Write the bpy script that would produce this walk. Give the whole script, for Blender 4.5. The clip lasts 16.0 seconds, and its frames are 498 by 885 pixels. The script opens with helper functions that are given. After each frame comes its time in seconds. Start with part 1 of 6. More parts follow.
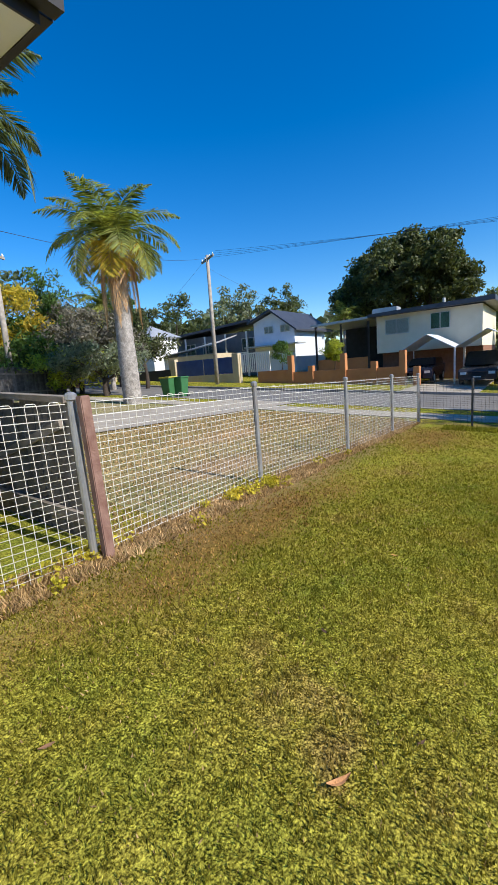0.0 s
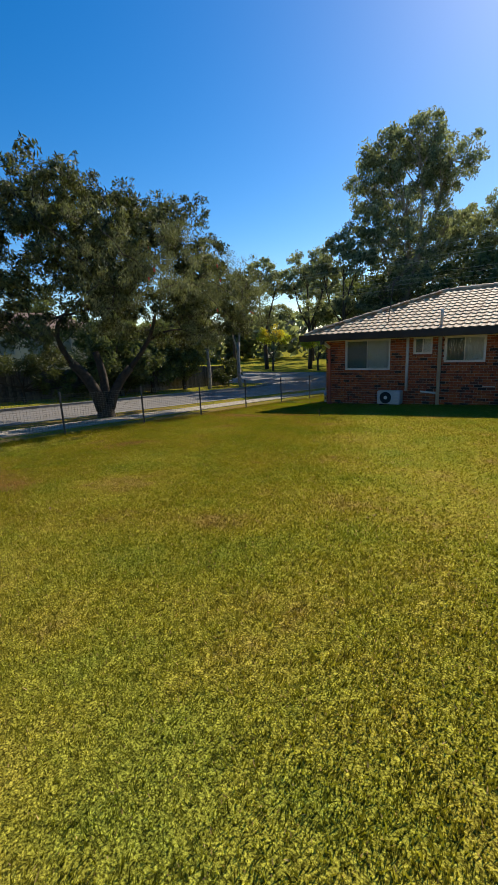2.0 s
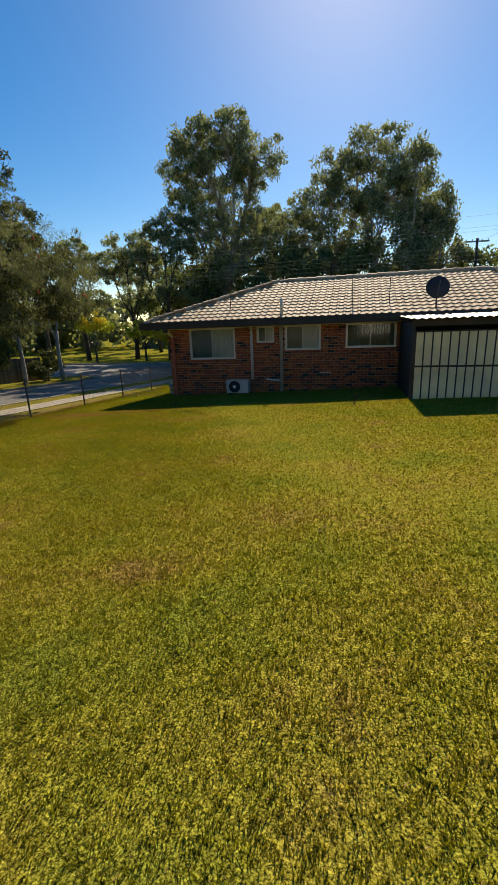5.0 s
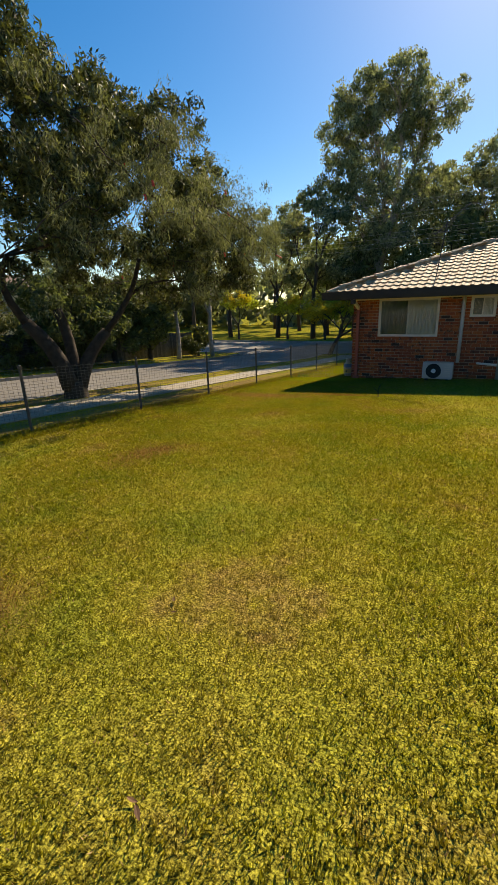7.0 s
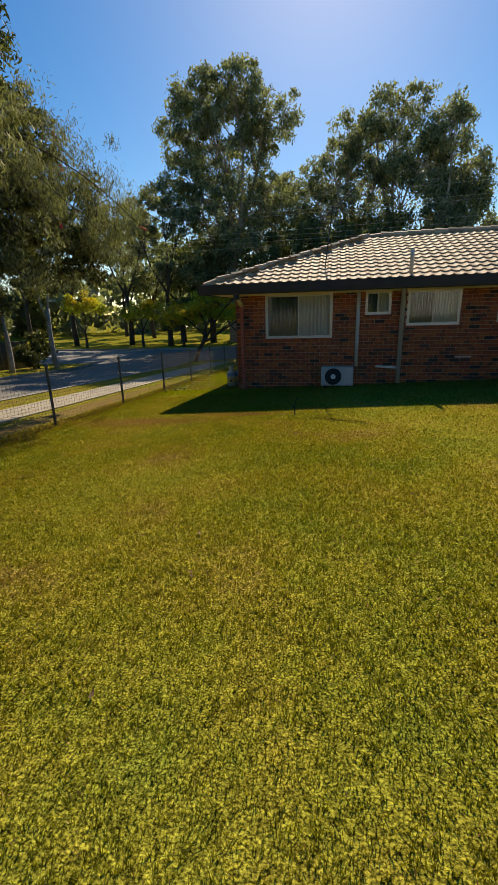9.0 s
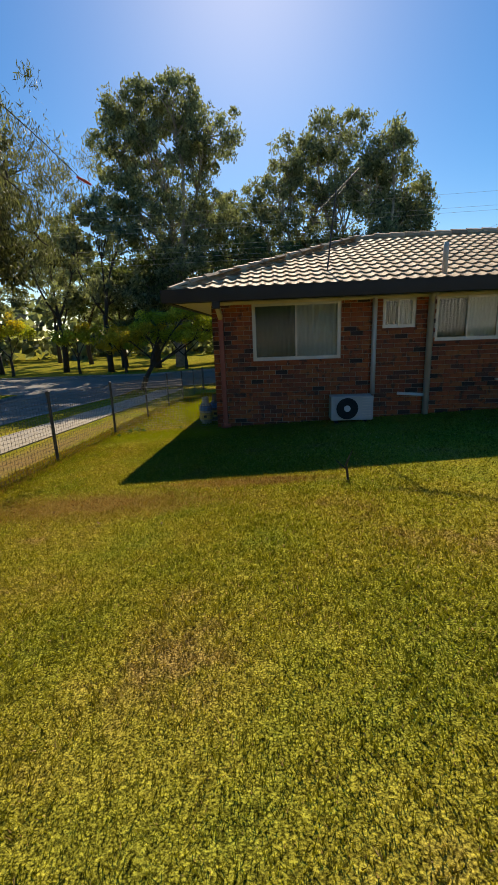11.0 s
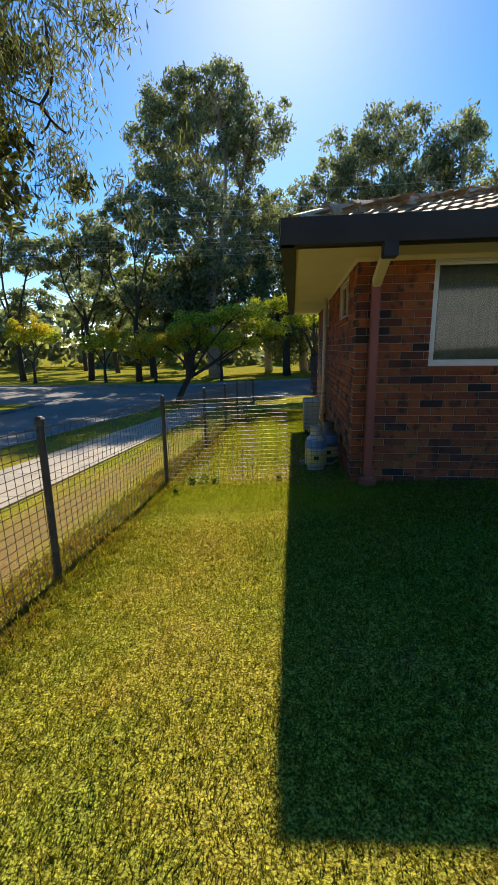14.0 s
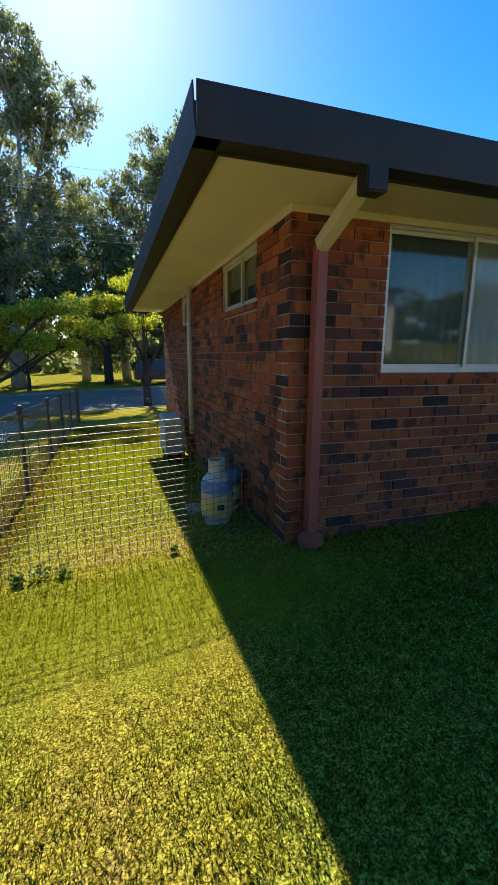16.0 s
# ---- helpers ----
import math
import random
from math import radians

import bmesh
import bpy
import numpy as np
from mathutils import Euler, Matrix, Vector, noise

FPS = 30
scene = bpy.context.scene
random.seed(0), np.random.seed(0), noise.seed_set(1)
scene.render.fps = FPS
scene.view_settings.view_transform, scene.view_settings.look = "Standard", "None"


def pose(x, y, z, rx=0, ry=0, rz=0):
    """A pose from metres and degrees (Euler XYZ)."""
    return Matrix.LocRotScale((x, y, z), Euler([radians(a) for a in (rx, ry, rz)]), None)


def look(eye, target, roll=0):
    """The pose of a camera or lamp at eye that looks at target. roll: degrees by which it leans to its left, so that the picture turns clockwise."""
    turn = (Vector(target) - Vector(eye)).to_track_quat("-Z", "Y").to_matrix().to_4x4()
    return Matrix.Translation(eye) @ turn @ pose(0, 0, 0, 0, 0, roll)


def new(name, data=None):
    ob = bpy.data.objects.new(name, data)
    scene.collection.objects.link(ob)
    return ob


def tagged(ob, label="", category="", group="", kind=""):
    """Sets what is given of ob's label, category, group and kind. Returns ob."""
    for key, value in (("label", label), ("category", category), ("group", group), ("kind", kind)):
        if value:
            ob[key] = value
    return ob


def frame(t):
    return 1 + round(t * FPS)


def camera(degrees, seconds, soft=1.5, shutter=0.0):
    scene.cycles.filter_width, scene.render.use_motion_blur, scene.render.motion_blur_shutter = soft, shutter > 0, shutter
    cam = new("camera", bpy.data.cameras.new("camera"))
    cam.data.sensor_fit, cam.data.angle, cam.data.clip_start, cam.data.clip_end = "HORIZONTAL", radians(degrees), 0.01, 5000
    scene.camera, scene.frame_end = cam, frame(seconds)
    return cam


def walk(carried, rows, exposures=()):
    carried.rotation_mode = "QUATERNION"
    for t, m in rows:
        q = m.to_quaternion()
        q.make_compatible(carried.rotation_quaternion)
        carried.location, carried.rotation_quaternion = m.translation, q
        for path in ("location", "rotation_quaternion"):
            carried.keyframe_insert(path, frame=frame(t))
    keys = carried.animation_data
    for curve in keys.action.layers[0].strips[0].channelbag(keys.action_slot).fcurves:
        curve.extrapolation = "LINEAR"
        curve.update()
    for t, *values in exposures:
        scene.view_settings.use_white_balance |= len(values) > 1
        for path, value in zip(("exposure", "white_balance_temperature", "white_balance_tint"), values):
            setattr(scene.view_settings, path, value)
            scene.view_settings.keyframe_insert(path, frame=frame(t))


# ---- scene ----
cam = camera(61.0, 16.0, soft=1.5)
PATH = [
    (0, (8.200, -15.230, 2.360), (6.587, -16.359, 2.007), -4.5),
    (0.5, (8.040, -15.340, 2.360), (6.108, -15.651, 1.945), -4.6),
    (1, (8.000, -15.300, 2.360), (6.090, -14.905, 1.917), -2.4),
    (1.5, (7.960, -15.200, 2.360), (6.273, -14.227, 1.903), -1.0),
    (2, (7.881, -14.959, 2.316), (6.686, -13.423, 1.854), -2.7),
    (2.5, (7.968, -15.070, 2.326), (7.355, -13.229, 1.840), -0.8),
    (3, (8.027, -15.130, 2.387), (8.014, -13.191, 1.896), 0.8),
    (3.2, (8.030, -15.134, 2.383), (8.252, -13.205, 1.904), 1.3),
    (5.3, (6.403, -14.371, 2.273), (5.779, -12.561, 1.696), -2.6),
    (5.5, (6.146, -14.236, 2.242), (5.442, -12.470, 1.620), -2.7),
    (6, (5.463, -14.008, 2.186), (4.633, -12.304, 1.547), -1.4),
    (6.5, (4.848, -13.751, 2.119), (3.902, -12.101, 1.500), -2.1),
    (7, (4.328, -13.475, 2.082), (3.349, -11.839, 1.476), -1.9),
    (7.5, (3.902, -13.088, 1.972), (3.152, -11.354, 1.314), -1.0),
    (8, (3.493, -12.505, 1.948), (2.913, -10.705, 1.297), -1.1),
    (8.5, (3.107, -11.869, 1.874), (2.675, -10.015, 1.261), -0.5),
    (9, (2.711, -11.162, 1.827), (2.331, -9.290, 1.234), -1.7),
    (9.5, (2.370, -10.505, 1.749), (2.167, -8.596, 1.187), -1.6),
    (9.7, (2.229, -10.231, 1.709), (2.069, -8.310, 1.174), -1.7),
    (11.8, (0.858, -7.349, 1.606), (0.751, -5.407, 1.143), -2.1),
    (12, (0.754, -7.097, 1.533), (0.646, -5.150, 1.086), -1.8),
    (12.5, (0.422, -6.480, 1.501), (0.316, -4.536, 1.046), -1.4),
    (13, (0.129, -5.862, 1.420), (-0.010, -3.921, 0.959), -1.2),
    (13.5, (-0.202, -5.292, 1.386), (-0.375, -3.348, 0.951), -0.9),
    (14, (-0.458, -4.738, 1.338), (-0.663, -2.797, 0.904), -0.8),
    (14.5, (-0.685, -4.235, 1.290), (-0.890, -2.291, 0.870), -0.9),
    (15, (-0.866, -3.706, 1.245), (-0.885, -1.748, 0.837), -0.3),
    (15.5, (-0.986, -3.200, 1.244), (-0.731, -1.257, 0.846), 0.5),
    (16, (-1.020, -2.817, 1.245), (-0.408, -0.956, 0.846), 0.4),
]
walk(cam, [(t, look(eye, target, roll)) for t, eye, target, roll in PATH], [(0, 0.38, 6200, 10), (0.5, 0.42, 6250, 10), (1.0, 0.38, 6450, 10), (2.0, 0.22, 7150, 10), (3.0, -0.16, 7500, 10), (5.5, 0.17, 8400, 10), (7.0, 0.36, 8800, 10), (8.0, 0.26, 8700, 10), (9.5, 0.06, 8400, 10), (12.5, 0.36, 7800, 10), (14.5, 0.7, 7100, 10), (16.0, 0.98, 6900, 10)])

# world and sun
SUN_EL, SUN_AZ = radians(37.8), radians(-1.6)
world = bpy.data.worlds.new("world")
scene.world = world
world.use_nodes = True
wn = world.node_tree
wn.nodes.clear()
sky = wn.nodes.new("ShaderNodeTexSky")
sky.sky_type, sky.sun_disc = "NISHITA", False
sky.sun_elevation, sky.sun_rotation = SUN_EL, SUN_AZ
sky.air_density, sky.dust_density, sky.ozone_density = 1.0, 0.23, 4.0
bg = wn.nodes.new("ShaderNodeBackground")
bg.inputs["Strength"].default_value = 0.131
wo = wn.nodes.new("ShaderNodeOutputWorld")
tone = wn.nodes.new("ShaderNodeHueSaturation")
tone.inputs["Hue"].default_value, tone.inputs["Saturation"].default_value = 0.505, 1.4
wn.links.new(sky.outputs[0], tone.inputs["Color"])
wn.links.new(tone.outputs[0], bg.inputs[0])
wn.links.new(bg.outputs[0], wo.inputs[0])
sun = new("sun", bpy.data.lights.new("sun", "SUN"))
sun.data.energy, sun.data.angle, sun.data.color = 5.0, radians(0.55), (1.0, 0.94, 0.84)
to_sun = Vector((math.sin(SUN_AZ) * math.cos(SUN_EL), math.cos(SUN_AZ) * math.cos(SUN_EL), math.sin(SUN_EL)))
sun.matrix_world = look(to_sun * 60, (0, 0, 0))


# ---- materials ----
def surf(name, c1, c2, scale=4.0, rough=0.8, metal=0.0, bump=0.3, bscale=60.0, rnd="", spread=0.0, stain=None, sscale=0.7, samount=0.6, trans=0.0, spec=0.5, fine=None, tint=(1, 1, 1)):
    """A surface with two scales of colour noise, fine relief, and a change from piece to piece."""
    m = bpy.data.materials.new(name)
    m.use_nodes = True
    t = m.node_tree
    n, l = t.nodes, t.links
    b = n["Principled BSDF"]
    b.inputs["Roughness"].default_value = rough
    b.inputs["Metallic"].default_value = metal
    b.inputs["Specular IOR Level"].default_value = spec
    geo = n.new("ShaderNodeNewGeometry")
    tc = n.new("ShaderNodeTexCoord")
    pos = geo.outputs["Position"] if rnd != "local" else tc.outputs["Object"]
    tex = n.new("ShaderNodeTexNoise")
    tex.inputs["Scale"].default_value = scale
    tex.inputs["Detail"].default_value = 5
    l.new(pos, tex.inputs["Vector"])
    ramp = n.new("ShaderNodeValToRGB")
    ramp.color_ramp.elements[0].position, ramp.color_ramp.elements[1].position = 0.3, 0.7
    ramp.color_ramp.elements[0].color, ramp.color_ramp.elements[1].color = (*c1, 1), (*c2, 1)
    l.new(tex.outputs["Fac"], ramp.inputs["Fac"])
    col = ramp.outputs["Color"]
    if rnd in ("object", "island") and spread:
        if rnd == "object":
            src = n.new("ShaderNodeObjectInfo").outputs["Random"]
        else:
            src = geo.outputs["Random Per Island"]
        mp = n.new("ShaderNodeMapRange")
        mp.inputs["To Min"].default_value, mp.inputs["To Max"].default_value = 1 - spread, 1 + spread
        l.new(src, mp.inputs["Value"])
        hs = n.new("ShaderNodeHueSaturation")
        l.new(mp.outputs[0], hs.inputs["Value"])
        l.new(col, hs.inputs["Color"])
        col = hs.outputs["Color"]
    if stain:
        t2 = n.new("ShaderNodeTexNoise")
        t2.inputs["Scale"].default_value = sscale
        t2.inputs["Detail"].default_value = 6
        l.new(pos, t2.inputs["Vector"])
        r2 = n.new("ShaderNodeMapRange")
        r2.inputs["From Min"].default_value, r2.inputs["From Max"].default_value = 0.5, 0.68
        r2.inputs["To Max"].default_value = samount
        l.new(t2.outputs["Fac"], r2.inputs["Value"])
        mix = n.new("ShaderNodeMixRGB")
        mix.inputs[2].default_value = (*stain, 1)
        l.new(r2.outputs[0], mix.inputs[0])
        l.new(col, mix.inputs[1])
        col = mix.outputs[0]
    if fine:
        t4 = n.new("ShaderNodeTexNoise")
        t4.inputs["Scale"].default_value, t4.inputs["Detail"].default_value = fine[0], 3
        l.new(pos, t4.inputs["Vector"])
        r4 = n.new("ShaderNodeMapRange")
        r4.inputs["From Min"].default_value, r4.inputs["From Max"].default_value = 0.35, 0.65
        r4.inputs["To Min"].default_value, r4.inputs["To Max"].default_value = 1 - fine[1], 1 + fine[1]
        l.new(t4.outputs["Fac"], r4.inputs["Value"])
        h4 = n.new("ShaderNodeHueSaturation")
        l.new(r4.outputs[0], h4.inputs["Value"])
        l.new(col, h4.inputs["Color"])
        col = h4.outputs["Color"]
    l.new(col, b.inputs["Base Color"])
    if bump:
        t3 = n.new("ShaderNodeTexNoise")
        t3.inputs["Scale"].default_value = bscale
        t3.inputs["Detail"].default_value = 4
        l.new(pos, t3.inputs["Vector"])
        bp = n.new("ShaderNodeBump")
        bp.inputs["Strength"].default_value = bump
        bp.inputs["Distance"].default_value = 0.01
        l.new(t3.outputs["Fac"], bp.inputs["Height"])
        l.new(bp.outputs[0], b.inputs["Normal"])
    if trans:
        tr = n.new("ShaderNodeBsdfTranslucent")
        warm = n.new("ShaderNodeMixRGB")
        warm.blend_type = "MULTIPLY"
        warm.inputs[0].default_value = 1.0
        warm.inputs[2].default_value = (*tint, 1)
        l.new(col, warm.inputs[1])
        l.new(warm.outputs[0], tr.inputs["Color"])
        mx = n.new("ShaderNodeMixShader")
        mx.inputs[0].default_value = trans
        l.new(b.outputs[0], mx.inputs[1])
        l.new(tr.outputs[0], mx.inputs[2])
        l.new(mx.outputs[0], n["Material Output"].inputs["Surface"])
    return m


def pieces(name, stops, rnd="object", rough=0.85, bump=0.5, bscale=80.0, grime=0.35, blots=0.0):
    """A material whose colour is picked from the stops, piece by piece, with grime over it."""
    m = bpy.data.materials.new(name)
    m.use_nodes = True
    n, l = m.node_tree.nodes, m.node_tree.links
    b = n["Principled BSDF"]
    b.inputs["Roughness"].default_value = rough
    b.inputs["Specular IOR Level"].default_value = 0.25
    geo = n.new("ShaderNodeNewGeometry")
    src = n.new("ShaderNodeObjectInfo").outputs["Random"] if rnd == "object" else geo.outputs["Random Per Island"]
    ramp = n.new("ShaderNodeValToRGB")
    ramp.color_ramp.interpolation = "CONSTANT"
    el = ramp.color_ramp.elements
    for k, (p, c) in enumerate(stops):
        e = el[k] if k < 2 else el.new(p)
        e.position, e.color = p, (*c, 1)
    l.new(src, ramp.inputs["Fac"])
    tex = n.new("ShaderNodeTexNoise")
    tex.inputs["Scale"].default_value, tex.inputs["Detail"].default_value = 14, 6
    l.new(geo.outputs["Position"], tex.inputs["Vector"])
    mp = n.new("ShaderNodeMapRange")
    mp.inputs["To Min"].default_value, mp.inputs["To Max"].default_value = 1 - grime, 1 + grime
    l.new(tex.outputs["Fac"], mp.inputs["Value"])
    hs = n.new("ShaderNodeHueSaturation")
    l.new(ramp.outputs[0], hs.inputs["Color"])
    l.new(mp.outputs[0], hs.inputs["Value"])
    out = hs.outputs[0]
    if blots:
        burn = n.new("ShaderNodeTexNoise")
        burn.inputs["Scale"].default_value, burn.inputs["Detail"].default_value = 7.5, 2
        l.new(geo.outputs["Position"], burn.inputs["Vector"])
        mr = n.new("ShaderNodeMapRange")
        mr.inputs["From Min"].default_value, mr.inputs["From Max"].default_value = 0.56, 0.64
        mr.inputs["To Max"].default_value = blots
        l.new(burn.outputs["Fac"], mr.inputs["Value"])
        mb = n.new("ShaderNodeMixRGB")
        mb.inputs[2].default_value = (0.05, 0.032, 0.028, 1)
        l.new(mr.outputs[0], mb.inputs[0])
        l.new(out, mb.inputs[1])
        out = mb.outputs[0]
    l.new(out, b.inputs["Base Color"])
    t3 = n.new("ShaderNodeTexNoise")
    t3.inputs["Scale"].default_value = bscale
    l.new(geo.outputs["Position"], t3.inputs["Vector"])
    bp = n.new("ShaderNodeBump")
    bp.inputs["Strength"].default_value, bp.inputs["Distance"].default_value = bump, 0.006
    l.new(t3.outputs["Fac"], bp.inputs["Height"])
    l.new(bp.outputs[0], b.inputs["Normal"])
    return m


def glass(name, tint, rough=0.03):
    m = bpy.data.materials.new(name)
    m.use_nodes = True
    b = m.node_tree.nodes["Principled BSDF"]
    b.inputs["Base Color"].default_value = (*tint, 1)
    b.inputs["Roughness"].default_value = rough
    b.inputs["Transmission Weight"].default_value = 1.0
    b.inputs["IOR"].default_value = 1.38
    return m


def turf(name, gain=1.0, trans=0.0, fine=55, island=0.0):
    """Mown couch grass: green, olive and brown in patches, darker and lighter tufts inside them, blade shade painted as
    fine noise.
    """
    m = bpy.data.materials.new(name)
    m.use_nodes = True
    n, l = m.node_tree.nodes, m.node_tree.links
    b = n["Principled BSDF"]
    b.inputs["Roughness"].default_value, b.inputs["Specular IOR Level"].default_value = 0.8, 0.0
    geo = n.new("ShaderNodeNewGeometry")

    def noise_of(scale, detail):
        t = n.new("ShaderNodeTexNoise")
        t.inputs["Scale"].default_value, t.inputs["Detail"].default_value = scale, detail
        l.new(geo.outputs["Position"], t.inputs["Vector"])
        return t.outputs["Fac"]

    mix = n.new("ShaderNodeMath")
    mix.operation = "MULTIPLY_ADD"
    mix.inputs[1].default_value = 0.75
    l.new(noise_of(1.1, 4), mix.inputs[0])
    half = n.new("ShaderNodeMath")
    half.operation = "MULTIPLY"
    half.inputs[1].default_value = 0.25
    l.new(noise_of(7.0, 5), half.inputs[0])
    l.new(half.outputs[0], mix.inputs[2])
    ramp = n.new("ShaderNodeValToRGB")
    el = ramp.color_ramp.elements
    stops = ((0.34, (0.175, 0.188, 0.026)), (0.47, (0.222, 0.205, 0.027)), (0.57, (0.252, 0.212, 0.032)), (0.68, (0.25, 0.172, 0.05)))
    for k, (p, c) in enumerate(stops):
        e = el[k] if k < 2 else el.new(p)
        e.position, e.color = p, (*(v * gain for v in c), 1)
    l.new(mix.outputs[0], ramp.inputs["Fac"])
    col = ramp.outputs["Color"]
    # fine noise, strongest on soil, puts shade between blades into the colour
    lights = [(noise_of(34, 2), 0.35, 0.65, 0.3), (noise_of(fine, 2), 0.35, 0.65, 0.75 if not trans else 0.35)]
    if island:
        lights.append((geo.outputs["Random Per Island"], 0.0, 1.0, island))
    for src, lo, hi, amount in lights:
        r = n.new("ShaderNodeMapRange")
        r.inputs["From Min"].default_value, r.inputs["From Max"].default_value = lo, hi
        r.inputs["To Min"].default_value, r.inputs["To Max"].default_value = 1 - amount, 1 + amount
        l.new(src, r.inputs["Value"])
        h = n.new("ShaderNodeHueSaturation")
        l.new(r.outputs[0], h.inputs["Value"])
        l.new(col, h.inputs["Color"])
        col = h.outputs["Color"]
    l.new(col, b.inputs["Base Color"])
    if trans:
        tr = n.new("ShaderNodeBsdfTranslucent")
        warm = n.new("ShaderNodeMixRGB")
        warm.blend_type = "MULTIPLY"
        warm.inputs[0].default_value, warm.inputs[2].default_value = 1.0, (1.22, 1.25, 0.55, 1)
        l.new(col, warm.inputs[1])
        l.new(warm.outputs[0], tr.inputs["Color"])
        mx = n.new("ShaderNodeMixShader")
        mx.inputs[0].default_value = trans
        l.new(b.outputs[0], mx.inputs[1])
        l.new(tr.outputs[0], mx.inputs[2])
        l.new(mx.outputs[0], n["Material Output"].inputs["Surface"])
    else:
        bp = n.new("ShaderNodeBump")
        bp.inputs["Strength"].default_value, bp.inputs["Distance"].default_value = 1.0, 0.012
        l.new(noise_of(90, 4), bp.inputs["Height"])
        l.new(bp.outputs[0], b.inputs["Normal"])
    return m


M_GRASS = turf("lawn_soil", 1.08, 0.0, 110)
M_VERGE = surf("dry_verge", (0.2, 0.19, 0.07), (0.31, 0.27, 0.13), 2.5, 0.95, bump=1.0, bscale=70, stain=(0.36, 0.28, 0.17), sscale=0.5, samount=0.7, spec=0.0, fine=(22, 0.5))
M_ROAD = surf("asphalt", (0.15, 0.135, 0.115), (0.21, 0.19, 0.165), 1.2, 0.8, bump=0.5, bscale=120, stain=(0.13, 0.125, 0.12), sscale=0.6)
M_CONC = surf("concrete", (0.33, 0.28, 0.21), (0.42, 0.36, 0.28), 3, 0.85, bump=0.4, bscale=90, stain=(0.25, 0.22, 0.19), sscale=1.4, samount=0.5)
M_KERB = surf("kerb_concrete", (0.26, 0.24, 0.21), (0.36, 0.33, 0.29), 3, 0.9, stain=(0.12, 0.11, 0.1), sscale=1.1, samount=0.8)
BR = [(0.0, (0.4, 0.105, 0.038)), (0.28, (0.33, 0.085, 0.037)), (0.52, (0.43, 0.13, 0.045)), (0.68, (0.28, 0.075, 0.037)), (0.84, (0.055, 0.033, 0.028)), (0.91, (0.14, 0.052, 0.036))]
M_BRICK = pieces("red_brick", BR, blots=0.78)
M_BRICKS = pieces("red_brick_far", BR, "island", blots=0.78)
M_MORTAR = surf("mortar", (0.46, 0.36, 0.29), (0.56, 0.45, 0.37), 6, 0.95, bump=0.6)
TL = [(0.0, (0.52, 0.36, 0.22)), (0.3, (0.45, 0.31, 0.19)), (0.6, (0.58, 0.41, 0.26)), (0.85, (0.36, 0.24, 0.15))]
M_TILE = pieces("roof_tile", TL, "object", 0.7, grime=0.5)
M_TILES = pieces("roof_tile_far", TL, "island", 0.7, grime=0.5)
M_FASCIA = surf("dark_fascia_paint", (0.02, 0.017, 0.018), (0.034, 0.028, 0.027), 3, 0.6, bump=0.05)
M_CREAM = surf("cream_paint", (0.74, 0.64, 0.43), (0.8, 0.7, 0.48), 2, 0.6, bump=0.05, stain=(0.45, 0.36, 0.22), samount=0.3)
M_REDPIPE = surf("red_brown_paint", (0.36, 0.09, 0.06), (0.42, 0.11, 0.075), 5, 0.5, bump=0.05)
M_GREYPIPE = surf("grey_pipe", (0.58, 0.54, 0.48), (0.66, 0.62, 0.56), 5, 0.6, bump=0.05)
M_ALU = surf("window_aluminium", (0.6, 0.58, 0.52), (0.7, 0.68, 0.62), 5, 0.4, 0.3, bump=0)
M_WHITE = surf("white_paint", (0.74, 0.73, 0.7), (0.82, 0.81, 0.78), 3, 0.6, bump=0.05, stain=(0.55, 0.53, 0.48), samount=0.3)
M_GLASS = glass("window_glass", (0.78, 0.84, 0.83))
# pale cloth; in the right-hand sashes it also paints a bright reflection
M_CURTAIN = surf("pale_cloth_with_reflection", (0.62, 0.62, 0.56), (0.72, 0.71, 0.64), 8, 0.9, bump=0.2)
M_CURTAIND = surf("dark_curtain", (0.12, 0.17, 0.16), (0.16, 0.21, 0.2), 8, 0.9, bump=0.2)
# near black: for black parts, and as painted shade on unlit walls
M_DARK = surf("black_and_painted_shade", (0.02, 0.02, 0.02), (0.03, 0.03, 0.03), 3, 0.9, bump=0)
M_POST = surf("galvanised_steel", (0.3, 0.3, 0.3), (0.42, 0.42, 0.42), 12, 0.5, 0.6, bump=0.2, stain=(0.2, 0.13, 0.09), sscale=6, samount=0.4)
M_POSTD = surf("dark_steel_post", (0.07, 0.065, 0.06), (0.12, 0.11, 0.1), 12, 0.6, 0.4, bump=0.2)
M_WIRE = surf("fence_wire", (0.6, 0.57, 0.5), (0.72, 0.69, 0.6), 9, 0.6, 0.1, bump=0)
M_WIRED = surf("fence_wire_dark", (0.16, 0.14, 0.12), (0.24, 0.21, 0.17), 9, 0.6, 0.4, bump=0)
M_RUST = surf("rusty_red_post", (0.19, 0.1, 0.075), (0.28, 0.165, 0.125), 14, 0.85, bump=0.6, stain=(0.14, 0.06, 0.04), sscale=8)
M_PALING = surf("weathered_paling", (0.07, 0.06, 0.052), (0.17, 0.15, 0.13), 7, 0.9, rnd="object", spread=0.35, bump=0.7, bscale=40)
M_PALINGS = surf("weathered_palings", (0.16, 0.13, 0.1), (0.25, 0.21, 0.17), 7, 0.9, rnd="island", spread=0.4, bump=0.7, bscale=40)
M_BARK = surf("rough_bark", (0.035, 0.025, 0.018), (0.075, 0.055, 0.04), 9, 0.95, bump=1.0, bscale=25)
M_PALEBARK = surf("pale_gum_bark", (0.25, 0.21, 0.17), (0.42, 0.37, 0.31), 5, 0.9, bump=0.6, bscale=15)
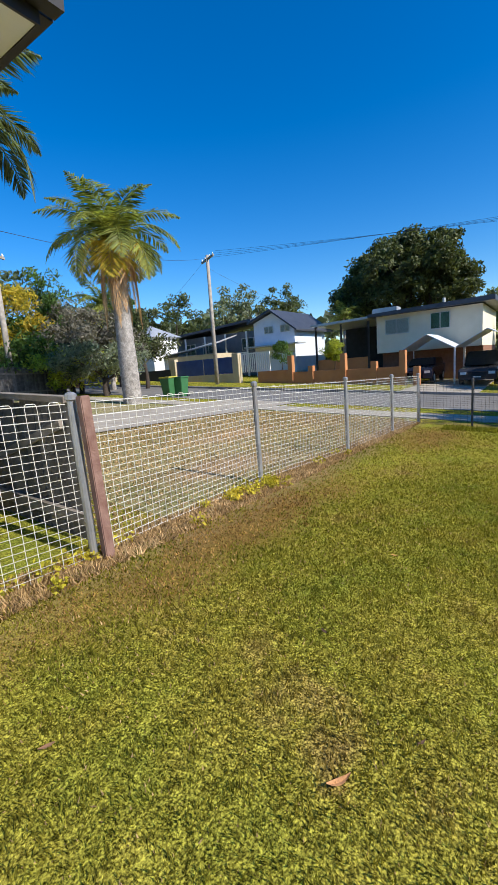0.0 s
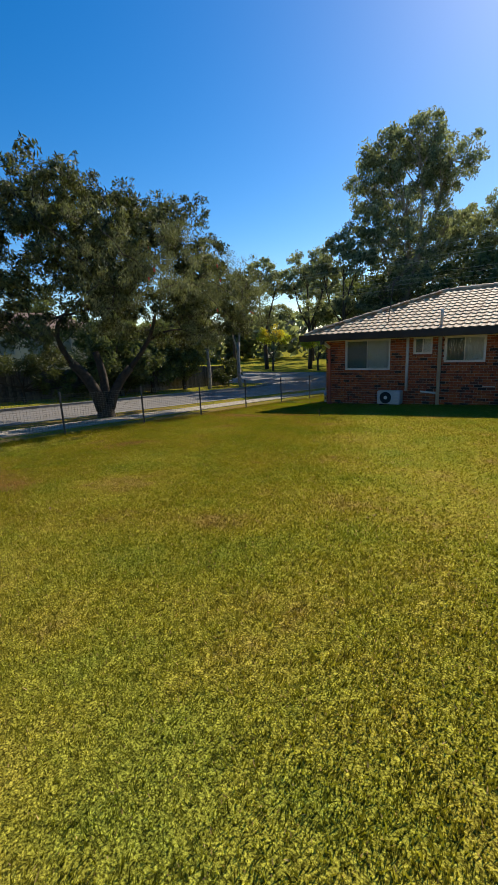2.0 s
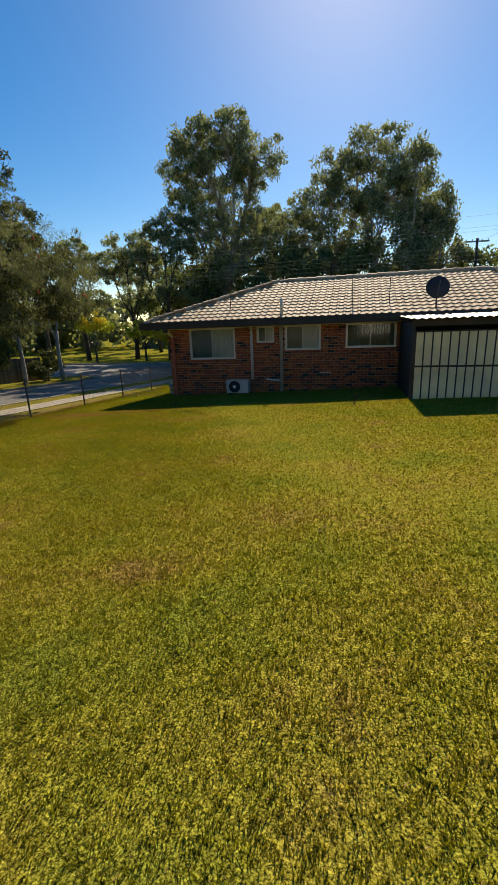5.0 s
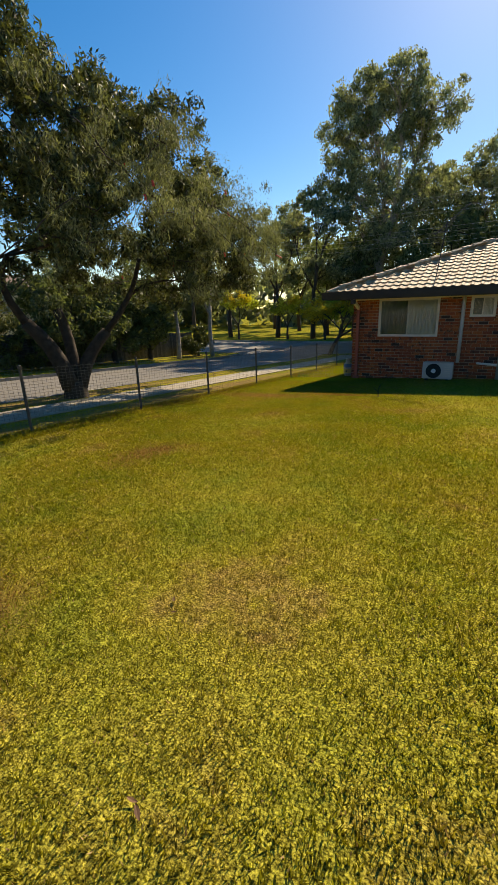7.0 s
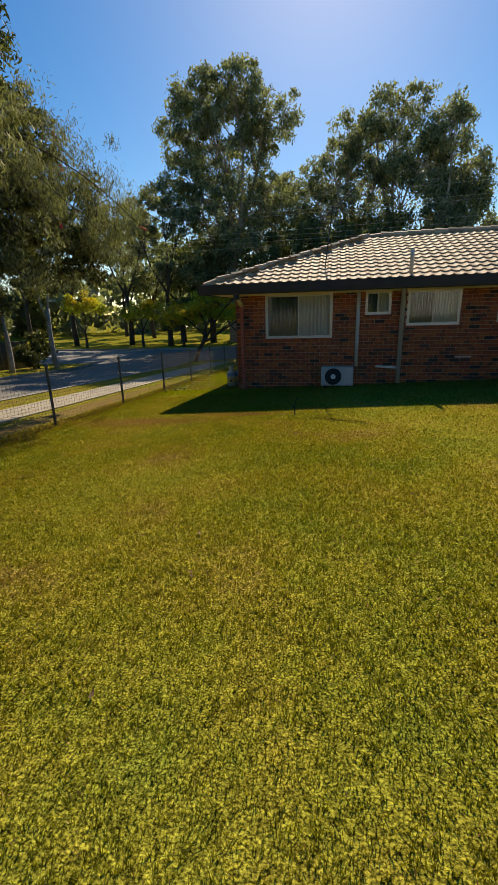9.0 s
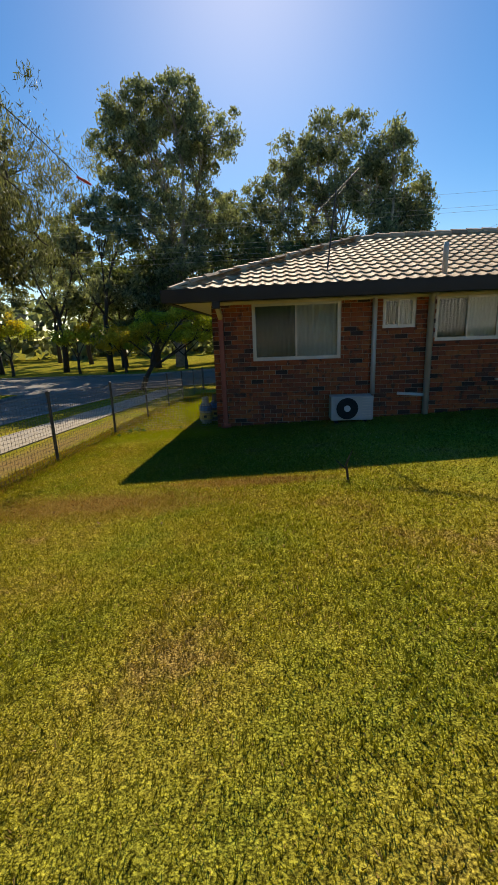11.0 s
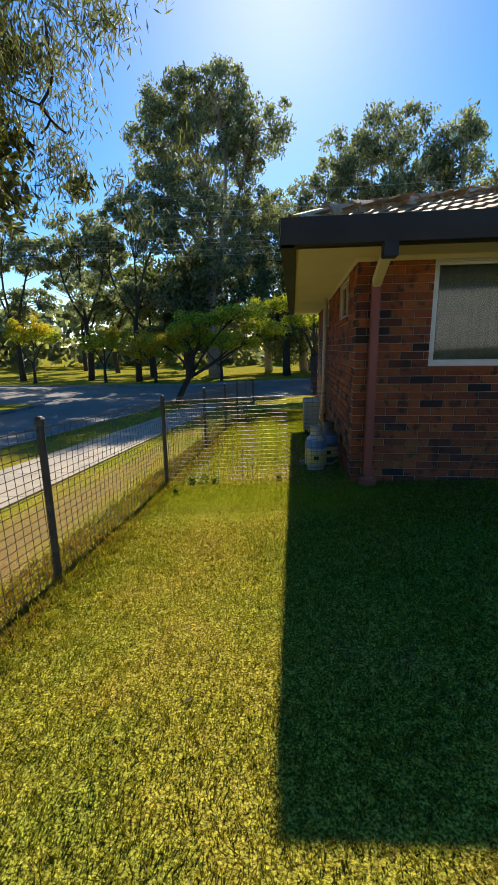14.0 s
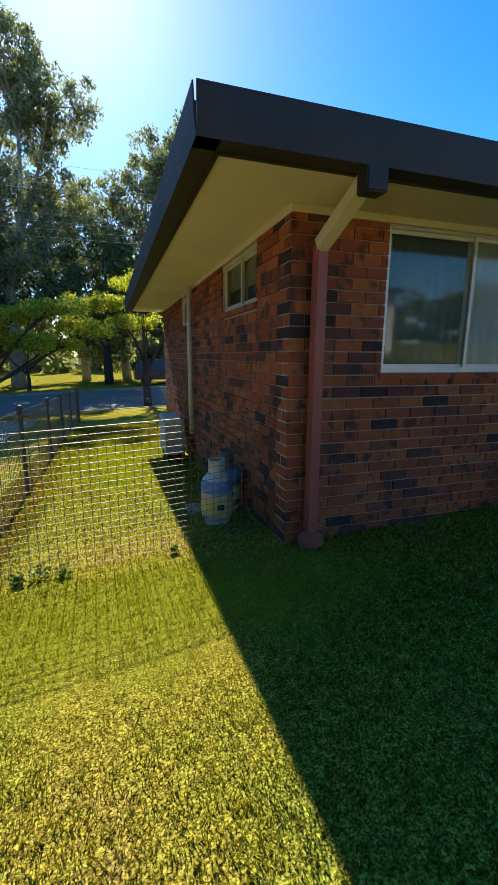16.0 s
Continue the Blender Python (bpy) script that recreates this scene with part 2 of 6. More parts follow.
M_PALMBARK = surf("palm_trunk_bark", (0.22, 0.195, 0.17), (0.42, 0.38, 0.34), 5, 0.9, bump=1.0, bscale=18, stain=(0.13, 0.11, 0.09), sscale=9, fine=(35, 0.35))


def leafmat(name, c, trans=0.35, spread=0.5, c2=None, spec=0.3, tint=(1.5, 1.5, 0.7)):
    c2 = c2 or tuple(v * 1.5 for v in c)
    return surf(name, c, c2, 0.9, 0.55, bump=0, rnd="island", spread=spread, trans=trans, spec=spec, tint=tint)


M_LBOTTLE = leafmat("bottlebrush_leaves", (0.055, 0.065, 0.026), 0.25, 0.75, (0.13, 0.14, 0.055))
M_LGUM = leafmat("gum_leaves", (0.14, 0.165, 0.115), 0.5, 0.55, (0.26, 0.28, 0.19))
# paler copy of the bottlebrush leaf with backlight put into its colour
M_LSPRAY = leafmat("spray_leaves_painted_backlit", (0.09, 0.1, 0.055), 0.4, 0.6, (0.2, 0.215, 0.125))
M_LDARK = leafmat("dark_leaves", (0.08, 0.1, 0.045), 0.45, 0.5, (0.14, 0.165, 0.075))
M_LFIG = leafmat("fig_leaves", (0.05, 0.065, 0.02), 0.25, 0.6, (0.12, 0.13, 0.04))
M_LGREEN = leafmat("green_leaves", (0.05, 0.1, 0.02), 0.4, 0.6, (0.13, 0.2, 0.045))
M_LPOIN = leafmat("feathery_leaves", (0.26, 0.3, 0.045), 0.6, 0.5, (0.44, 0.45, 0.07))
M_LGREY = leafmat("grey_brown_twigs", (0.12, 0.108, 0.08), 0.3, 0.4, (0.2, 0.18, 0.135))
M_LYEL = leafmat("yellowing_leaves", (0.36, 0.27, 0.03), 0.5, 0.4, (0.58, 0.45, 0.05))
M_PALM = leafmat("palm_leaves", (0.13, 0.17, 0.035), 0.4, 0.6, (0.33, 0.33, 0.08))
M_PALMY = leafmat("yellow_palm_leaves", (0.55, 0.42, 0.05), 0.4, 0.3, (0.7, 0.55, 0.08))
M_PALMD = leafmat("dead_palm_leaves", (0.45, 0.26, 0.13), 0.3, 0.3, (0.6, 0.4, 0.22))
M_BLADE = turf("grass_blades", 0.88, 0.5, 80, 0.45)
M_STRAW = leafmat("dry_grass_blades", (0.38, 0.25, 0.11), 0.35, 0.6, (0.56, 0.4, 0.21), 0.02, (1.1, 1.0, 0.7))
M_BARREN = leafmat("brown_dead_grass", (0.22, 0.125, 0.035), 0.3, 0.7, (0.42, 0.265, 0.08), 0.05, (1.1, 0.9, 0.6))
M_WEED = leafmat("yellow_green_weeds", (0.35, 0.32, 0.03), 0.4, 0.5, (0.6, 0.48, 0.06), 0.2)
M_AC = surf("aged_white_casing", (0.45, 0.45, 0.42), (0.52, 0.52, 0.49), 3, 0.6, bump=0.05)
M_PALMDK = leafmat("dark_palm_leaves", (0.08, 0.11, 0.035), 0.3, 0.6, (0.2, 0.22, 0.1))
M_RED = surf("red_flower", (0.6, 0.03, 0.02), (0.7, 0.06, 0.04), 9, 0.6, bump=0)


DIRT = [(3.6, -18.9, 1.1, 0.5), (1.0, -20.5, 1.2, 0.5)]
PATCHES = [(0.9, -12.9, 1.2, 0.7), (2.0, -12.7, 0.5, 0.4), (-0.55, -4.5, 1.4, 0.42), (1.0, -4.0, 1.0, 0.2), (-0.6, -17.0, 1.6, 0.7), (5.3, -17.3, 2.2, 0.4), (0.6, -9.8, 0.35, 0.6)]


def dryness(x, y):
    """How dry the lawn is at a place, from 0 to 1."""
    d = np.zeros_like(x)
    for cx, cy, rx, ry in PATCHES:
        d = np.maximum(d, 1.15 - np.sqrt(((x - cx) / rx) ** 2 + ((y - cy) / ry) ** 2) + 0.25 * np.sin(x * 5 + 1) * np.cos(y * 6.3) + 0.2 * np.sin(x * 13 + y * 4) * np.cos(y * 15 - x * 3))
    return d.clip(0, 1)


def patches(m, spots, colour, amount, reach=1.75):
    """Places of another colour with ragged edges: worn brown ones, lush green ones, bare earth."""
    n, l = m.node_tree.nodes, m.node_tree.links
    b = n["Principled BSDF"]
    col = b.inputs["Base Color"].links[0].from_socket
    geo = n.new("ShaderNodeNewGeometry")
    tex = n.new("ShaderNodeTexNoise")
    tex.inputs["Scale"].default_value, tex.inputs["Detail"].default_value = 2.5, 7
    l.new(geo.outputs["Position"], tex.inputs["Vector"])
    total = None
    for cx, cy, rx, ry in spots:
        mp = n.new("ShaderNodeMapping")
        mp.vector_type = "TEXTURE"
        mp.inputs["Location"].default_value = (cx, cy, 0)
        mp.inputs["Scale"].default_value = (rx, ry, 50)
        l.new(geo.outputs["Position"], mp.inputs["Vector"])
        ln = n.new("ShaderNodeVectorMath")
        ln.operation = "LENGTH"
        l.new(mp.outputs[0], ln.inputs[0])
        if total is None:
            total = ln.outputs["Value"]
        else:
            mn = n.new("ShaderNodeMath")
            mn.operation = "MINIMUM"
            l.new(total, mn.inputs[0])
            l.new(ln.outputs["Value"], mn.inputs[1])
            total = mn.outputs[0]
    ad = n.new("ShaderNodeMath")
    ad.operation = "ADD"
    l.new(total, ad.inputs[0])
    l.new(tex.outputs["Fac"], ad.inputs[1])
    mr = n.new("ShaderNodeMapRange")
    mr.inputs["From Min"].default_value, mr.inputs["From Max"].default_value = reach, 0.9
    mr.inputs["To Max"].default_value = amount
    l.new(ad.outputs[0], mr.inputs["Value"])
    mx = n.new("ShaderNodeMixRGB")
    mx.inputs[2].default_value = (*colour, 1)
    l.new(mr.outputs[0], mx.inputs[0])
    l.new(col, mx.inputs[1])
    for link in list(col.links):
        if link.to_node != mx:
            l.new(mx.outputs[0], link.to_socket)


LUSH = [(-0.9, -0.5, 1.5, 0.65), (-0.9, 4.5, 0.9, 3.0)]
patches(M_GRASS, PATCHES, (0.2, 0.12, 0.036), 0.85)
patches(M_BLADE, [(-0.55, -4.5, 1.4, 0.42), (1.0, -4.0, 1.0, 0.2), (0.9, -12.9, 1.1, 0.6)], (0.25, 0.15, 0.05), 0.7)
patches(M_GRASS, LUSH, (0.23, 0.24, 0.02), 0.8)
patches(M_BLADE, LUSH, (0.26, 0.285, 0.022), 0.8)
patches(M_GRASS, [(-2.8, -3.0, 0.45, 6.0), (-2.8, -13.0, 0.45, 5.0), (-5.8, -6.0, 0.6, 6.0), (2.5, -17.7, 6.0, 0.35)], (0.26, 0.17, 0.08), 0.8)
patches(M_VERGE, DIRT, (0.42, 0.29, 0.17), 0.9)

# ---- mesh helpers ----
class Shape:
    """Vertices and faces gathered in world metres."""

    def __init__(self):
        self.v, self.f = [], []

    def add(self, verts, faces):
        k = len(self.v)
        self.v += [tuple(p) for p in verts]
        self.f += [tuple(i + k for i in q) for q in faces]
        return self

    def box(self, x0, y0, z0, x1, y1, z1, m=None):
        p = [(x, y, z) for z in (z0, z1) for y in (y0, y1) for x in (x0, x1)]
        if m is not None:
            p = [m @ Vector(q) for q in p]
        return self.add(p, [(0, 2, 3, 1), (4, 5, 7, 6), (0, 1, 5, 4), (2, 6, 7, 3), (0, 4, 6, 2), (1, 3, 7, 5)])

    def beam(self, a, b, w, h=None, up=(0, 0, 1)):
        """A bar with a square section from a to b."""
        a, b, h = Vector(a), Vector(b), h or w
        d = (b - a).normalized()
        s = d.cross(Vector(up))
        s = s.normalized() if s.length > 1e-4 else Vector((1, 0, 0))
        u = s.cross(d)
        p = [q + s * i * w / 2 + u * j * h / 2 for q in (a, b) for i, j in ((-1, -1), (1, -1), (1, 1), (-1, 1))]
        return self.add(p, [(0, 1, 2, 3), (7, 6, 5, 4), (0, 4, 5, 1), (1, 5, 6, 2), (2, 6, 7, 3), (3, 7, 4, 0)])

    def tube(self, pts, radii, n=6, caps=True):
        """A round pipe or limb along points."""
        pts = [Vector(p) for p in pts]
        if not hasattr(radii, "__len__"):
            radii = [radii] * len(pts)
        k, out, s = len(self.v), [], None
        for i, p in enumerate(pts):
            d = (pts[min(i + 1, len(pts) - 1)] - pts[max(i - 1, 0)]).normalized()
            s = d.orthogonal().normalized() if s is None else (s - d * s.dot(d)).normalized()
            u = d.cross(s)
            out += [tuple(p + radii[i] * (s * math.cos(a) + u * math.sin(a))) for a in (2 * math.pi * j / n for j in range(n))]
        self.v += out
        for i in range(len(pts) - 1):
            for j in range(n):
                self.f.append((k + i * n + j, k + i * n + (j + 1) % n, k + (i + 1) * n + (j + 1) % n, k + (i + 1) * n + j))
        if caps:
            self.f.append(tuple(k + j for j in reversed(range(n))))
            self.f.append(tuple(k + (len(pts) - 1) * n + j for j in range(n)))
        return self

    def prism(self, ring, z0, z1):
        """Upright sides and lids over a ring of (x, y)."""
        n = len(ring)
        p = [(x, y, z) for z in (z0, z1) for x, y in ring]
        return self.add(p, [tuple(reversed(range(n))), tuple(range(n, 2 * n))] + [(i, (i + 1) % n, n + (i + 1) % n, n + i) for i in range(n)])

    def lathe(self, x, y, rows, n=16):
        """A turned shape about an upright axis; rows of (radius, z)."""
        k = len(self.v)
        self.v += [(x + r * math.cos(2 * math.pi * j / n), y + r * math.sin(2 * math.pi * j / n), z) for r, z in rows for j in range(n)]
        for i in range(len(rows) - 1):
            self.f += [(k + i * n + j, k + i * n + (j + 1) % n, k + (i + 1) * n + (j + 1) % n, k + (i + 1) * n + j) for j in range(n)]
        self.f += [tuple(k + j for j in reversed(range(n))), tuple(k + (len(rows) - 1) * n + j for j in range(n))]
        return self


PLACE = {}


def thing(name, at, label, category, group="", kind=""):
    """A top-level Empty at its base."""
    ob = new(name)
    ob.empty_display_size = 0.2
    ob.location = at
    PLACE[ob] = Vector(at)
    return tagged(ob, label, category, group, kind)


def mesh_of(shape, origin, material, smooth=False):
    me = bpy.data.meshes.new("mesh")
    o = Vector(origin)
    me.from_pydata([(x - o.x, y - o.y, z - o.z) for x, y, z in shape.v], [], shape.f)
    me.materials.append(material)
    if smooth:
        me.polygons.foreach_set("use_smooth", [True] * len(me.polygons))
    return me


def part(name, shape, material, parent, label="", smooth=False, kind="", bevel=0.0):
    ob = new(name, mesh_of(shape, PLACE[parent], material, smooth))
    ob.parent = parent
    PLACE[ob] = PLACE[parent]
    if bevel:
        bm = bmesh.new()
        bm.from_mesh(ob.data)
        bmesh.ops.bevel(bm, geom=bm.edges[:], offset=bevel, segments=2, affect="EDGES", clamp_overlap=True)
        bm.to_mesh(ob.data)
        bm.free()
    return tagged(ob, label, kind=kind)


def setting(name, shape, material, label, smooth=False):
    ob = new(name, mesh_of(shape, (0, 0, 0), material, smooth))
    return tagged(ob, label, kind="structure")


def raw(name, verts, quads, material):
    """A mesh object from arrays of corners and of quads or triangles."""
    me = bpy.data.meshes.new(name)
    n, k = len(quads), quads.shape[1]
    me.vertices.add(len(verts))
    me.vertices.foreach_set("co", np.ascontiguousarray(verts, dtype=np.float32).ravel())
    me.loops.add(n * k)
    me.loops.foreach_set("vertex_index", quads.astype(np.int32).ravel())
    me.polygons.add(n)
    me.polygons.foreach_set("loop_start", np.arange(0, n * k, k, dtype=np.int32))
    me.update(calc_edges=True)
    me.materials.append(material)
    return new(name, me)


# ---- the lie of the land ----
def G(x, y):
    """Height of the ground."""
    x, y = np.clip(x, -9.0, 22.0), np.clip(y, -45.0, 13.0)
    return -0.19 + 0.042 * x - 0.055 * y


def Gz(x, y):
    return float(G(x, y))


# street runs along y at x -13.2 .. -6.6; the cross street along x at y 15.5 .. 27
RX0, RX1, CY0, CY1 = -13.2, -6.6, 15.5, 27.0


def in_road(x, y):
    return ((x > RX0) & (x < RX1) & (y < CY1)) | ((y > CY0) & (y < CY1))


def grid_sheet(xs, ys, zfun, keep=None):
    s = Shape()
    xs, ys = np.array(xs), np.array(ys)
    X, Y = np.meshgrid(xs, ys)
    Z = zfun(X, Y)
    s.v = list(zip(X.ravel().tolist(), Y.ravel().tolist(), Z.ravel().tolist()))
    w = len(xs)
    for j in range(len(ys) - 1):
        for i in range(w - 1):
            if keep is None or keep((xs[i] + xs[i + 1]) / 2, (ys[j] + ys[j + 1]) / 2):
                a = j * w + i
                s.f.append((a, a + 1, a + w + 1, a + w))
    return s


def ground_height(X, Y):
    e = 0.01
    inside = ((X > RX0 + e) & (X < RX1 - e) & (Y < CY1 - e)) | ((Y > CY0 + e) & (Y < CY1 - e))
    return G(X, Y) - 0.3 * inside + 0.012 * np.sin(X * 1.3) * np.cos(Y * 1.1) * ((X > -2) & (X < 12) & (Y > -18) & (Y < -1))


XS = sorted({-900, -400, -200, -120, -80, -60, -45, -35, -28, -22, -18, -15, RX0, RX0 + 0.02, -11, -9, RX1 - 0.02, RX1, -5, -3.5} | {round(-2.5 + 0.5 * i, 2) for i in range(56)} | {30, 40, 60, 90, 150, 300, 900})
YS = sorted({-900, -400, -200, -120, -90, -70, -55, -45, -38, -32, -28, -24, -21} | {round(-19 + 0.5 * i, 2) for i in range(52)} | {8, 10, 12, 13, CY0, CY0 + 0.02, 19, 23, CY1 - 0.02, CY1, 30, 40, 55, 75, 110, 200, 400, 900})
setting("ground", grid_sheet(XS, YS, ground_height), M_GRASS, "sunlit mown lawn, yellow green with dry brown patches", True)
RXS = [-300, -150, -80, -50, -30, -20, RX0, -11, -9.9, -9, -8, RX1, -3, 2, 8, 14, 22, 40, 80, 200]
RYS = [-300, -150, -80, -45, -30, -20, -10, 0, 8, 13, CY0, 19, 23, CY1]
setting("road", grid_sheet(RXS, RYS, lambda X, Y: G(X, Y) - 0.11 + 0.05 * np.exp(-((X + 9.9) / 2.5) ** 2) * (Y < CY0), lambda x, y: bool(in_road(np.array(x), np.array(y)))), M_ROAD, "grey worn asphalt street with tree shade", True)


def kerb(x0, y0, x1, y1):
    s = Shape()
    n = max(1, int(max(abs(x1 - x0), abs(y1 - y0)) / 3))
    for i in range(n):
        a, b = i / n, (i + 1) / n
        p, q = (x0 + (x1 - x0) * a, y0 + (y1 - y0) * a), (x0 + (x1 - x0) * b, y0 + (y1 - y0) * b)
        s.beam((*p, Gz(*p) - 0.1), (*q, Gz(*q) - 0.1), 0.16, 0.24)
    return s


for line in ((RX1, -60, RX1, CY0), (RX0, -60, RX0, CY0), (RX1, CY0, 60, CY0), (RX0, CY0, -60, CY0), (-60, CY1, 60, CY1)):
    setting("kerb", kerb(*line), M_KERB, "grey concrete kerb at the road edge")
PATHX0, PATHX1 = -4.9, -3.5
s = Shape()
for i in range(60):
    y0 = -58 + i * 1.2
    y1 = y0 + 1.19
    s.add([(PATHX0, y0, Gz(PATHX0, y0) + 0.025), (PATHX1, y0, Gz(PATHX1, y0) + 0.025), (PATHX1, y1, Gz(PATHX1, y1) + 0.025), (PATHX0, y1, Gz(PATHX0, y1) + 0.025), (PATHX0, y0, Gz(PATHX0, y0) - 0.1), (PATHX1, y0, Gz(PATHX1, y0) - 0.1), (PATHX1, y1, Gz(PATHX1, y1) - 0.1), (PATHX0, y1, Gz(PATHX0, y1) - 0.1)], [(0, 1, 2, 3), (0, 4, 5, 1), (1, 5, 6, 2), (2, 6, 7, 3), (3, 7, 4, 0)])
setting("footpath", s, M_CONC, "pale concrete footpath of square bays along the street")
# drier verge beyond the side fence and garden drive
setting("verge", grid_sheet(np.arange(-3.4, 6.1, 0.5), np.arange(-42, -17.9, 1.0), lambda X, Y: G(X, Y) + 0.006), M_VERGE, "dry patchy grass beyond the side fence", True)
setting("driveway", grid_sheet([-22, -19, -16, RX0 - 0.1], [-21, -19.5, -17.5], lambda X, Y: G(X, Y) + 0.02), M_CONC, "concrete driveway of the white house")
setting("crossing", grid_sheet([RX1 + 0.1, -5.6, -4.6, -3.6, -2.4, -1.2, 0, 1.2, 2.4, 3.6, 5.0], [-26.3, -25.2, -24.1, -23.05], lambda X, Y: G(X, Y) + 0.034), M_CONC, "pale concrete driveway crossing the verge to the neighbouring house")
s = Shape().prism([(11.38, -8.3), (11.45, -9.2), (12.0, -9.95), (13.5, -10.1), (16.0, -10.0), (16.0, -8.7), (12.8, -8.85), (12.2, -8.8)], -0.06, 0.022)
s.v = [(x, y, z + Gz(x, y)) for x, y, z in s.v]
setting("path", s, M_CONC, "worn concrete slab at the edge of the lawn")


# ---- fences ----
def fence_post(x, y, parent, mat, h=1.06, r=0.024, name="post"):
    z = Gz(x, y)
    s = Shape().lathe(x, y, [(r, z - 0.2), (r, z + h - 0.02), (r * 1.35, z + h - 0.015), (r * 1.35, z + h + 0.02), (r * 0.8, z + h + 0.035), (r * 0.2, z + h + 0.04)], 10)
    part(name, s, mat, parent, smooth=False)


def wire_span(a, b, parent, mat, h=1.02, dx=0.075, dz=0.05, r=0.0024):
    (x0, y0), (x1, y1) = a, b
    L = math.hypot(x1 - x0, y1 - y0)
    ux, uy = (x1 - x0) / L, (y1 - y0) / L
    s = Shape()

    def at(d, k):
        bow = 0.012 * math.sin(d * 2.1 + k * 3)
        x, y = x0 + ux * d - uy * bow, y0 + uy * d + ux * bow
        return (x, y, Gz(x, y) + k)

    for i in range(int(L / dx)):
        d = dx * (i + 0.5)
        s.tube([at(d, 0.01), at(d, 0.5), at(d, h)], r, 3, False)
    for j in range(int(h / dz) + 1):
        k = h - dz * j
        s.tube([at(d, k) for d in np.linspace(0, L, 4)], r * (1.6 if j in (0, 2) else 1), 3, False)
    for i in range(int(L / 0.15)):
        d = 0.15 * i
        s.tube([at(d + 0.0375, h), at(d + 0.05, h + 0.014), at(d + 0.1, h + 0.014), at(min(d + 0.1125, L), h)], r, 3, False)
    part("wire_mesh", s, mat, parent)


def wire_fence(pts, label, pm, wm, posts=True, dx=0.075, h=1.06):
    f = thing("wire_fence", (*pts[0], Gz(*pts[0])), label, "fence")
    for p in pts if posts else []:
        fence_post(*p, f, pm, h, 0.03 if h > 1.1 else 0.024)
    for a, b in zip(pts, pts[1:]):
        wire_span(a, b, f, wm, h - 0.04, dx=dx)
    return f


FY = -17.75
SH = 1.18
street_posts = [(-2.66, -17.68), (-2.58, -16.5), (-2.52, -14.15), (-2.4, -11.8), (-2.25, -9.5), (-2.12, -7.1), (-2.05, -4.75), (-2.0, -2.33), (-2.0, 0.13), (-2.02, 2.6), (-2.05, 5.1), (-2.08, 7.5), (-2.1, 10.0), (-2.1, 12.4)]
wire_fence(street_posts, "low dark steel-post wire mesh fence along the footpath", M_POSTD, M_WIRED)
wire_fence([(6.5, -17.87), (4.08, -17.98), (1.73, -17.8), (-0.78, -17.79), (-2.6, -17.68)], "low wire mesh fence with galvanised posts beside dry grass", M_POST, M_WIRE, h=SH)
wire_fence([(6.56, -17.85), (9.0, FY - 0.3), (11.5, FY - 0.4)], "wire mesh fence in front of the paling fence", M_POST, M_WIRE, False, h=SH)
wire_fence([(-1.99, 0.13), (0.14, 0.35)], "short wire mesh fence between street fence and gas bottle", M_POSTD, M_WIRED, False, 0.06)
wire_fence([(-2.05, 12.4), (3, 12.6), (8, 12.8)], "wire mesh fence at the far side of the yard", M_POSTD, M_WIRED)
rp = thing("timber_post", (6.26, FY - 0.22, Gz(6.25, FY)), "rusty red timber post standing beside the galvanised fence post", "post")
part("post", Shape().beam((6.44, -17.78, Gz(6.36, FY) - 0.1), (6.47, -17.78, Gz(6.36, FY) + 1.2), 0.075, 0.06, up=(0, 1, 0)), M_RUST, rp, bevel=0.006)


def paling_fence(x0, y0, x1, y1, h, label, pieces_each, mat=None, rails=True, seed=1):
    rng = random.Random(seed)
    f = thing("paling_fence", (x0, y0, Gz(x0, y0)), label, "fence")
    L = math.hypot(x1 - x0, y1 - y0)
    ux, uy = (x1 - x0) / L, (y1 - y0) / L
    joined = Shape()
    w = 0.1
    for i in range(int(L / (w + 0.006))):
        d = i * (w + 0.006)
        x, y = x0 + ux * d, y0 + uy * d
        z, hh = Gz(x, y), h + rng.uniform(-0.03, 0.03)
        s = joined if not pieces_each else Shape()
        lean = rng.uniform(-0.008, 0.008)
        s.beam((x + ux * w / 2, y + uy * w / 2, z), (x + ux * (w / 2 + lean), y + uy * (w / 2 + lean), z + hh), w, 0.016 + rng.uniform(0, 0.004), up=(-uy, ux, 0))
        if pieces_each:
            part("paling", s, mat or M_PALING, f)
    if not pieces_each:
        part("palings", joined, mat or M_PALINGS, f, kind="stuff")
    if rails:
        for k in (0.35, h - 0.3):
            s = Shape().beam((x0 - uy * 0.03, y0 + ux * 0.03, Gz(x0, y0) + k), (x1 - uy * 0.03, y1 + ux * 0.03, Gz(x1, y1) + k), 0.04, 0.08)
            part("rail", s, M_PALINGS, f)
    return f


# ---- the brick house ----
HX0, HX1, HY0, HY1 = 0.2, 14.75, 0.0, 7.0
EZ = 2.24
BASE = -0.35
house = thing("brick_house", (7.3, 3.5, -0.1), "single-storey red brick house with a cream-brown tiled hip roof", "house")
WINS = [(0.97, 2.66, 1.13, 2.21), (3.44, 4.05, 1.66, 2.21), (4.42, 5.62, 1.385, 2.21), (6.42, 8.0, 1.42, 2.21), (13.9, 14.5, 1.35, 2.21)]
SWINS = [(0.72, 1.87, 1.70, 2.19), (3.62, 4.6, 1.72, 2.16)]


def holes_wall(s, length, openings, put, thick=0.1):
    """A wall skin with real openings: strips between and above them."""
    cuts = sorted({0.0, length, *(o[0] for o in openings), *(o[1] for o in openings)})
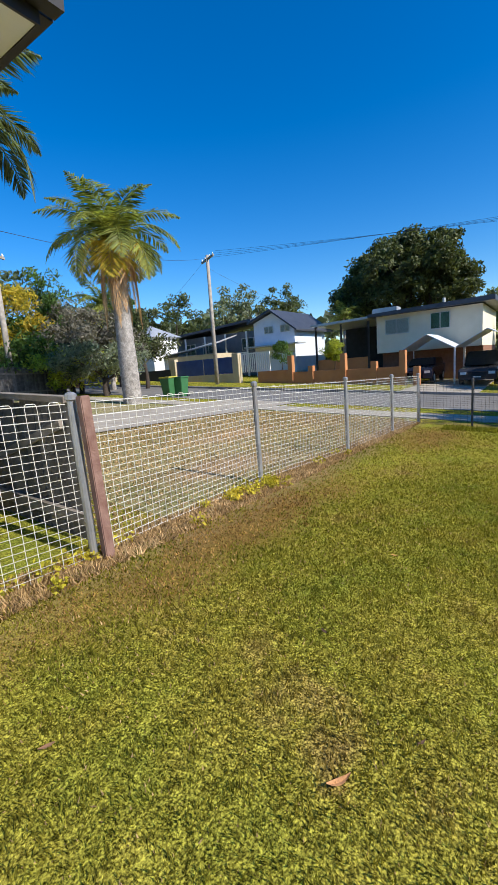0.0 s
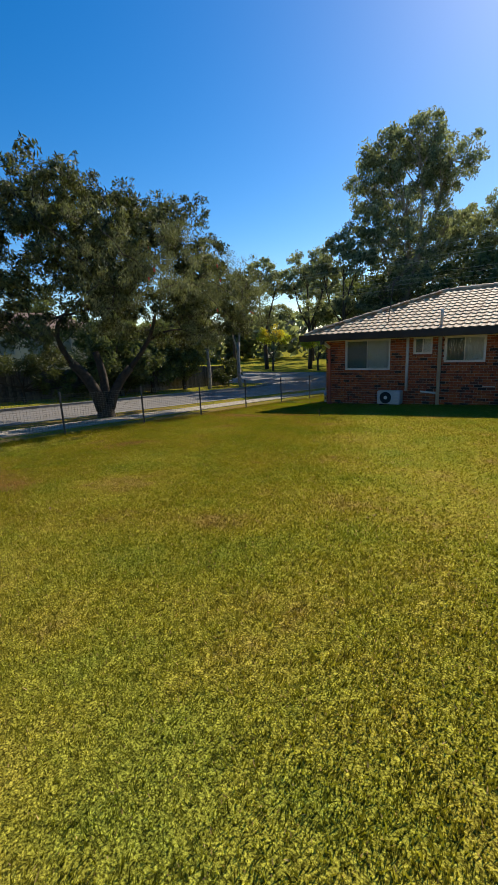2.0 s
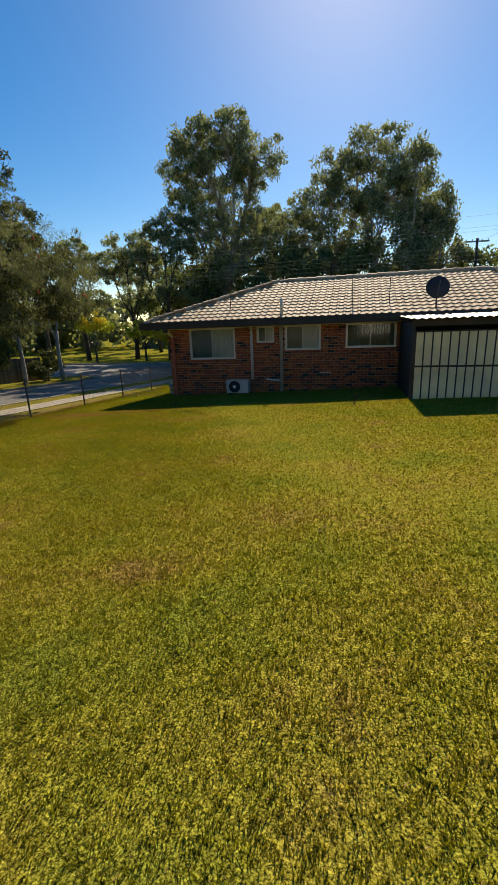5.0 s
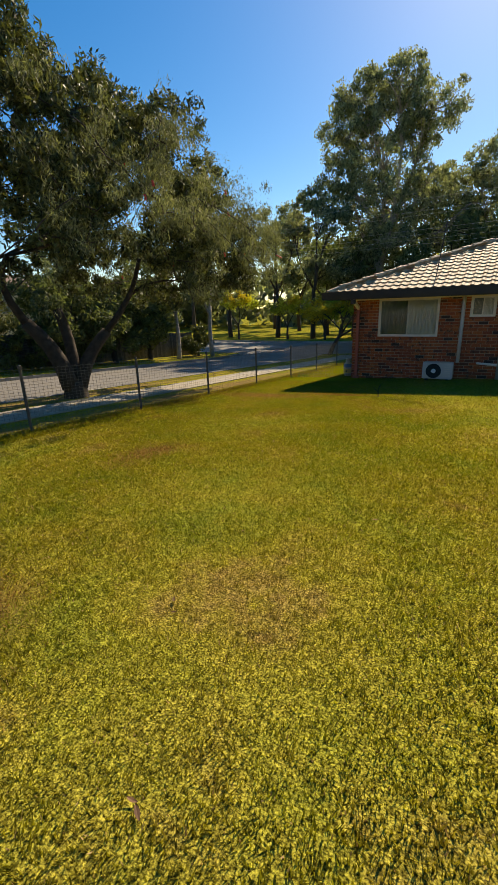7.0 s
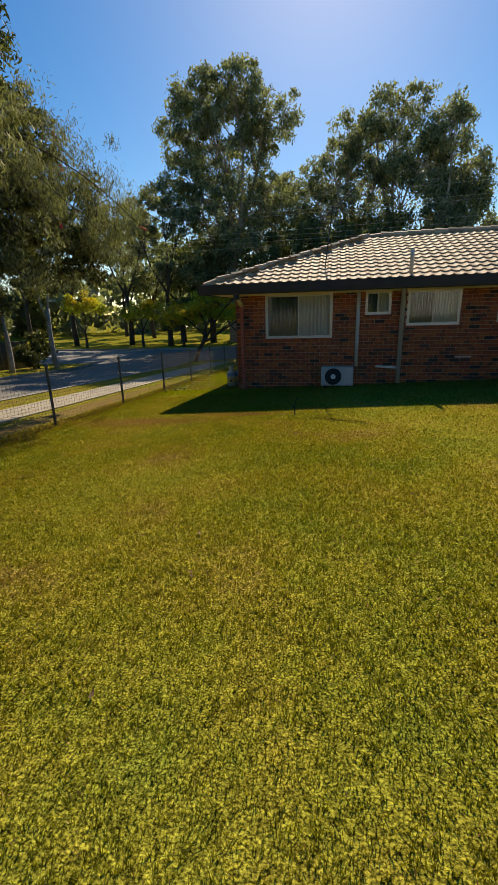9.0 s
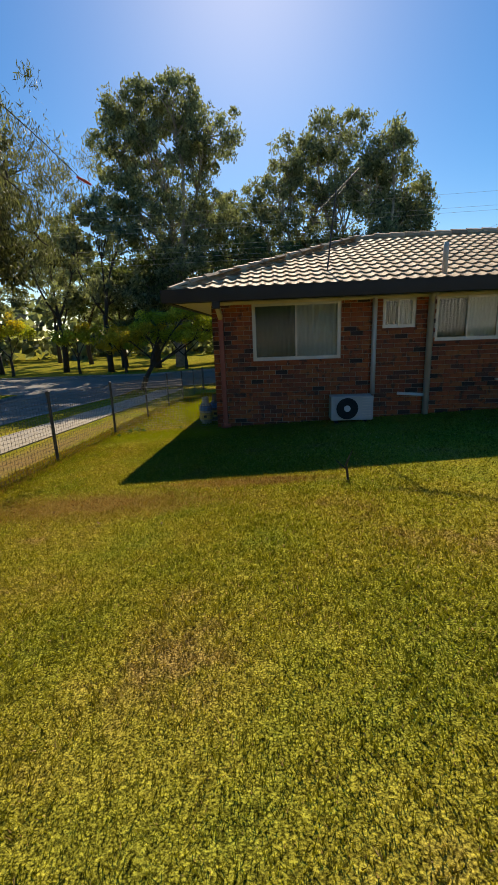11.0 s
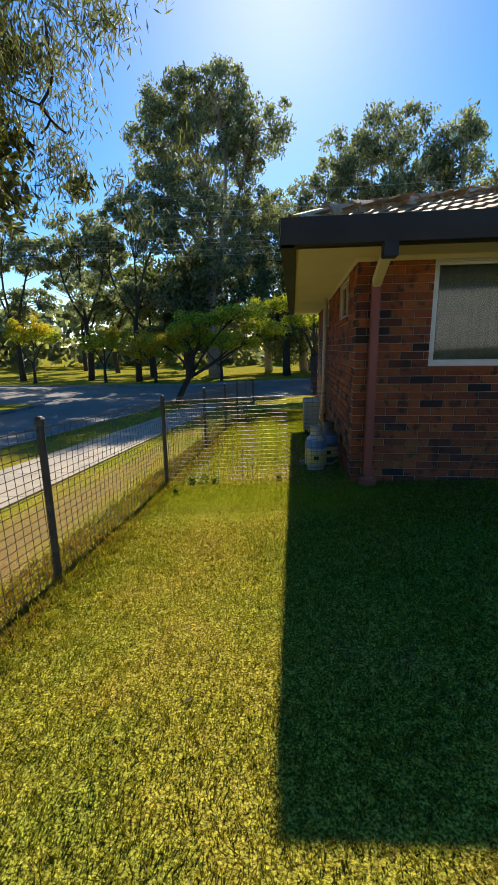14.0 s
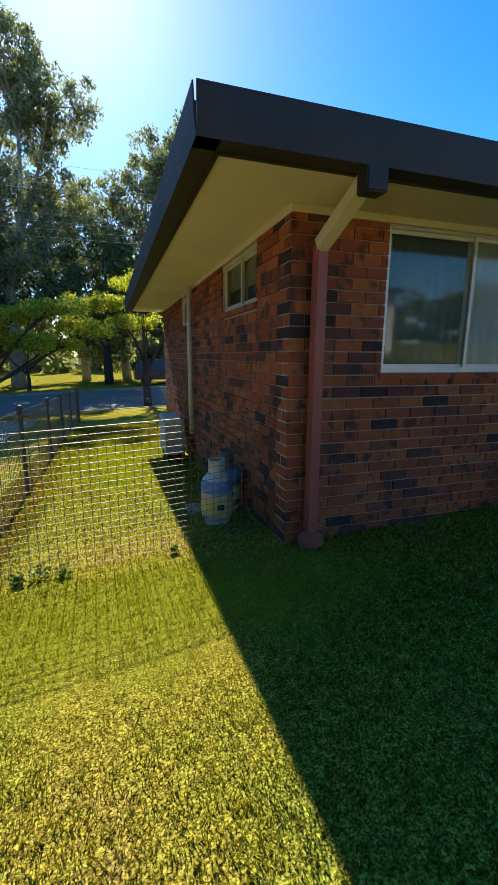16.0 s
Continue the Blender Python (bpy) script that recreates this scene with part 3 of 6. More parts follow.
    for a, b in zip(cuts, cuts[1:]):
        o = next((o for o in openings if o[0] <= a + 1e-6 and b <= o[1] + 1e-6), None)
        for z0, z1 in ((BASE, o[2]), (o[3], EZ + 0.05)) if o else ((BASE, EZ + 0.05),):
            if z1 - z0 > 0.01:
                put(s, a, b, z0, z1)


def front_put(s, a, b, z0, z1):
    part("wall_section", Shape().box(HX0 + a, HY0 + 0.012, z0, HX0 + b, HY0 + 0.2, z1), M_MORTAR, house, "wall with pale mortar joints")


def side_put(s, a, b, z0, z1):
    part("wall_section", Shape().box(HX0 + 0.012, HY0 + max(a, 0.2), z0, HX0 + 0.2, HY0 + b, z1), M_MORTAR, house, "wall with pale mortar joints")


holes_wall(None, HX1 - HX0, [(a - HX0, b - HX0, c, d) for a, b, c, d in WINS], front_put)
holes_wall(None, HY1 - HY0, [(a, b, c, d) for a, b, c, d in SWINS], side_put)
part("back_wall", Shape().box(HX0 + 0.2, HY1 - 0.2, BASE, HX1, HY1, EZ + 0.05).box(HX1 - 0.2, 0.2, BASE, HX1, HY1 - 0.2, EZ + 0.05), M_MORTAR, house, "brick wall")
# added wall; its near-black colour stands in for an unlit room
part("partition", Shape().box(HX0 + 0.3, 1.6, BASE, HX1 - 0.3, 1.7, EZ), M_DARK, house, "added inner wall, room gloom put into its near-black colour")
# eaves, fascia, gutter
OX0, OX1, OY0, OY1 = -0.44, 15.35, -0.54, 7.6
part("soffit", Shape().box(OX0, OY0, EZ, HX0 + 0.012, OY1, EZ + 0.02).box(HX0 + 0.012, OY0, EZ, OX1, HY0 + 0.012, EZ + 0.02), M_CREAM, house, "cream painted soffit boards")
part("ceiling", Shape().box(HX0 + 0.2, 0.2, EZ + 0.06, HX1, HY1, EZ + 0.08), M_WHITE, house, "plain ceiling")
part("cream_trim", Shape().box(HX0 - 0.012, -0.022, EZ - 0.05, HX1, -0.002, EZ - 0.002).box(HX0 - 0.012, -0.001, EZ - 0.05, HX0 - 0.001, HY1, EZ - 0.002), M_CREAM, house, "cream trim under the eaves")
FT = EZ + 0.2
for nm, q in (("fascia", (OX0, OY0 - 0.02, EZ - 0.02, OX1, OY0, FT)), ("fascia", (OX0 - 0.02, OY0 - 0.02, EZ - 0.02, OX0, OY1, FT)), ("fascia", (OX1, OY0 - 0.02, EZ - 0.02, OX1 + 0.02, OY1, FT))):
    part(nm, Shape().box(*q), M_FASCIA, house, "dark painted fascia")


def gutter(a, b, out):
    """An open quad gutter: a channel of its own thickness."""
    s = Shape()
    a, b, o = Vector(a), Vector(b), Vector(out)
    prof = [(0, 0.2), (0, 0), (0.12, 0), (0.13, 0.1), (0.135, 0.22), (0.128, 0.22), (0.122, 0.1), (0.112, 0.006), (0.006, 0.006), (0.006, 0.2)]
    ring = [[p + o * u + Vector((0, 0, w)) for u, w in prof] for p in (a, b)]
    n = len(prof)
    s.add(ring[0] + ring[1], [(i, (i + 1) % n, n + (i + 1) % n, n + i) for i in range(n)] + [tuple(range(n)), tuple(reversed(range(n, 2 * n)))])
    return s


GZ = EZ - 0.01
part("gutter", gutter((OX0 - 0.14, OY0 - 0.022, GZ), (OX1 + 0.14, OY0 - 0.022, GZ), (0, -1, 0)), M_FASCIA, house, "dark brown roof gutter")
part("gutter", gutter((OX0 - 0.022, OY0 - 0.14, GZ), (OX0 - 0.022, OY1, GZ), (-1, 0, 0)), M_FASCIA, house, "dark brown roof gutter")
# roof planes as a dark underlay, tiles are laid over it last
RZ0, HD = FT, (OY1 - OY0) / 2
RIDGE = RZ0 + HD * math.tan(radians(19.5))
RY = (OY0 + OY1) / 2
RA, RB = (OX0 + HD, RY, RIDGE), (OX1 - HD, RY, RIDGE)
C = [(OX0, OY0, RZ0), (OX1, OY0, RZ0), (OX1, OY1, RZ0), (OX0, OY1, RZ0)]
part("roof_underlay", Shape().add(C + [RA, RB], [(0, 1, 5, 4), (1, 2, 5), (2, 3, 4, 5), (3, 0, 4), (3, 2, 1, 0)]), M_FASCIA, house, "dark roof underlay")


def window(at, w, h, axis, curtain=(M_CURTAIND, M_CURTAIN), parent=None, flip=False):
    """A sliding window of two sashes in a wall plane; axis x for the front, y for the side."""
    def bx(u0, v0, z0, u1, v1, z1, s):
        if axis == "x":
            return s.box(at[0] + u0, at[1] + v0, at[2] + z0, at[0] + u1, at[1] + v1, at[2] + z1)
        return s.box(at[0] + v0, at[1] + u0, at[2] + z0, at[0] + v1, at[1] + u1, at[2] + z1)
    win = new("window")
    win.parent = parent
    win.empty_display_size = 0.1
    PLACE[win] = PLACE[parent]
    f, fw = Shape(), 0.035
    for q in ((0, 0.03, 0, w, 0.09, fw), (0, 0.03, h - fw, w, 0.09, h), (0, 0.03, fw, fw, 0.09, h - fw), (w - fw, 0.03, fw, w, 0.09, h - fw)):
        bx(*q, f)
    part("window_frame", f, M_ALU, win, "pale aluminium frame")
    for k, (a, b, d) in enumerate(((fw, w / 2 + 0.02, 0.065), (w / 2 - 0.02, w - fw, 0.04))):
        r = Shape()
        sw = 0.028
        for q in ((a, d, fw, b, d + 0.02, fw + sw), (a, d, h - fw - sw, b, d + 0.02, h - fw), (a, d, fw + sw, a + sw, d + 0.02, h - fw - sw), (b - sw, d, fw + sw, b, d + 0.02, h - fw - sw)):
            bx(*q, r)
        part("sash", r, M_ALU, win)
        g = Shape()
        bx(a + sw, d + 0.008, fw + sw, b - sw, d + 0.013, h - fw - sw, g)
        part("pane", g, M_GLASS, win, "reflecting glass pane")
        c = Shape()
        n = 18
        for i in range(n):
            u0, u1 = a + (b - a) * i / n, a + (b - a) * (i + 1) / n
            v0, v1 = (0.13, 0.138) if i % 2 else (0.138, 0.13)
            p = [(u0, v0, 0.02), (u1, v1, 0.02), (u1, v1, h), (u0, v0, h)]
            p = [(at[0] + u, at[1] + v, at[2] + z) if axis == "x" else (at[0] + v, at[1] + u, at[2] + z) for u, v, z in p]
            q = [(x, y + 0.003, z) if axis == "x" else (x + 0.003, y, z) for x, y, z in p]
            c.add(p + q, [(0, 1, 2, 3), (7, 6, 5, 4), (0, 4, 5, 1), (3, 2, 6, 7)])
        # the second sash's pale cloth stands in for the pane's reflection too
        part("curtain", c, curtain[k], win, "hanging curtain behind the glass, the pale one with a reflection in its colour")
    sl = Shape()
    bx(-0.02, -0.025, -0.05, w + 0.02, 0.028, -0.004, sl)
    part("window_sill", sl, M_BRICK, win, "dark brick sill")


for k, (a, b, c, d) in enumerate(WINS):
    window((a, HY0, c), b - a, d - c, "x", parent=house, curtain=(M_CURTAIND, M_CURTAIN if k != 3 else M_CURTAIND))
for a, b, c, d in SWINS:
    window((HX0, a, c), b - a, d - c, "y", parent=house, curtain=(M_CURTAIND, M_CURTAIND))


def pipe(pts, r, mat, parent, name="downpipe", label=""):
    part(name, Shape().tube(pts, r, 10), mat, parent, label, smooth=True)


dp = Shape().box(0.33, -0.12, -0.1, 0.42, -0.045, 1.98)
part("downpipe", dp, M_REDPIPE, house, "red-brown painted rectangular downpipe", bevel=0.01)
part("downpipe", Shape().beam((0.375, -0.085, 1.97), (0.375, -0.62, 2.2), 0.1, 0.085, up=(1, 0, 0)), M_CREAM, house, "cream painted sloping pipe elbow", bevel=0.01)
part("downpipe", Shape().box(0.31, -0.71, 2.1, 0.44, -0.6, 2.225), M_FASCIA, house, "dark outlet below the gutter", bevel=0.008)
part("drain", Shape().lathe(0.38, -0.085, [(0.1, -0.26), (0.1, -0.1), (0.075, -0.09), (0.07, -0.06)], 12), M_REDPIPE, house, "red drain collar at the pipe foot")
pipe([(3.27, -0.06, 0.42), (3.27, -0.06, 2.2)], 0.048, M_GREYPIPE, house, "pipe", "grey wall pipe")
pipe([(4.3, -0.06, -0.1), (4.3, -0.06, 2.2), (4.3, -0.3, 2.24)], 0.058, M_GREYPIPE, house, "pipe", "grey waste pipe")
pipe([(3.75, -0.06, 0.42), (4.26, -0.06, 0.38)], 0.03, M_WHITE, house, "pipe", "white branch pipe")
pipe([(0.12, 3.42, 0.1), (0.12, 3.42, 2.2)], 0.04, M_GREYPIPE, house, "pipe", "grey wall pipe")
pipe([(4.38, -0.35, 2.5), (4.38, -0.35, 2.95), (4.38, -0.35, 3.05)], 0.045, M_GREYPIPE, house, "vent_pipe", "grey roof vent pipe")


def air_unit(name, x0, y0, x1, y1, z0, h, face, label):
    u = thing(name, ((x0 + x1) / 2, (y0 + y1) / 2, z0), label, "air conditioner")
    part("casing", Shape().box(x0, y0, z0 + 0.05, x1, y1, z0 + h), M_AC, u, "off-white metal casing", bevel=0.012)
    if face == "y":
        cx, cz, r = x0 + (x1 - x0) * 0.38, z0 + 0.05 + (h - 0.05) / 2, h * 0.4
        for k in range(6):
            rr = r * (k + 1) / 6
            part("grille", Shape().tube([(cx + rr * math.cos(a), y0 - 0.012, cz + rr * math.sin(a)) for a in np.linspace(0, 2 * math.pi, 25)], 0.003, 4), M_DARK, u)
        part("fan_recess", Shape().tube([(cx, y0 + 0.0, cz), (cx, y0 - 0.006, cz)], r, 24), M_DARK, u, "dark fan opening")
        part("hub", Shape().tube([(cx, y0 - 0.006, cz), (cx, y0 - 0.02, cz)], r * 0.3, 16), M_WHITE, u)
        for i in range(8):
            part("louvre", Shape().box(x0 + (x1 - x0) * 0.74, y0 - 0.008, z0 + 0.12 + i * 0.05, x1 - 0.04, y0 - 0.001, z0 + 0.135 + i * 0.05), M_GREYPIPE, u)
    for dx in (0.1, 0.8):
        part("foot", Shape().box(x0 + (x1 - x0) * dx, y0 + 0.02, z0 - 0.06, x0 + (x1 - x0) * dx + 0.06, y1 - 0.02, z0 + 0.049), M_DARK, u)
    return u


air_unit("air_conditioner", 2.42, -0.5, 3.2, -0.15, -0.05, 0.5, "y", "white split-system outdoor unit on the ground by the brick wall")
air_unit("air_conditioner", -0.24, 3.7, 0.06, 4.5, -0.33, 0.62, "x", "white outdoor unit beside the side wall of the house")


def gas_bottle(x, y, z, label, paint):
    g = thing("gas_bottle", (x, y, z), label, "gas cylinder")
    r = 0.14
    part("foot_ring", Shape().lathe(x, y, [(r * 0.8, z), (r * 0.8, z + 0.05)], 20), M_GREYPIPE, g)
    part("bottle", Shape().lathe(x, y, [(r * 0.6, z + 0.04), (r, z + 0.1), (r, z + 0.36), (r * 0.9, z + 0.43), (r * 0.6, z + 0.48), (r * 0.3, z + 0.5)], 24), paint, g, smooth=True)
    part("label_band", Shape().lathe(x, y, [(r + 0.001, z + 0.32), (r + 0.003, z + 0.325), (r + 0.003, z + 0.362), (r * 0.91 + 0.003, z + 0.425), (r * 0.9, z + 0.43)], 24), M_BLUEL, g, "blue shoulder band")
    part("label_band", Shape().lathe(x, y, [(r + 0.001, z + 0.13), (r + 0.003, z + 0.135), (r + 0.003, z + 0.27), (r + 0.001, z + 0.275)], 24), M_YELL, g, "pale yellow band")
    part("collar", Shape().lathe(x, y, [(r * 0.55, z + 0.47), (r * 0.55, z + 0.61), (r * 0.5, z + 0.61), (r * 0.5, z + 0.47)], 20), paint, g)
    part("diamond_mark", Shape().beam((x - 0.03, y - r - 0.006, z + 0.2), (x + 0.03, y - r - 0.006, z + 0.2), 0.006, 0.05, up=(0, 0, 1)), M_DARK, g, "dark diamond hazard mark")
    part("valve", Shape().lathe(x, y, [(0.03, z + 0.5), (0.03, z + 0.56), (0.045, z + 0.57), (0.045, z + 0.59)], 10), M_DARK, g)
    return g


M_BOTTLE = surf("bottle_paint", (0.5, 0.5, 0.44), (0.6, 0.6, 0.53), 7, 0.4, bump=0.05, stain=(0.3, 0.27, 0.22), sscale=5)
M_BOTTLEG = surf("grey_bottle_paint", (0.1, 0.1, 0.1), (0.15, 0.15, 0.15), 7, 0.5, bump=0.05)
M_BLUEL = surf("blue_label", (0.1, 0.25, 0.5), (0.13, 0.3, 0.55), 9, 0.5, bump=0)
M_YELL = surf("yellow_label", (0.6, 0.5, 0.15), (0.65, 0.55, 0.2), 9, 0.5, bump=0)
pad = thing("slab", (-0.08, 0.9, -0.3), "grey concrete slab under the gas bottles", "slab")
part("paving_slab", Shape().box(-0.36, 0.5, -0.4, 0.19, 1.35, -0.26), M_CONC, pad, bevel=0.01)
gas_bottle(-0.15, 0.75, -0.26, "white gas bottle with blue and yellow bands by the house corner", M_BOTTLE)
gas_bottle(0.03, 1.08, -0.26, "dark grey gas bottle against the brick side wall", M_BOTTLEG)


# ---- lean-to shed on the house front ----
def slat_panel(x0, x1, y, z0, z1, label, n):
    p = thing("shed_panel", ((x0 + x1) / 2, y, z0), label, "screen panel")
    for q in ((x0, z0, x1, z0 + 0.03), (x0, z1 - 0.03, x1, z1), (x0, (z0 + z1) / 2 - 0.02, x1, (z0 + z1) / 2 + 0.02)):
        part("frame_bar", Shape().box(q[0], y - 0.02, q[1], q[2], y + 0.005, q[3]), M_FASCIA, p)
    w = (x1 - x0) / n
    for i in range(n):
        for za, zb in ((z0 + 0.032, (z0 + z1) / 2 - 0.022), ((z0 + z1) / 2 + 0.022, z1 - 0.032)):
            part("slat", Shape().box(x0 + i * w + 0.018, y + 0.006, za, x0 + (i + 1) * w - 0.018, y + 0.022, zb), M_SHEDSLAT, p, "pale cream sheet strip")
    part("backing", Shape().box(x0, y + 0.024, z0, x1, y + 0.04, z1), M_FASCIA, p, "dark backing sheet")


M_SHEDSLAT = surf("pale_shed_sheet", (0.76, 0.65, 0.36), (0.84, 0.73, 0.44), 3, 0.6, bump=0.1, stain=(0.45, 0.36, 0.24), samount=0.5)
M_IRON = surf("corrugated_iron", (0.5, 0.48, 0.45), (0.6, 0.58, 0.55), 3, 0.4, 0.6, bump=0.1, stain=(0.35, 0.27, 0.2), samount=0.4)
SY = -3.55
slat_panel(8.14, 10.45, SY, 0.33, 1.99, "cream slatted screen of the lean-to in a dark frame", 12)
slat_panel(11.45, 12.45, SY, 0.45, 1.99, "narrow cream slatted screen beside the doorway", 5)
lean = thing("lean_to", (10.4, -2, 0.2), "open lean-to with dark posts and a corrugated iron roof", "lean-to shed")
for x, y in ((8.1, SY + 0.06), (10.5, SY + 0.06), (11.4, SY + 0.06), (12.52, SY + 0.06)):
    part("post", Shape().box(x - 0.035, y - 0.035, Gz(x, y) - 0.1, x + 0.035, y + 0.035, 2.22), M_FASCIA, lean)
part("beam", Shape().box(8.05, SY + 0.03, 2.1, 12.6, SY + 0.1, 2.24), M_FASCIA, lean)
part("side_sheet", Shape().box(8.1, SY + 0.1, 0.2, 8.13, -0.03, 2.2), M_FASCIA, lean)
# added sheet: the lean-to's inner shade as a near-black surface
part("inner_lining", Shape().box(8.16, -0.1, 0.345, 12.5, -0.07, 2.2), M_DARK, lean, "added dark sheet that paints the shade inside the lean-to")
part("floor_slab", Shape().box(8.15, SY + 0.1, 0.0, 12.5, -0.03, 0.34), M_CONC, lean)
s = Shape()
n = 110
for i in range(n + 1):
    x = 8.0 + 4.8 * i / n
    z = 0.018 * math.sin(i * math.pi / 2 * 1.0)
    s.v += [(x, SY - 0.25, 2.28 + z), (x, -0.7, 2.36 + z), (x, SY - 0.25, 2.272 + z), (x, -0.7, 2.352 + z)]
for i in range(n):
    a = 4 * i
    s.f += [(a, a + 4, a + 5, a + 1), (a + 2, a + 3, a + 7, a + 6), (a, a + 2, a + 6, a + 4)]
part("roof_sheet", s, M_IRON, lean, "corrugated iron roof sheet")
dish = thing("satellite_dish", (9.05, -0.3, 2.52), "round dark satellite dish on a short roof mast", "satellite dish")
part("mast", Shape().tube([(9.05, -0.3, 2.5), (9.05, -0.3, 3.05)], 0.025, 8), M_POSTD, dish)
dm = look((9.05, -0.4, 3.15), (9.0, -3.0, 3.9))
sh = Shape()
for i in range(6):
    r = 0.33 * (i + 1) / 6
    sh.v += [tuple(dm @ Vector((r * math.cos(a), r * math.sin(a), -(r * r) * -0.55 - 0.02))) for a in np.linspace(0, 2 * math.pi, 25)[:-1]]
for i in range(5):
    sh.f += [(i * 24 + j, i * 24 + (j + 1) % 24, (i + 1) * 24 + (j + 1) % 24, (i + 1) * 24 + j) for j in range(24)]
sh.f.append(tuple(range(24)))
part("reflector", sh, M_FASCIA, dish, "dark perforated reflector")
part("feed_arm", Shape().tube([(9.05, -0.42, 2.9), (9.03, -0.85, 3.3)], 0.012, 6), M_POSTD, dish)


def aerial(x, y, z, label):
    a = thing("tv_aerial", (x, y, z), label, "aerial")
    top = (x + 0.16, y, z + 1.45)
    part("mast", Shape().tube([(x, y, z), top], 0.016, 6), M_POSTD, a)
    lo, hi = Vector((x - 0.12, y - 0.1, z + 1.12)), Vector((x + 0.66, y + 0.35, z + 1.9))
    part("boom", Shape().tube([lo, hi], 0.012, 5), M_POSTD, a)
    part("brace", Shape().tube([(x + 0.14, y, z + 1.3), lo.lerp(hi, 0.6) - Vector((0, 0, 0.05))], 0.008, 5), M_POSTD, a)
    for i in range(13):
        p = lo.lerp(hi, 0.1 + 0.9 * i / 12)
        w = 0.17 - 0.005 * i
        part("element", Shape().tube([p - Vector((w, 0, -0.01)), p + Vector((w, 0, -0.01))], 0.005, 4), M_POSTD, a)
    for k in (-0.14, -0.05, 0.05, 0.14):
        p = lo + Vector((0.05, 0, k - 0.1))
        part("reflector_bar", Shape().tube([p - Vector((0.22, 0, 0)), p + Vector((0.22, 0, 0))], 0.006, 4), M_POSTD, a)


aerial(2.43, 0.35, 2.72, "thin television aerial with many cross elements rising on a leaning mast")
for mx in (6.6, 7.75):
    rm = thing("roof_mast", (mx, 0.3, 2.75), "thin dark steel mast standing on the roof edge", "mast")
    part("rod", Shape().tube([(mx, 0.3, 2.6), (mx, 0.32, 3.75 if mx < 7 else 3.55)], 0.013, 6), M_POSTD, rm)
# ---- trees ----
def leaves(name, clumps, per, size, mat, parent, seed, label="", droop=0.0, ratio=0.35):
    """A crown of many small leaves, thrown round clump centres (x, y, z, radius)."""
    rng = np.random.default_rng(seed)
    c = np.array(clumps, float)
    n = len(c) * per
    who = np.repeat(np.arange(len(c)), per)
    d = rng.normal(size=(n, 3))
    d /= np.linalg.norm(d, axis=1)[:, None]
    r = rng.random(n) ** 0.5
    p = c[who, :3] + d * (r * c[who, 3])[:, None] * [1, 1, 0.75]
    if droop:
        p[:, 2] -= droop * rng.random(n) ** 2 * c[who, 3]
    a = rng.normal(size=(n, 3))
    a[:, 2] -= droop * 2
    a /= np.linalg.norm(a, axis=1)[:, None]
    b = np.cross(a, rng.normal(size=(n, 3)))
    b /= np.linalg.norm(b, axis=1)[:, None]
    s = size * (0.6 + 0.8 * rng.random(n))[:, None]
    v = np.stack([p - a * s, p + b * s * ratio, p + a * s, p - b * s * ratio], 1).reshape(-1, 3)
    o = PLACE[parent]
    v -= np.array([o.x, o.y, o.z])
    ob = raw(name, v, np.arange(4 * n).reshape(-1, 4), mat)
    ob.parent = parent
    PLACE[ob] = o
    return tagged(ob, label, kind="stuff")


def limb(s, a, b, r0, r1, rng, bend=0.12, n=5):
    a, b = Vector(a), Vector(b)
    L = (b - a).length
    off = Vector((rng.uniform(-1, 1), rng.uniform(-1, 1), rng.uniform(-0.3, 0.6))) * L * bend
    pts = [a.lerp(b, k / n) + off * math.sin(math.pi * k / n) for k in range(n + 1)]
    s.tube(pts, [r0 + (r1 - r0) * k / n for k in range(n + 1)], 7)
    return pts


def tree(at, label, trunk_h, trunk_r, lobes, mat, bark, seed, leaf=0.12, per=70, sub=12, lean=(0, 0), forks=1, droop=0.0, csize=0.45, name="tree", ratio=0.35, extra=None, shell=0.55):
    """at: base; lobes: crown masses (dx, dy, z, rx, rz) over the base's ground; each gets sub clumps and a limb."""
    x, y = at
    z = Gz(x, y)
    rng = random.Random(seed)
    t = thing(name, (x, y, z), label, "tree")
    tr, br = Shape(), Shape()
    top = (x + lean[0], y + lean[1], z + trunk_h)
    pts = limb(tr, (x, y, z - 0.2), top, trunk_r * 1.25, trunk_r * 0.8, rng, 0.05)
    clumps = []
    for dx, dy, lz, rx, rz in lobes:
        c = Vector((x + dx, y + dy, z + lz))
        q = limb(br, pts[-1 - rng.randrange(0, 2)], c, trunk_r * rng.uniform(0.4, 0.6), trunk_r * 0.12, rng)
        for k in range(sub):
            while True:
                d = Vector((rng.uniform(-1, 1), rng.uniform(-1, 1), rng.uniform(-1, 1)))
                if shell < d.length < 1:
                    break
            e = c + Vector((d.x * rx, d.y * rx, d.z * rz))
            clumps.append((*e, csize * rng.uniform(0.6, 1.3)))
            if k % 2 == 0:
                limb(br, q[-1 - rng.randrange(0, 3)], e, trunk_r * 0.16, 0.012, rng, 0.15, 3)
    part("trunk", tr, bark, t, smooth=True)
    part("branchwork", br, bark, t, smooth=True, kind="stuff")
    if extra:
        k = int(len(clumps) * extra[1])
        leaves("crown", clumps[k:], per, leaf, mat, t, seed, droop=droop, ratio=ratio)
        leaves("crown", clumps[:k], per, leaf, extra[0], t, seed + 1, "yellowing part of the crown", droop=droop, ratio=ratio)
    else:
        leaves("crown", clumps, per, leaf, mat, t, seed, droop=droop, ratio=ratio)
    return t


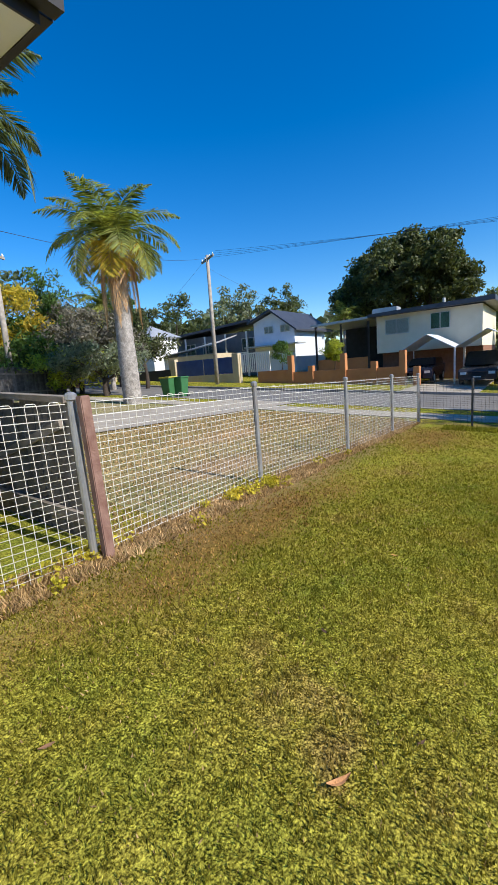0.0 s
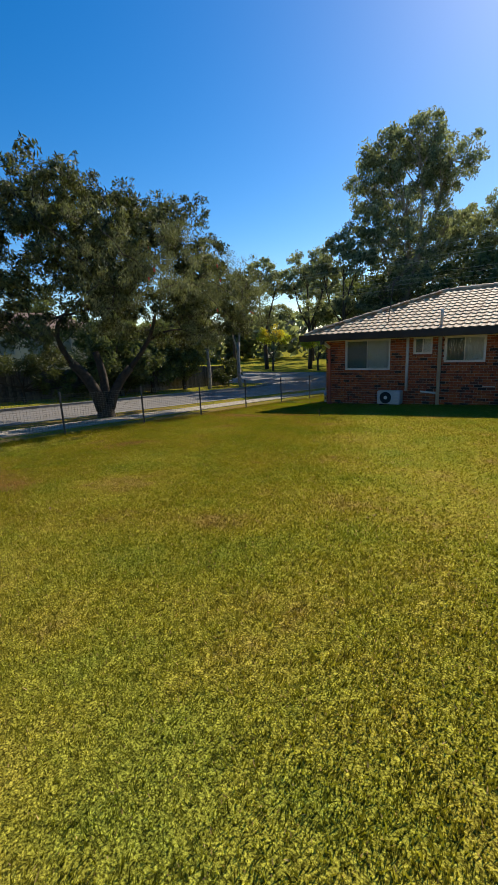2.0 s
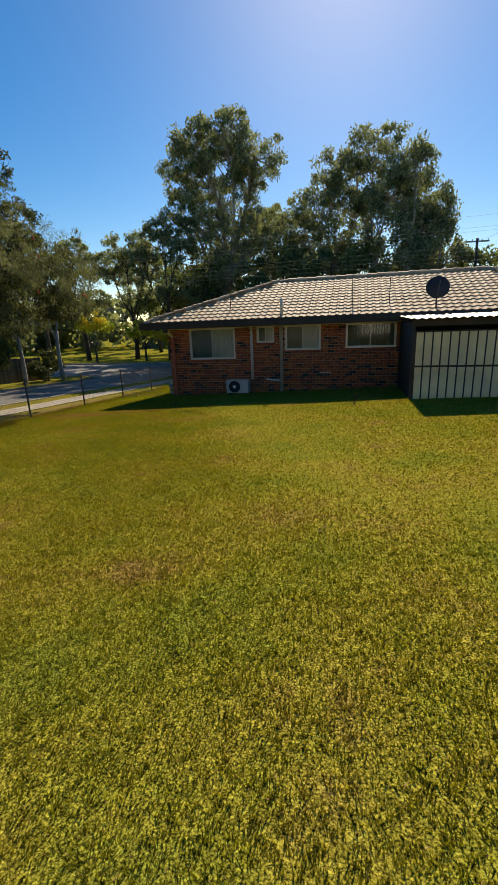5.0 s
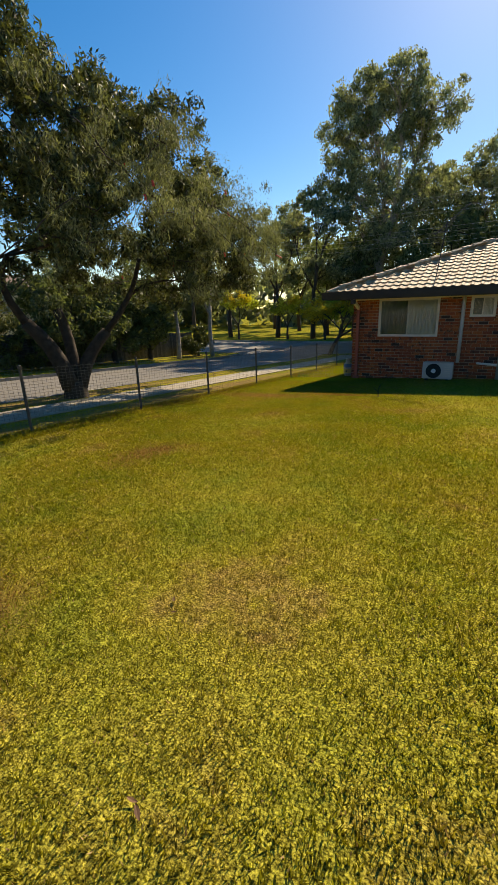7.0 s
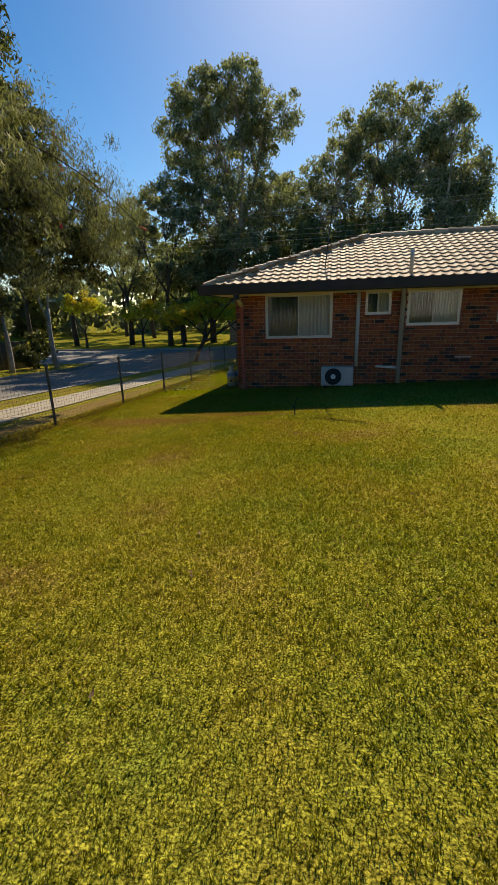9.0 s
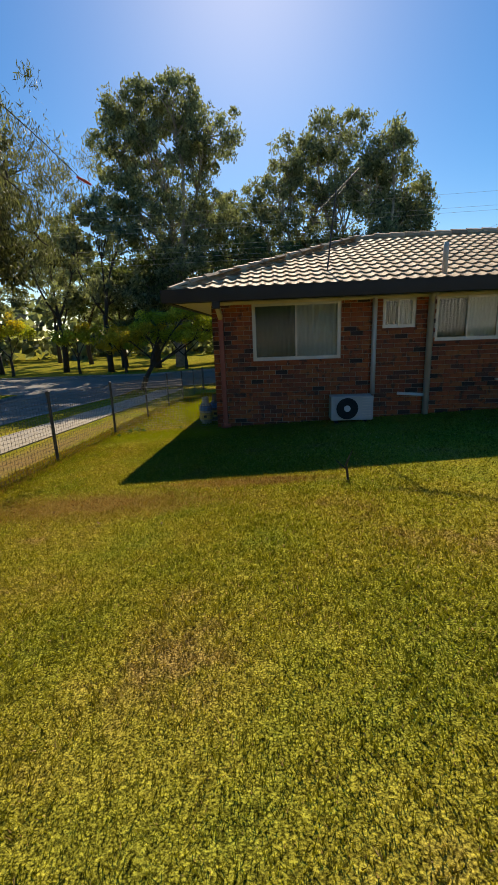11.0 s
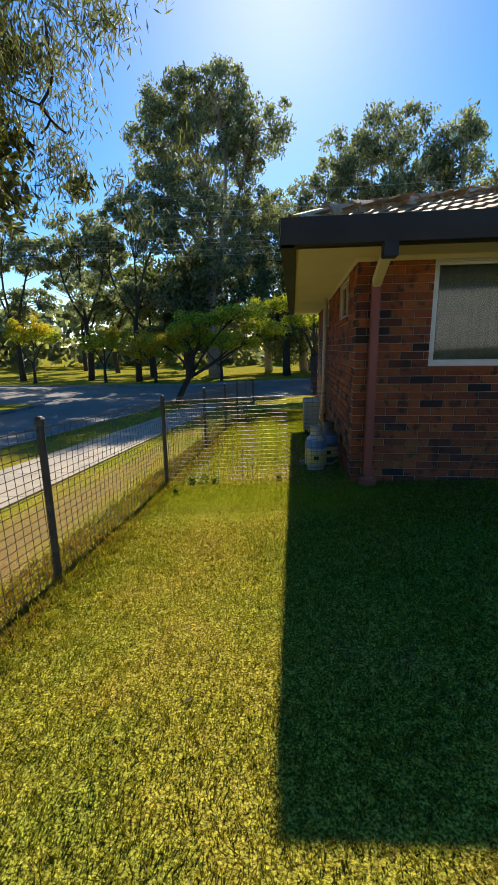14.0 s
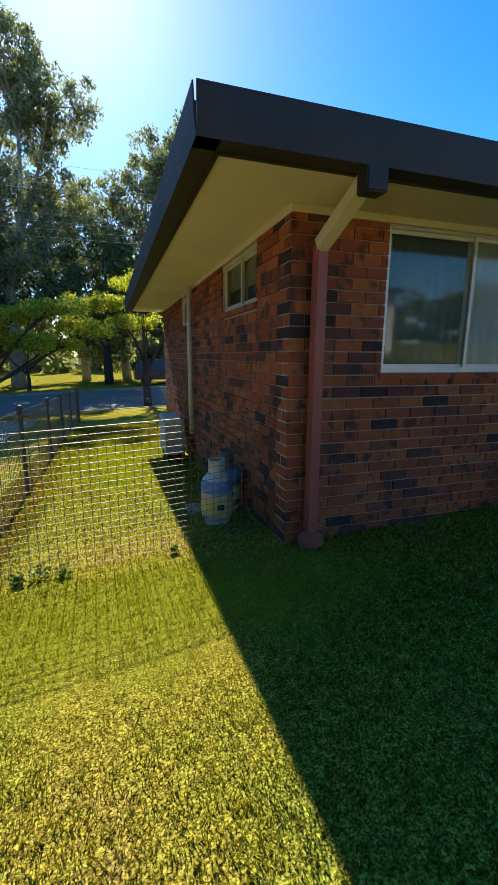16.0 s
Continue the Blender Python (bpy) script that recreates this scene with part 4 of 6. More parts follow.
# the bottlebrush tree on the verge
BT = (-5.5, -6.1)
z0 = Gz(*BT)
rng = random.Random(5)
t = thing("bottlebrush_tree", (*BT, z0), "large spreading bottlebrush tree with dark forked trunks on the verge", "tree")
tr, br, clumps = Shape(), Shape(), []
forks = [((-0.1, -1.0, 2.0), 0.19), ((0.5, 0.9, 1.7), 0.17), ((-0.5, 0.2, 2.3), 0.15)]
ends = []
limb(tr, (BT[0], BT[1], z0 - 0.2), (BT[0], BT[1], z0 + 0.45), 0.36, 0.28, rng, 0.02)
for (dx, dy, dz), r in forks:
    pts = limb(tr, (BT[0] + dx * 0.15, BT[1] + dy * 0.12, z0 + 0.3), (BT[0] + dx, BT[1] + dy, z0 + dz), r * 1.2, r * 0.8, rng, 0.08)
    ends.append((Vector(pts[-1]), r * 0.75))
centres = []
for k in range(210):
    a = rng.uniform(0, 2 * math.pi)
    u = rng.random() ** 0.5
    dx, dy = 3.5 * u * math.cos(a), 6.3 * u * math.sin(a)
    top = 7.3 * (1 - (0.2 if math.sin(a) > 0 else 0.34) * u ** 2.6) + rng.uniform(-0.7, 0.4) + 0.4 * math.sin(a * 3 + u * 5)
    low = 2.3 + 1.3 * (1 - u)
    zz = rng.uniform(low, top) if rng.random() < 0.5 else top - rng.random() * 0.9
    centres.append(Vector((BT[0] - 0.1 + dx, BT[1] + 0.1 + dy, z0 + zz)))
for k in range(16):
    centres.append(Vector((rng.uniform(-4.2, -2.4), rng.uniform(-3.8, -1.9), z0 + rng.uniform(4.0, 5.3))))
for k in range(14):
    centres.append(Vector((rng.uniform(-3.4, -1.9), rng.uniform(-7.6, -4.2), z0 + rng.uniform(3.4, 4.9))))
for k in range(20):
    centres.append(Vector((rng.uniform(-3.4, -2.3), rng.uniform(-2.2, -0.2), z0 + rng.uniform(3.3, 5.0))))
nodes = [(p, r) for p, r in ends]
centres.sort(key=lambda q: min((q - e).length for e, _ in ends))
for c in centres:
    e, r = min(nodes, key=lambda q: (q[0] - c).length + (0.8 if q[0].z > c.z + 0.3 else 0))
    r1 = max(r * 0.72, 0.014)
    pts = limb(br, e, c, r1, max(r1 * 0.55, 0.01), rng, 0.16, 4)
    nodes += [(pts[2], r1 * 0.8), (pts[4], r1 * 0.6)]
    for j in range(6):
        o = Vector((rng.gauss(0, 0.42), rng.gauss(0, 0.42), rng.gauss(0, 0.3)))
        clumps.append((*(c + o), rng.uniform(0.14, 0.4)))
sprigs = []
for k in range(46):
    a = rng.uniform(0, 2 * math.pi)
    u = rng.uniform(0.2, 0.85)
    c = Vector((BT[0] - 0.1 + 3.4 * u * math.cos(a), BT[1] + 0.1 + 5.6 * u * math.sin(a), z0 + 7.4 * (1 - 0.42 * u ** 2.2)))
    tip = c + Vector((rng.uniform(-0.3, 0.3), rng.uniform(-0.3, 0.3), rng.uniform(0.4, 1.0)))
    limb(br, c, tip, 0.015, 0.005, rng, 0.1, 3)
    sprigs += [(*c.lerp(tip, f), 0.12) for f in (0.0, 0.25, 0.5, 0.75, 1.0)]
part("trunk", tr, M_BARK, t, smooth=True)
part("branchwork", br, M_BARK, t, smooth=True, kind="stuff")
leaves("crown", [c for c in clumps if c[0] <= -3.0], 125, 0.068, M_LBOTTLE, t, 3, droop=0.35, ratio=0.3)
# lawn-side sprays take the leaf colour that is paled for backlight
leaves("hanging_sprays", [c for c in clumps if -3.0 < c[0] < -1.3], 115, 0.045, M_LSPRAY, t, 5, droop=0.8, ratio=0.15)
leaves("upper_twig_mass", sprigs, 22, 0.06, M_LBOTTLE, t, 4, ratio=0.18)
for k in range(14):
    c = clumps[rng.randrange(len(clumps))]
    part("flower", Shape().tube([(c[0], c[1], c[2] - c[3]), (c[0] + 0.02, c[1], c[2] - c[3] - 0.1)], [0.022, 0.03], 7), M_RED, t, "red brush flower")

tw2, sp = Shape(), []
for a, b in (((-2.4, -4.3, 4.6), (-0.58, -3.68, 3.26)), ((-2.2, -4.6, 4.3), (-0.95, -4.1, 3.0))):
    pts = limb(tw2, a, b, 0.011, 0.004, rng, 0.08, 6)
    sp += [(*(p + Vector((0, 0, -0.05))), 0.13) for p in pts[1:]]
part("outer_branch", tw2, M_BARK, t, smooth=True)
leaves("branch_sprays", sp, 45, 0.035, M_LSPRAY, t, 9, droop=1.2, ratio=0.15)
part("flower", Shape().tube([(-0.6, -3.69, 3.26), (-0.52, -3.67, 3.22), (-0.47, -3.66, 3.19)], [0.01, 0.016, 0.01], 9), M_RED, t, "red brush flower")

# tall gums behind the house
tree((-7.6, 33.8), "very tall spreading gum tree with pale limbs", 8, 0.45, [(0.6, 0, 22.4, 3.2, 2.3), (-2.6, 0, 21.6, 2.9, 2.3), (-4.2, 1, 19.2, 3.1, 2.6), (3.9, 0, 19.6, 3.2, 2.7), (-0.4, 0, 17.6, 4.4, 3.2), (3.4, 1, 14, 3.9, 2.8), (-3.6, 0, 14.6, 3.4, 2.5), (0, 0, 12.6, 4.8, 2.8), (1, 0, 9.5, 4.4, 2.4), (-3, 0, 7, 3.5, 2)], M_LGUM, M_PALEBARK, 11, 0.15, 105, 58, csize=0.78, droop=0.5, ratio=0.4, shell=0.15)
for k, (x, y, h, w) in enumerate(((0.6, 38, 15.0, 0.9), (4.2, 38, 20.5, 1.1), (8.3, 38, 22.3, 1.1), (11.2, 31, 18.0, 0.8), (-3, 40, 16.5, 1.1), (13.8, 33, 13.5, 0.7))):
    tree((x, y), "tall grey-green gum tree behind the brick house", h * 0.45, 0.35, [(0, 0, h - 2.0, 2.6 * w, 2.2), (-1.9 * w, 0, h - 4.6, 2.8 * w, 2.6), (2 * w, 1, h - 5.6, 2.8 * w, 2.7), (0, 0, h - 8.6, 3.4 * w, 3.0), (-1.5, 0, h - 12, 2.6 * w, 2)], M_LGUM, M_PALEBARK, 21 + k, 0.16, 95, 38, csize=0.78, droop=0.5, ratio=0.4, shell=0.15)
for k, (x, y, h) in enumerate(((-1, 32, 11), (-10, 34, 12), (4, 31, 10), (8, 33, 10), (13, 40, 12), (18, 36, 9), (-14, 36, 11))):
    tree((x, y), "dense dark-leaved tree behind the road", h * 0.35, 0.3, [(0, 0, h - 2, 2.8, 2), (-2.5, 0, h - 4.5, 2.8, 2), (2.5, 0, h - 4.5, 2.8, 2), (0, 0, h * 0.4, 3.4, 1.8)], M_LDARK, M_BARK, 41 + k, 0.26, 90, 13, csize=1.05, droop=0.2)
# park beyond the cross street
for k, (x, y, h) in enumerate(((-13.5, 30.5, 14.5), (-18.5, 32, 14), (-25, 32, 14), (-9, 40, 13), (-32, 34, 13.5), (-21, 44, 13.5), (-40, 33, 13.5), (-15, 52, 14.5), (-28, 50, 14.5))):
    tree((x, y), "open-crowned park tree with a forked dark trunk", h * 0.35, 0.24, [(0, 0, h - 1.5, 2.2, 1.5), (-2.4, 0.5, h - 3.2, 2.0, 1.3), (2.3, -0.5, h - 3.4, 2.0, 1.3), (0.6, 1, h * 0.5, 2.4, 1.1)], M_LGUM, M_BARK, 61 + k, 0.17, 85, 24, csize=0.65, droop=0.3, ratio=0.42)
for k, (x, y, h) in enumerate(((-11.5, 28.8, 4.2), (-16, 29.5, 5), (-22, 29, 5.5))):
    tree((x, y), "small round park tree with yellow-green leaves", h * 0.3, 0.12, [(0, 0, h - 1, 1.5, 0.8), (-1.2, 0, h - 1.6, 1.2, 0.7), (1.2, 0, h - 1.6, 1.2, 0.7)], M_LPOIN, M_BARK, 81 + k, 0.09, 150, 14, csize=0.55, extra=(M_LYEL, 0.7 if k == 0 else 0.3))
# flat-topped poincianas at the corner
tree((-6.0, 15.0), "flat-topped poinciana with leaning trunk and feathery leaves", 1.5, 0.13, [(-0.9, 0.6, 2.9, 1.1, 0.2), (0.4, -0.2, 3.3, 1.2, 0.22), (1.6, 0.2, 3.9, 1.3, 0.22), (3.0, 0, 4.0, 1.3, 0.22), (4.3, 0.3, 3.4, 1.1, 0.2), (1.4, 0.6, 2.9, 1.5, 0.22), (3.0, 0.2, 2.8, 1.4, 0.2)], M_LPOIN, M_BARK, 91, 0.06, 210, 22, lean=(0.9, 0), csize=0.34, ratio=0.4, shell=0.1, extra=(M_LYEL, 0.27))
tree((0.6, 17.0), "spreading poinciana with layered feathery leaves", 1.8, 0.16, [(-1.9, 0.6, 4.4, 1.3, 0.25), (0, -0.2, 5.2, 1.5, 0.3), (1.9, 0.2, 4.6, 1.4, 0.25), (0.2, 0.6, 3.6, 1.8, 0.25)], M_LPOIN, M_BARK, 92, 0.06, 210, 20, csize=0.38, ratio=0.4, shell=0.1)
tree((-6.2, 29.0), "low poinciana with yellowing leaves", 1.4, 0.12, [(-1.4, 0.6, 3.1, 1.2, 0.3), (0.2, -0.2, 3.5, 1.3, 0.3), (1.6, 0.2, 3.0, 1.2, 0.25)], M_LYEL, M_BARK, 93, 0.07, 240, 16, csize=0.4, ratio=0.4, shell=0.1, extra=(M_LPOIN, 0.5))
# right behind the house, and the far end
for k, (x, y, h) in enumerate(((20.5, 20, 9.4), (23.5, 23, 10.2), (27, 25, 9.2), (30.5, 26, 9.4), (34, 27, 9), (38, 28, 8.6))):
    tree((x, y), "broad dark green garden tree beyond the carport", h * 0.3, 0.25, [(0, 0, h - 2, 2.6, 1.8), (-2, 0, h - 4, 2.6, 2.0), (2, 0, h - 4, 2.6, 2.0), (0, 0, h * 0.4, 3.0, 2.2), (0, -1, h * 0.2, 3.2, 1.5)], M_LDARK, M_BARK, 101 + k, 0.13, 120, 26, csize=0.75, shell=0.3)
tree((15.9, -4.3), "leafy green climber beside the shelter", 0.8, 0.05, [(0, 0, 1.9, 0.35, 0.6), (0.1, 0, 1.1, 0.3, 0.5)], M_LGREEN, M_BARK, 109, 0.06, 150, 14, csize=0.22)
tree((19.4, 2.2), "rounded yellow-green bush beyond the shelter", 0.8, 0.05, [(0, 0, 2.3, 0.8, 0.7)], M_LGREEN, M_BARK, 110, 0.07, 150, 18, csize=0.35)
tree((16.8, 4.6), "spiky yellow-green shrub behind the brick house", 0.8, 0.05, [(0, 0, 2.4, 0.6, 0.9), (-1.3, 0.6, 2.6, 0.8, 0.5)], M_LPOIN, M_BARK, 112, 0.09, 120, 16, csize=0.35)
tree((20.5, 0.5), "leafy green shrub beside the neighbouring house", 0.8, 0.08, [(0, 0, 2.6, 0.8, 0.8), (0.3, 0, 1.4, 0.9, 0.7)], M_LGREEN, M_BARK, 108, 0.07, 220, 14, csize=0.35)

# trees over the street
tree((-35.5, -26.3), "big rounded dark green tree behind the white house", 4, 0.6, [(0, 0, 10.6, 3.2, 2.2), (-1, -3.1, 9.6, 2.8, 2.3), (1, 2.9, 9.6, 2.7, 2.3), (0, 0, 8, 4.4, 2.6), (0, 3.9, 7.2, 2.4, 2.2), (0, -4.5, 7.0, 2.6, 2.3), (2, 0, 9.3, 3.2, 2.4)], M_LFIG, M_BARK, 111, 0.17, 170, 60, csize=0.8, shell=0.3, ratio=0.45)
for k, (x, y, h) in enumerate(((-16.2, -13.6, 4.6), (-16.4, -11.4, 5.2), (-16.2, -9.6, 4.2))):
    tree((x, y), "dense bright green garden tree overhanging the paling fence", h * 0.3, 0.14, [(0, 0, h - 1.2, 1.3, 1.0), (0.2, -0.9, h - 2.0, 1.2, 0.9), (0.5, 0.9, h - 2.2, 1.2, 0.9)], M_LGREEN, M_BARK, 121 + k, 0.1, 170, 18, csize=0.5)
tree((-15.8, -4.2), "dense dark leafy hedge mass over the paling fence", 0.8, 0.08, [(0, -2.5, 2.0, 0.8, 0.4), (0, -1, 2.1, 0.8, 0.4), (0, 0.6, 2.0, 0.8, 0.5), (0, 2.0, 2.2, 0.8, 0.5), (0.6, 1.5, 1.0, 1.0, 0.9), (0.6, 3.2, 1.1, 1.1, 1.1), (0.6, 4.9, 1.2, 1.1, 1.2), (0.6, 6.6, 1.2, 1.1, 1.1)], M_LFIG, M_BARK, 126, 0.08, 170, 16, csize=0.4, name="hedge")
for k, (x, y, h) in enumerate(((-15, 1.5, 4.5), (-15.5, 4.5, 5), (-16, 8, 6), (-17.5, 2, 8), (-20, 6, 9), (-19, 12, 9))):
    tree((x, y), "dark dense tree in the garden over the street", h * 0.25, 0.15, [(0, 0, h - 1.2, 1.6, 1.1), (0.2, -1.2, h * 0.5, 1.5, 1.1), (0.4, 1.2, h * 0.5, 1.5, 1.1), (0, 0, h * 0.3, 1.7, 0.9)], M_LDARK, M_BARK, 131 + k, 0.12, 150, 16, csize=0.6)
for k, (x, y, h) in enumerate(((-14.3, 12.8, 8), (-14.8, 9.5, 6.5))):
    tree((x, y), "slim-trunked street tree on the far verge", h * 0.45, 0.14, [(0, 0, h - 1.2, 1.5, 1.1), (0.4, -1, h - 2.4, 1.3, 0.9)], M_LBOTTLE, M_PALEBARK, 141 + k, 0.1, 140, 14, csize=0.6)
tree((-15.4, 12.6), "dense rounded dark shrub at the street corner", 0.6, 0.07, [(0, 0, 1.3, 0.9, 0.8), (0.2, -0.9, 1.0, 0.8, 0.7), (-0.4, 1.0, 1.5, 0.8, 0.9)], M_LFIG, M_BARK, 149, 0.08, 170, 18, csize=0.35)
tree((-30, -12), "grey-green tree between the far houses", 3, 0.25, [(0, 0, 6.8, 1.6, 1.4), (0.3, -1.3, 5.2, 1.3, 1.1), (0, 1.6, 5.4, 1.3, 1.1)], M_LGUM, M_BARK, 150, 0.16, 110, 14, csize=0.7)
for k, (x, y, h, m) in enumerate(((-44, -52, 12, M_LGUM), (-36, -57, 11, M_LDARK), (-30, -62, 12, M_LGREEN), (-22, -58, 10, M_LGUM), (-50, -48, 12, M_LDARK), (-16, -60, 12, M_LDARK), (-10, -62, 13, M_LGREEN), (-60, -40, 12, M_LGUM), (-58, -20, 10, M_LDARK), (-52, -2, 10, M_LGUM), (-45, 12, 12, M_LDARK), (-40, 20, 12, M_LGUM))):
    tree((x, y), "leafy tree in a distant garden", h * 0.35, 0.3, [(0, 0, h - 2, 2.6, 1.8), (-2, 1, h - 4, 2.4, 1.8), (2, -1, h - 4, 2.4, 1.8)], m, M_BARK, 161 + k, 0.26, 70, 13, csize=1.0)
for k, (x, y, h) in enumerate(((-6.5, -39, 3.2), (-4.5, -41, 3.6))):
    tree((x, y), "greyish sprawling garden shrub", h * 0.3, 0.12, [(0, 0, h - 0.9, 1.3, 0.8), (-1, 0, h - 1.4, 1.0, 0.8), (1, 0, h - 1.4, 1.0, 0.8)], M_LBOTTLE if k < 3 else M_LGREEN, M_BARK, 181 + k, 0.1, 130, 14, csize=0.5, extra=(M_LYEL, 0.2) if k == 4 else None)
for k, (x, y) in enumerate(((-17.6, -30.0), (-17.9, -26.3))):
    tree((x, y), "rounded garden bush behind the orange wall", 0.9, 0.07, [(0, 0, 2.0, 0.6, 0.7)], M_LGREEN if k == 0 else M_LPOIN, M_BARK, 191 + k, 0.07, 170, 18, csize=0.35)


def palm(x, y, h, label, seed, fr=2.6, dead=3, yellow=4, r=0.27, n=18, skirt=1.2):
    z = Gz(x, y)
    t = thing("palm_tree", (x, y, z), label, "palm tree")
    rng = random.Random(seed)
    part("trunk", Shape().lathe(x, y, [(r * 1.15 * (1 - 0.3 * k / 60) * rng.uniform(0.96, 1.03), z - 0.1 + (h + 0.1) * k / 60) for k in range(61)], 14), M_PALMBARK, t, "grey rough palm trunk", smooth=True)
    part("crownshaft", Shape().lathe(x, y, [(r * 0.7, z + h - 0.1), (r * 0.6, z + h + 0.3), (r * 0.3, z + h + 0.8)], 10), M_PALMD, t, "brown fibrous crownshaft", smooth=True)
    for i in range(n):
        a = i * 2.399 + rng.uniform(-0.25, 0.25)
        isdead, isyel = i < dead, dead <= i < dead + yellow
        up = (i - dead - yellow) / max(1, n - dead - yellow)
        rise = -0.5 if isdead else (rng.uniform(0.0, 0.4) if isyel else 0.25 + 1.25 * up)
        L = skirt * rng.uniform(0.75, 1.1) if isdead else fr * rng.uniform(0.85, 1.1) * (0.8 if isyel else 1)
        spine, p, el = [], Vector((x, y, z + h + (0.1 if isdead else 0.35))), rise
        for k in range(11):
            spine.append(p.copy())
            p = p + Vector((math.cos(a) * math.cos(el), math.sin(a) * math.cos(el), math.sin(el))) * L / 10
            el = max(el - (0.3 if isdead else 0.24 - 0.12 * up), -1.54)
        s = Shape().tube(spine, [0.03 * (1 - k / 13) for k in range(11)], 5)
        for k in range(4, 70):
            f = k / 70 * 10
            q = spine[int(f)].lerp(spine[min(int(f) + 1, 10)], f % 1)
            d = (spine[min(int(f) + 1, 10)] - spine[max(int(f), 0)])
            d = d.normalized() if d.length > 0 else Vector((0, 0, -1))
            side = d.cross(Vector((0, 0, 1)))
            side = side.normalized() if side.length > 0.05 else Vector((-math.sin(a), math.cos(a), 0))
            ll = (0.3 if isdead else 0.72) * math.sin(math.pi * min(0.97, 0.12 + k / 80)) * fr / 2.6
            for sg in (-1, 1):
                out = rng.uniform(0.3, 0.6) if isdead else rng.uniform(0.7, 1.0)
                tip = q + side * sg * ll * out + d * ll * rng.uniform(0.35, 0.75) + Vector((0, 0, -ll * (1.2 if isdead else rng.uniform(0.05, 0.45))))
                mid = q.lerp(tip, 0.4) + Vector((0, 0, 0.03))
                s.add([q, mid - d * 0.032, tip, mid + d * 0.032], [(0, 1, 2, 3)])
        part("frond", s, M_PALMD if isdead else (M_PALMY if isyel else (M_PALMDK if seed == 8 else M_PALM)), t, "hanging dead brown frond" if isdead else ("yellowing frond" if isyel else ""))
    return t


def polar(az, d, x=8.1, y=-15.3):
    return x - d * math.sin(radians(az)), y + d * math.cos(radians(az))


palm(*polar(139.9, 17.5), 5.75, "palm with a thick grey trunk and green and yellow fronds", 7, 3.0, 12, 7, 0.34, 44, 3.0)
palm(*polar(156.3, 9.2), 5.25, "palm close to the neighbouring house", 8, 2.1, 1, 0, 0.13, 22)
palm(*polar(142.0, 30), 5.0, "distant palm in a garden", 9, 2.4, 2, 1, 0.15, 14)
palm(*polar(111.5, 42), 4.6, "dark palm behind the white house", 10, 2.2, 1, 0, 0.15, 14)


for k, (az, d, h, m) in enumerate(((153.0, 26, 6.0, M_LYEL), (149.5, 27, 6.8, M_LGREEN), (146.0, 26, 5.2, M_LGREY), (142.8, 25, 4.8, M_LGREY), (150.5, 24, 3.2, M_LGREEN), (147.0, 24, 2.6, M_LPOIN), (141.0, 33, 6.0, M_LGREEN), (137.8, 30, 5.2, M_LBOTTLE), (143.0, 23, 3.2, M_LGUM))):
    x, y = polar(az, d)
    tree((x, y), "sprawling garden tree over the neighbouring fence", h * 0.3, 0.13, [(0, 0, h - 1.2, 1.5, 1.1), (-1.3, 0, h * 0.55, 1.3, 0.9), (1.3, 0, h * 0.55, 1.3, 0.9)], m, M_BARK, 201 + k, 0.11, 120, 15, csize=0.6)

# ---- poles and cables ----
def power_pole(x, y, h, label, r=0.14, arm=2.0, turn=0.0, mat=None):
    z = Gz(x, y)
    p = thing("power_pole", (x, y, z), label, "power pole")
    part("pole", Shape().tube([(x, y, z - 0.2), (x - 0.12, y, z + h)], [r, r * 0.7], 12), mat or M_PALEBARK, p, "grey timber pole", smooth=True)
    c, s = math.cos(turn), math.sin(turn)
    part("crossarm", Shape().beam((x - 0.12 - c * arm / 2, y - s * arm / 2, z + h - 0.25), (x - 0.12 + c * arm / 2, y + s * arm / 2, z + h - 0.25), 0.1, 0.12), M_PALEBARK, p)
    for k in (-0.45, -0.2, 0.2, 0.45):
        part("insulator", Shape().lathe(x - 0.12 + c * arm * k, y + s * arm * k, [(0.03, z + h - 0.19), (0.05, z + h - 0.12), (0.03, z + h - 0.05)], 8), M_WHITE, p)
    return p


def cable(a, b, sag, label, r=0.007, mat=None):
    c = thing("cable", a, label, "cable")
    a, b = Vector(a), Vector(b)
    part("wire", Shape().tube([a.lerp(b, k / 14) - Vector((0, 0, sag * 4 * (k / 14) * (1 - k / 14))) for k in range(15)], r, 4), mat or M_FASCIA, c)


pa = polar(128.6, 30)
power_pole(*pa, 8.6, "leaning grey timber power pole on the far verge", 0.15, 2.2, radians(60))
power_pole(16.8, 14, 9.35, "timber power pole with crossarm behind the house", 0.15, 2.0, 0.1, M_BARK)
power_pole(17, 30, 9.0, "distant timber power pole", 0.15, 2.0, 0.1, M_BARK)
power_pole(*polar(153.4, 24), 7, "pale power pole beyond the neighbouring fence", 0.16, 1.6, 0.5)
zt = Gz(*pa) + 8.4
for k in range(4):
    cable((pa[0] + 0.3 * k, pa[1] + 0.5 * k, zt), (-15.5 + 0.3 * k, 3 + 0.5 * k, 6.9 - 0.4 * k), 0.3, "thin overhead power cable along the street")
cable((pa[0], pa[1], zt), (5.5, -24.5, 5.6), 0.5, "service cable to the neighbouring house")
cable((pa[0], pa[1], zt - 0.6), (-24, -31, 6.5), 0.3, "service cable to the white house")
cable((pa[0], pa[1], zt), (-30, -56, 9.5), 0.6, "thin overhead power cable")
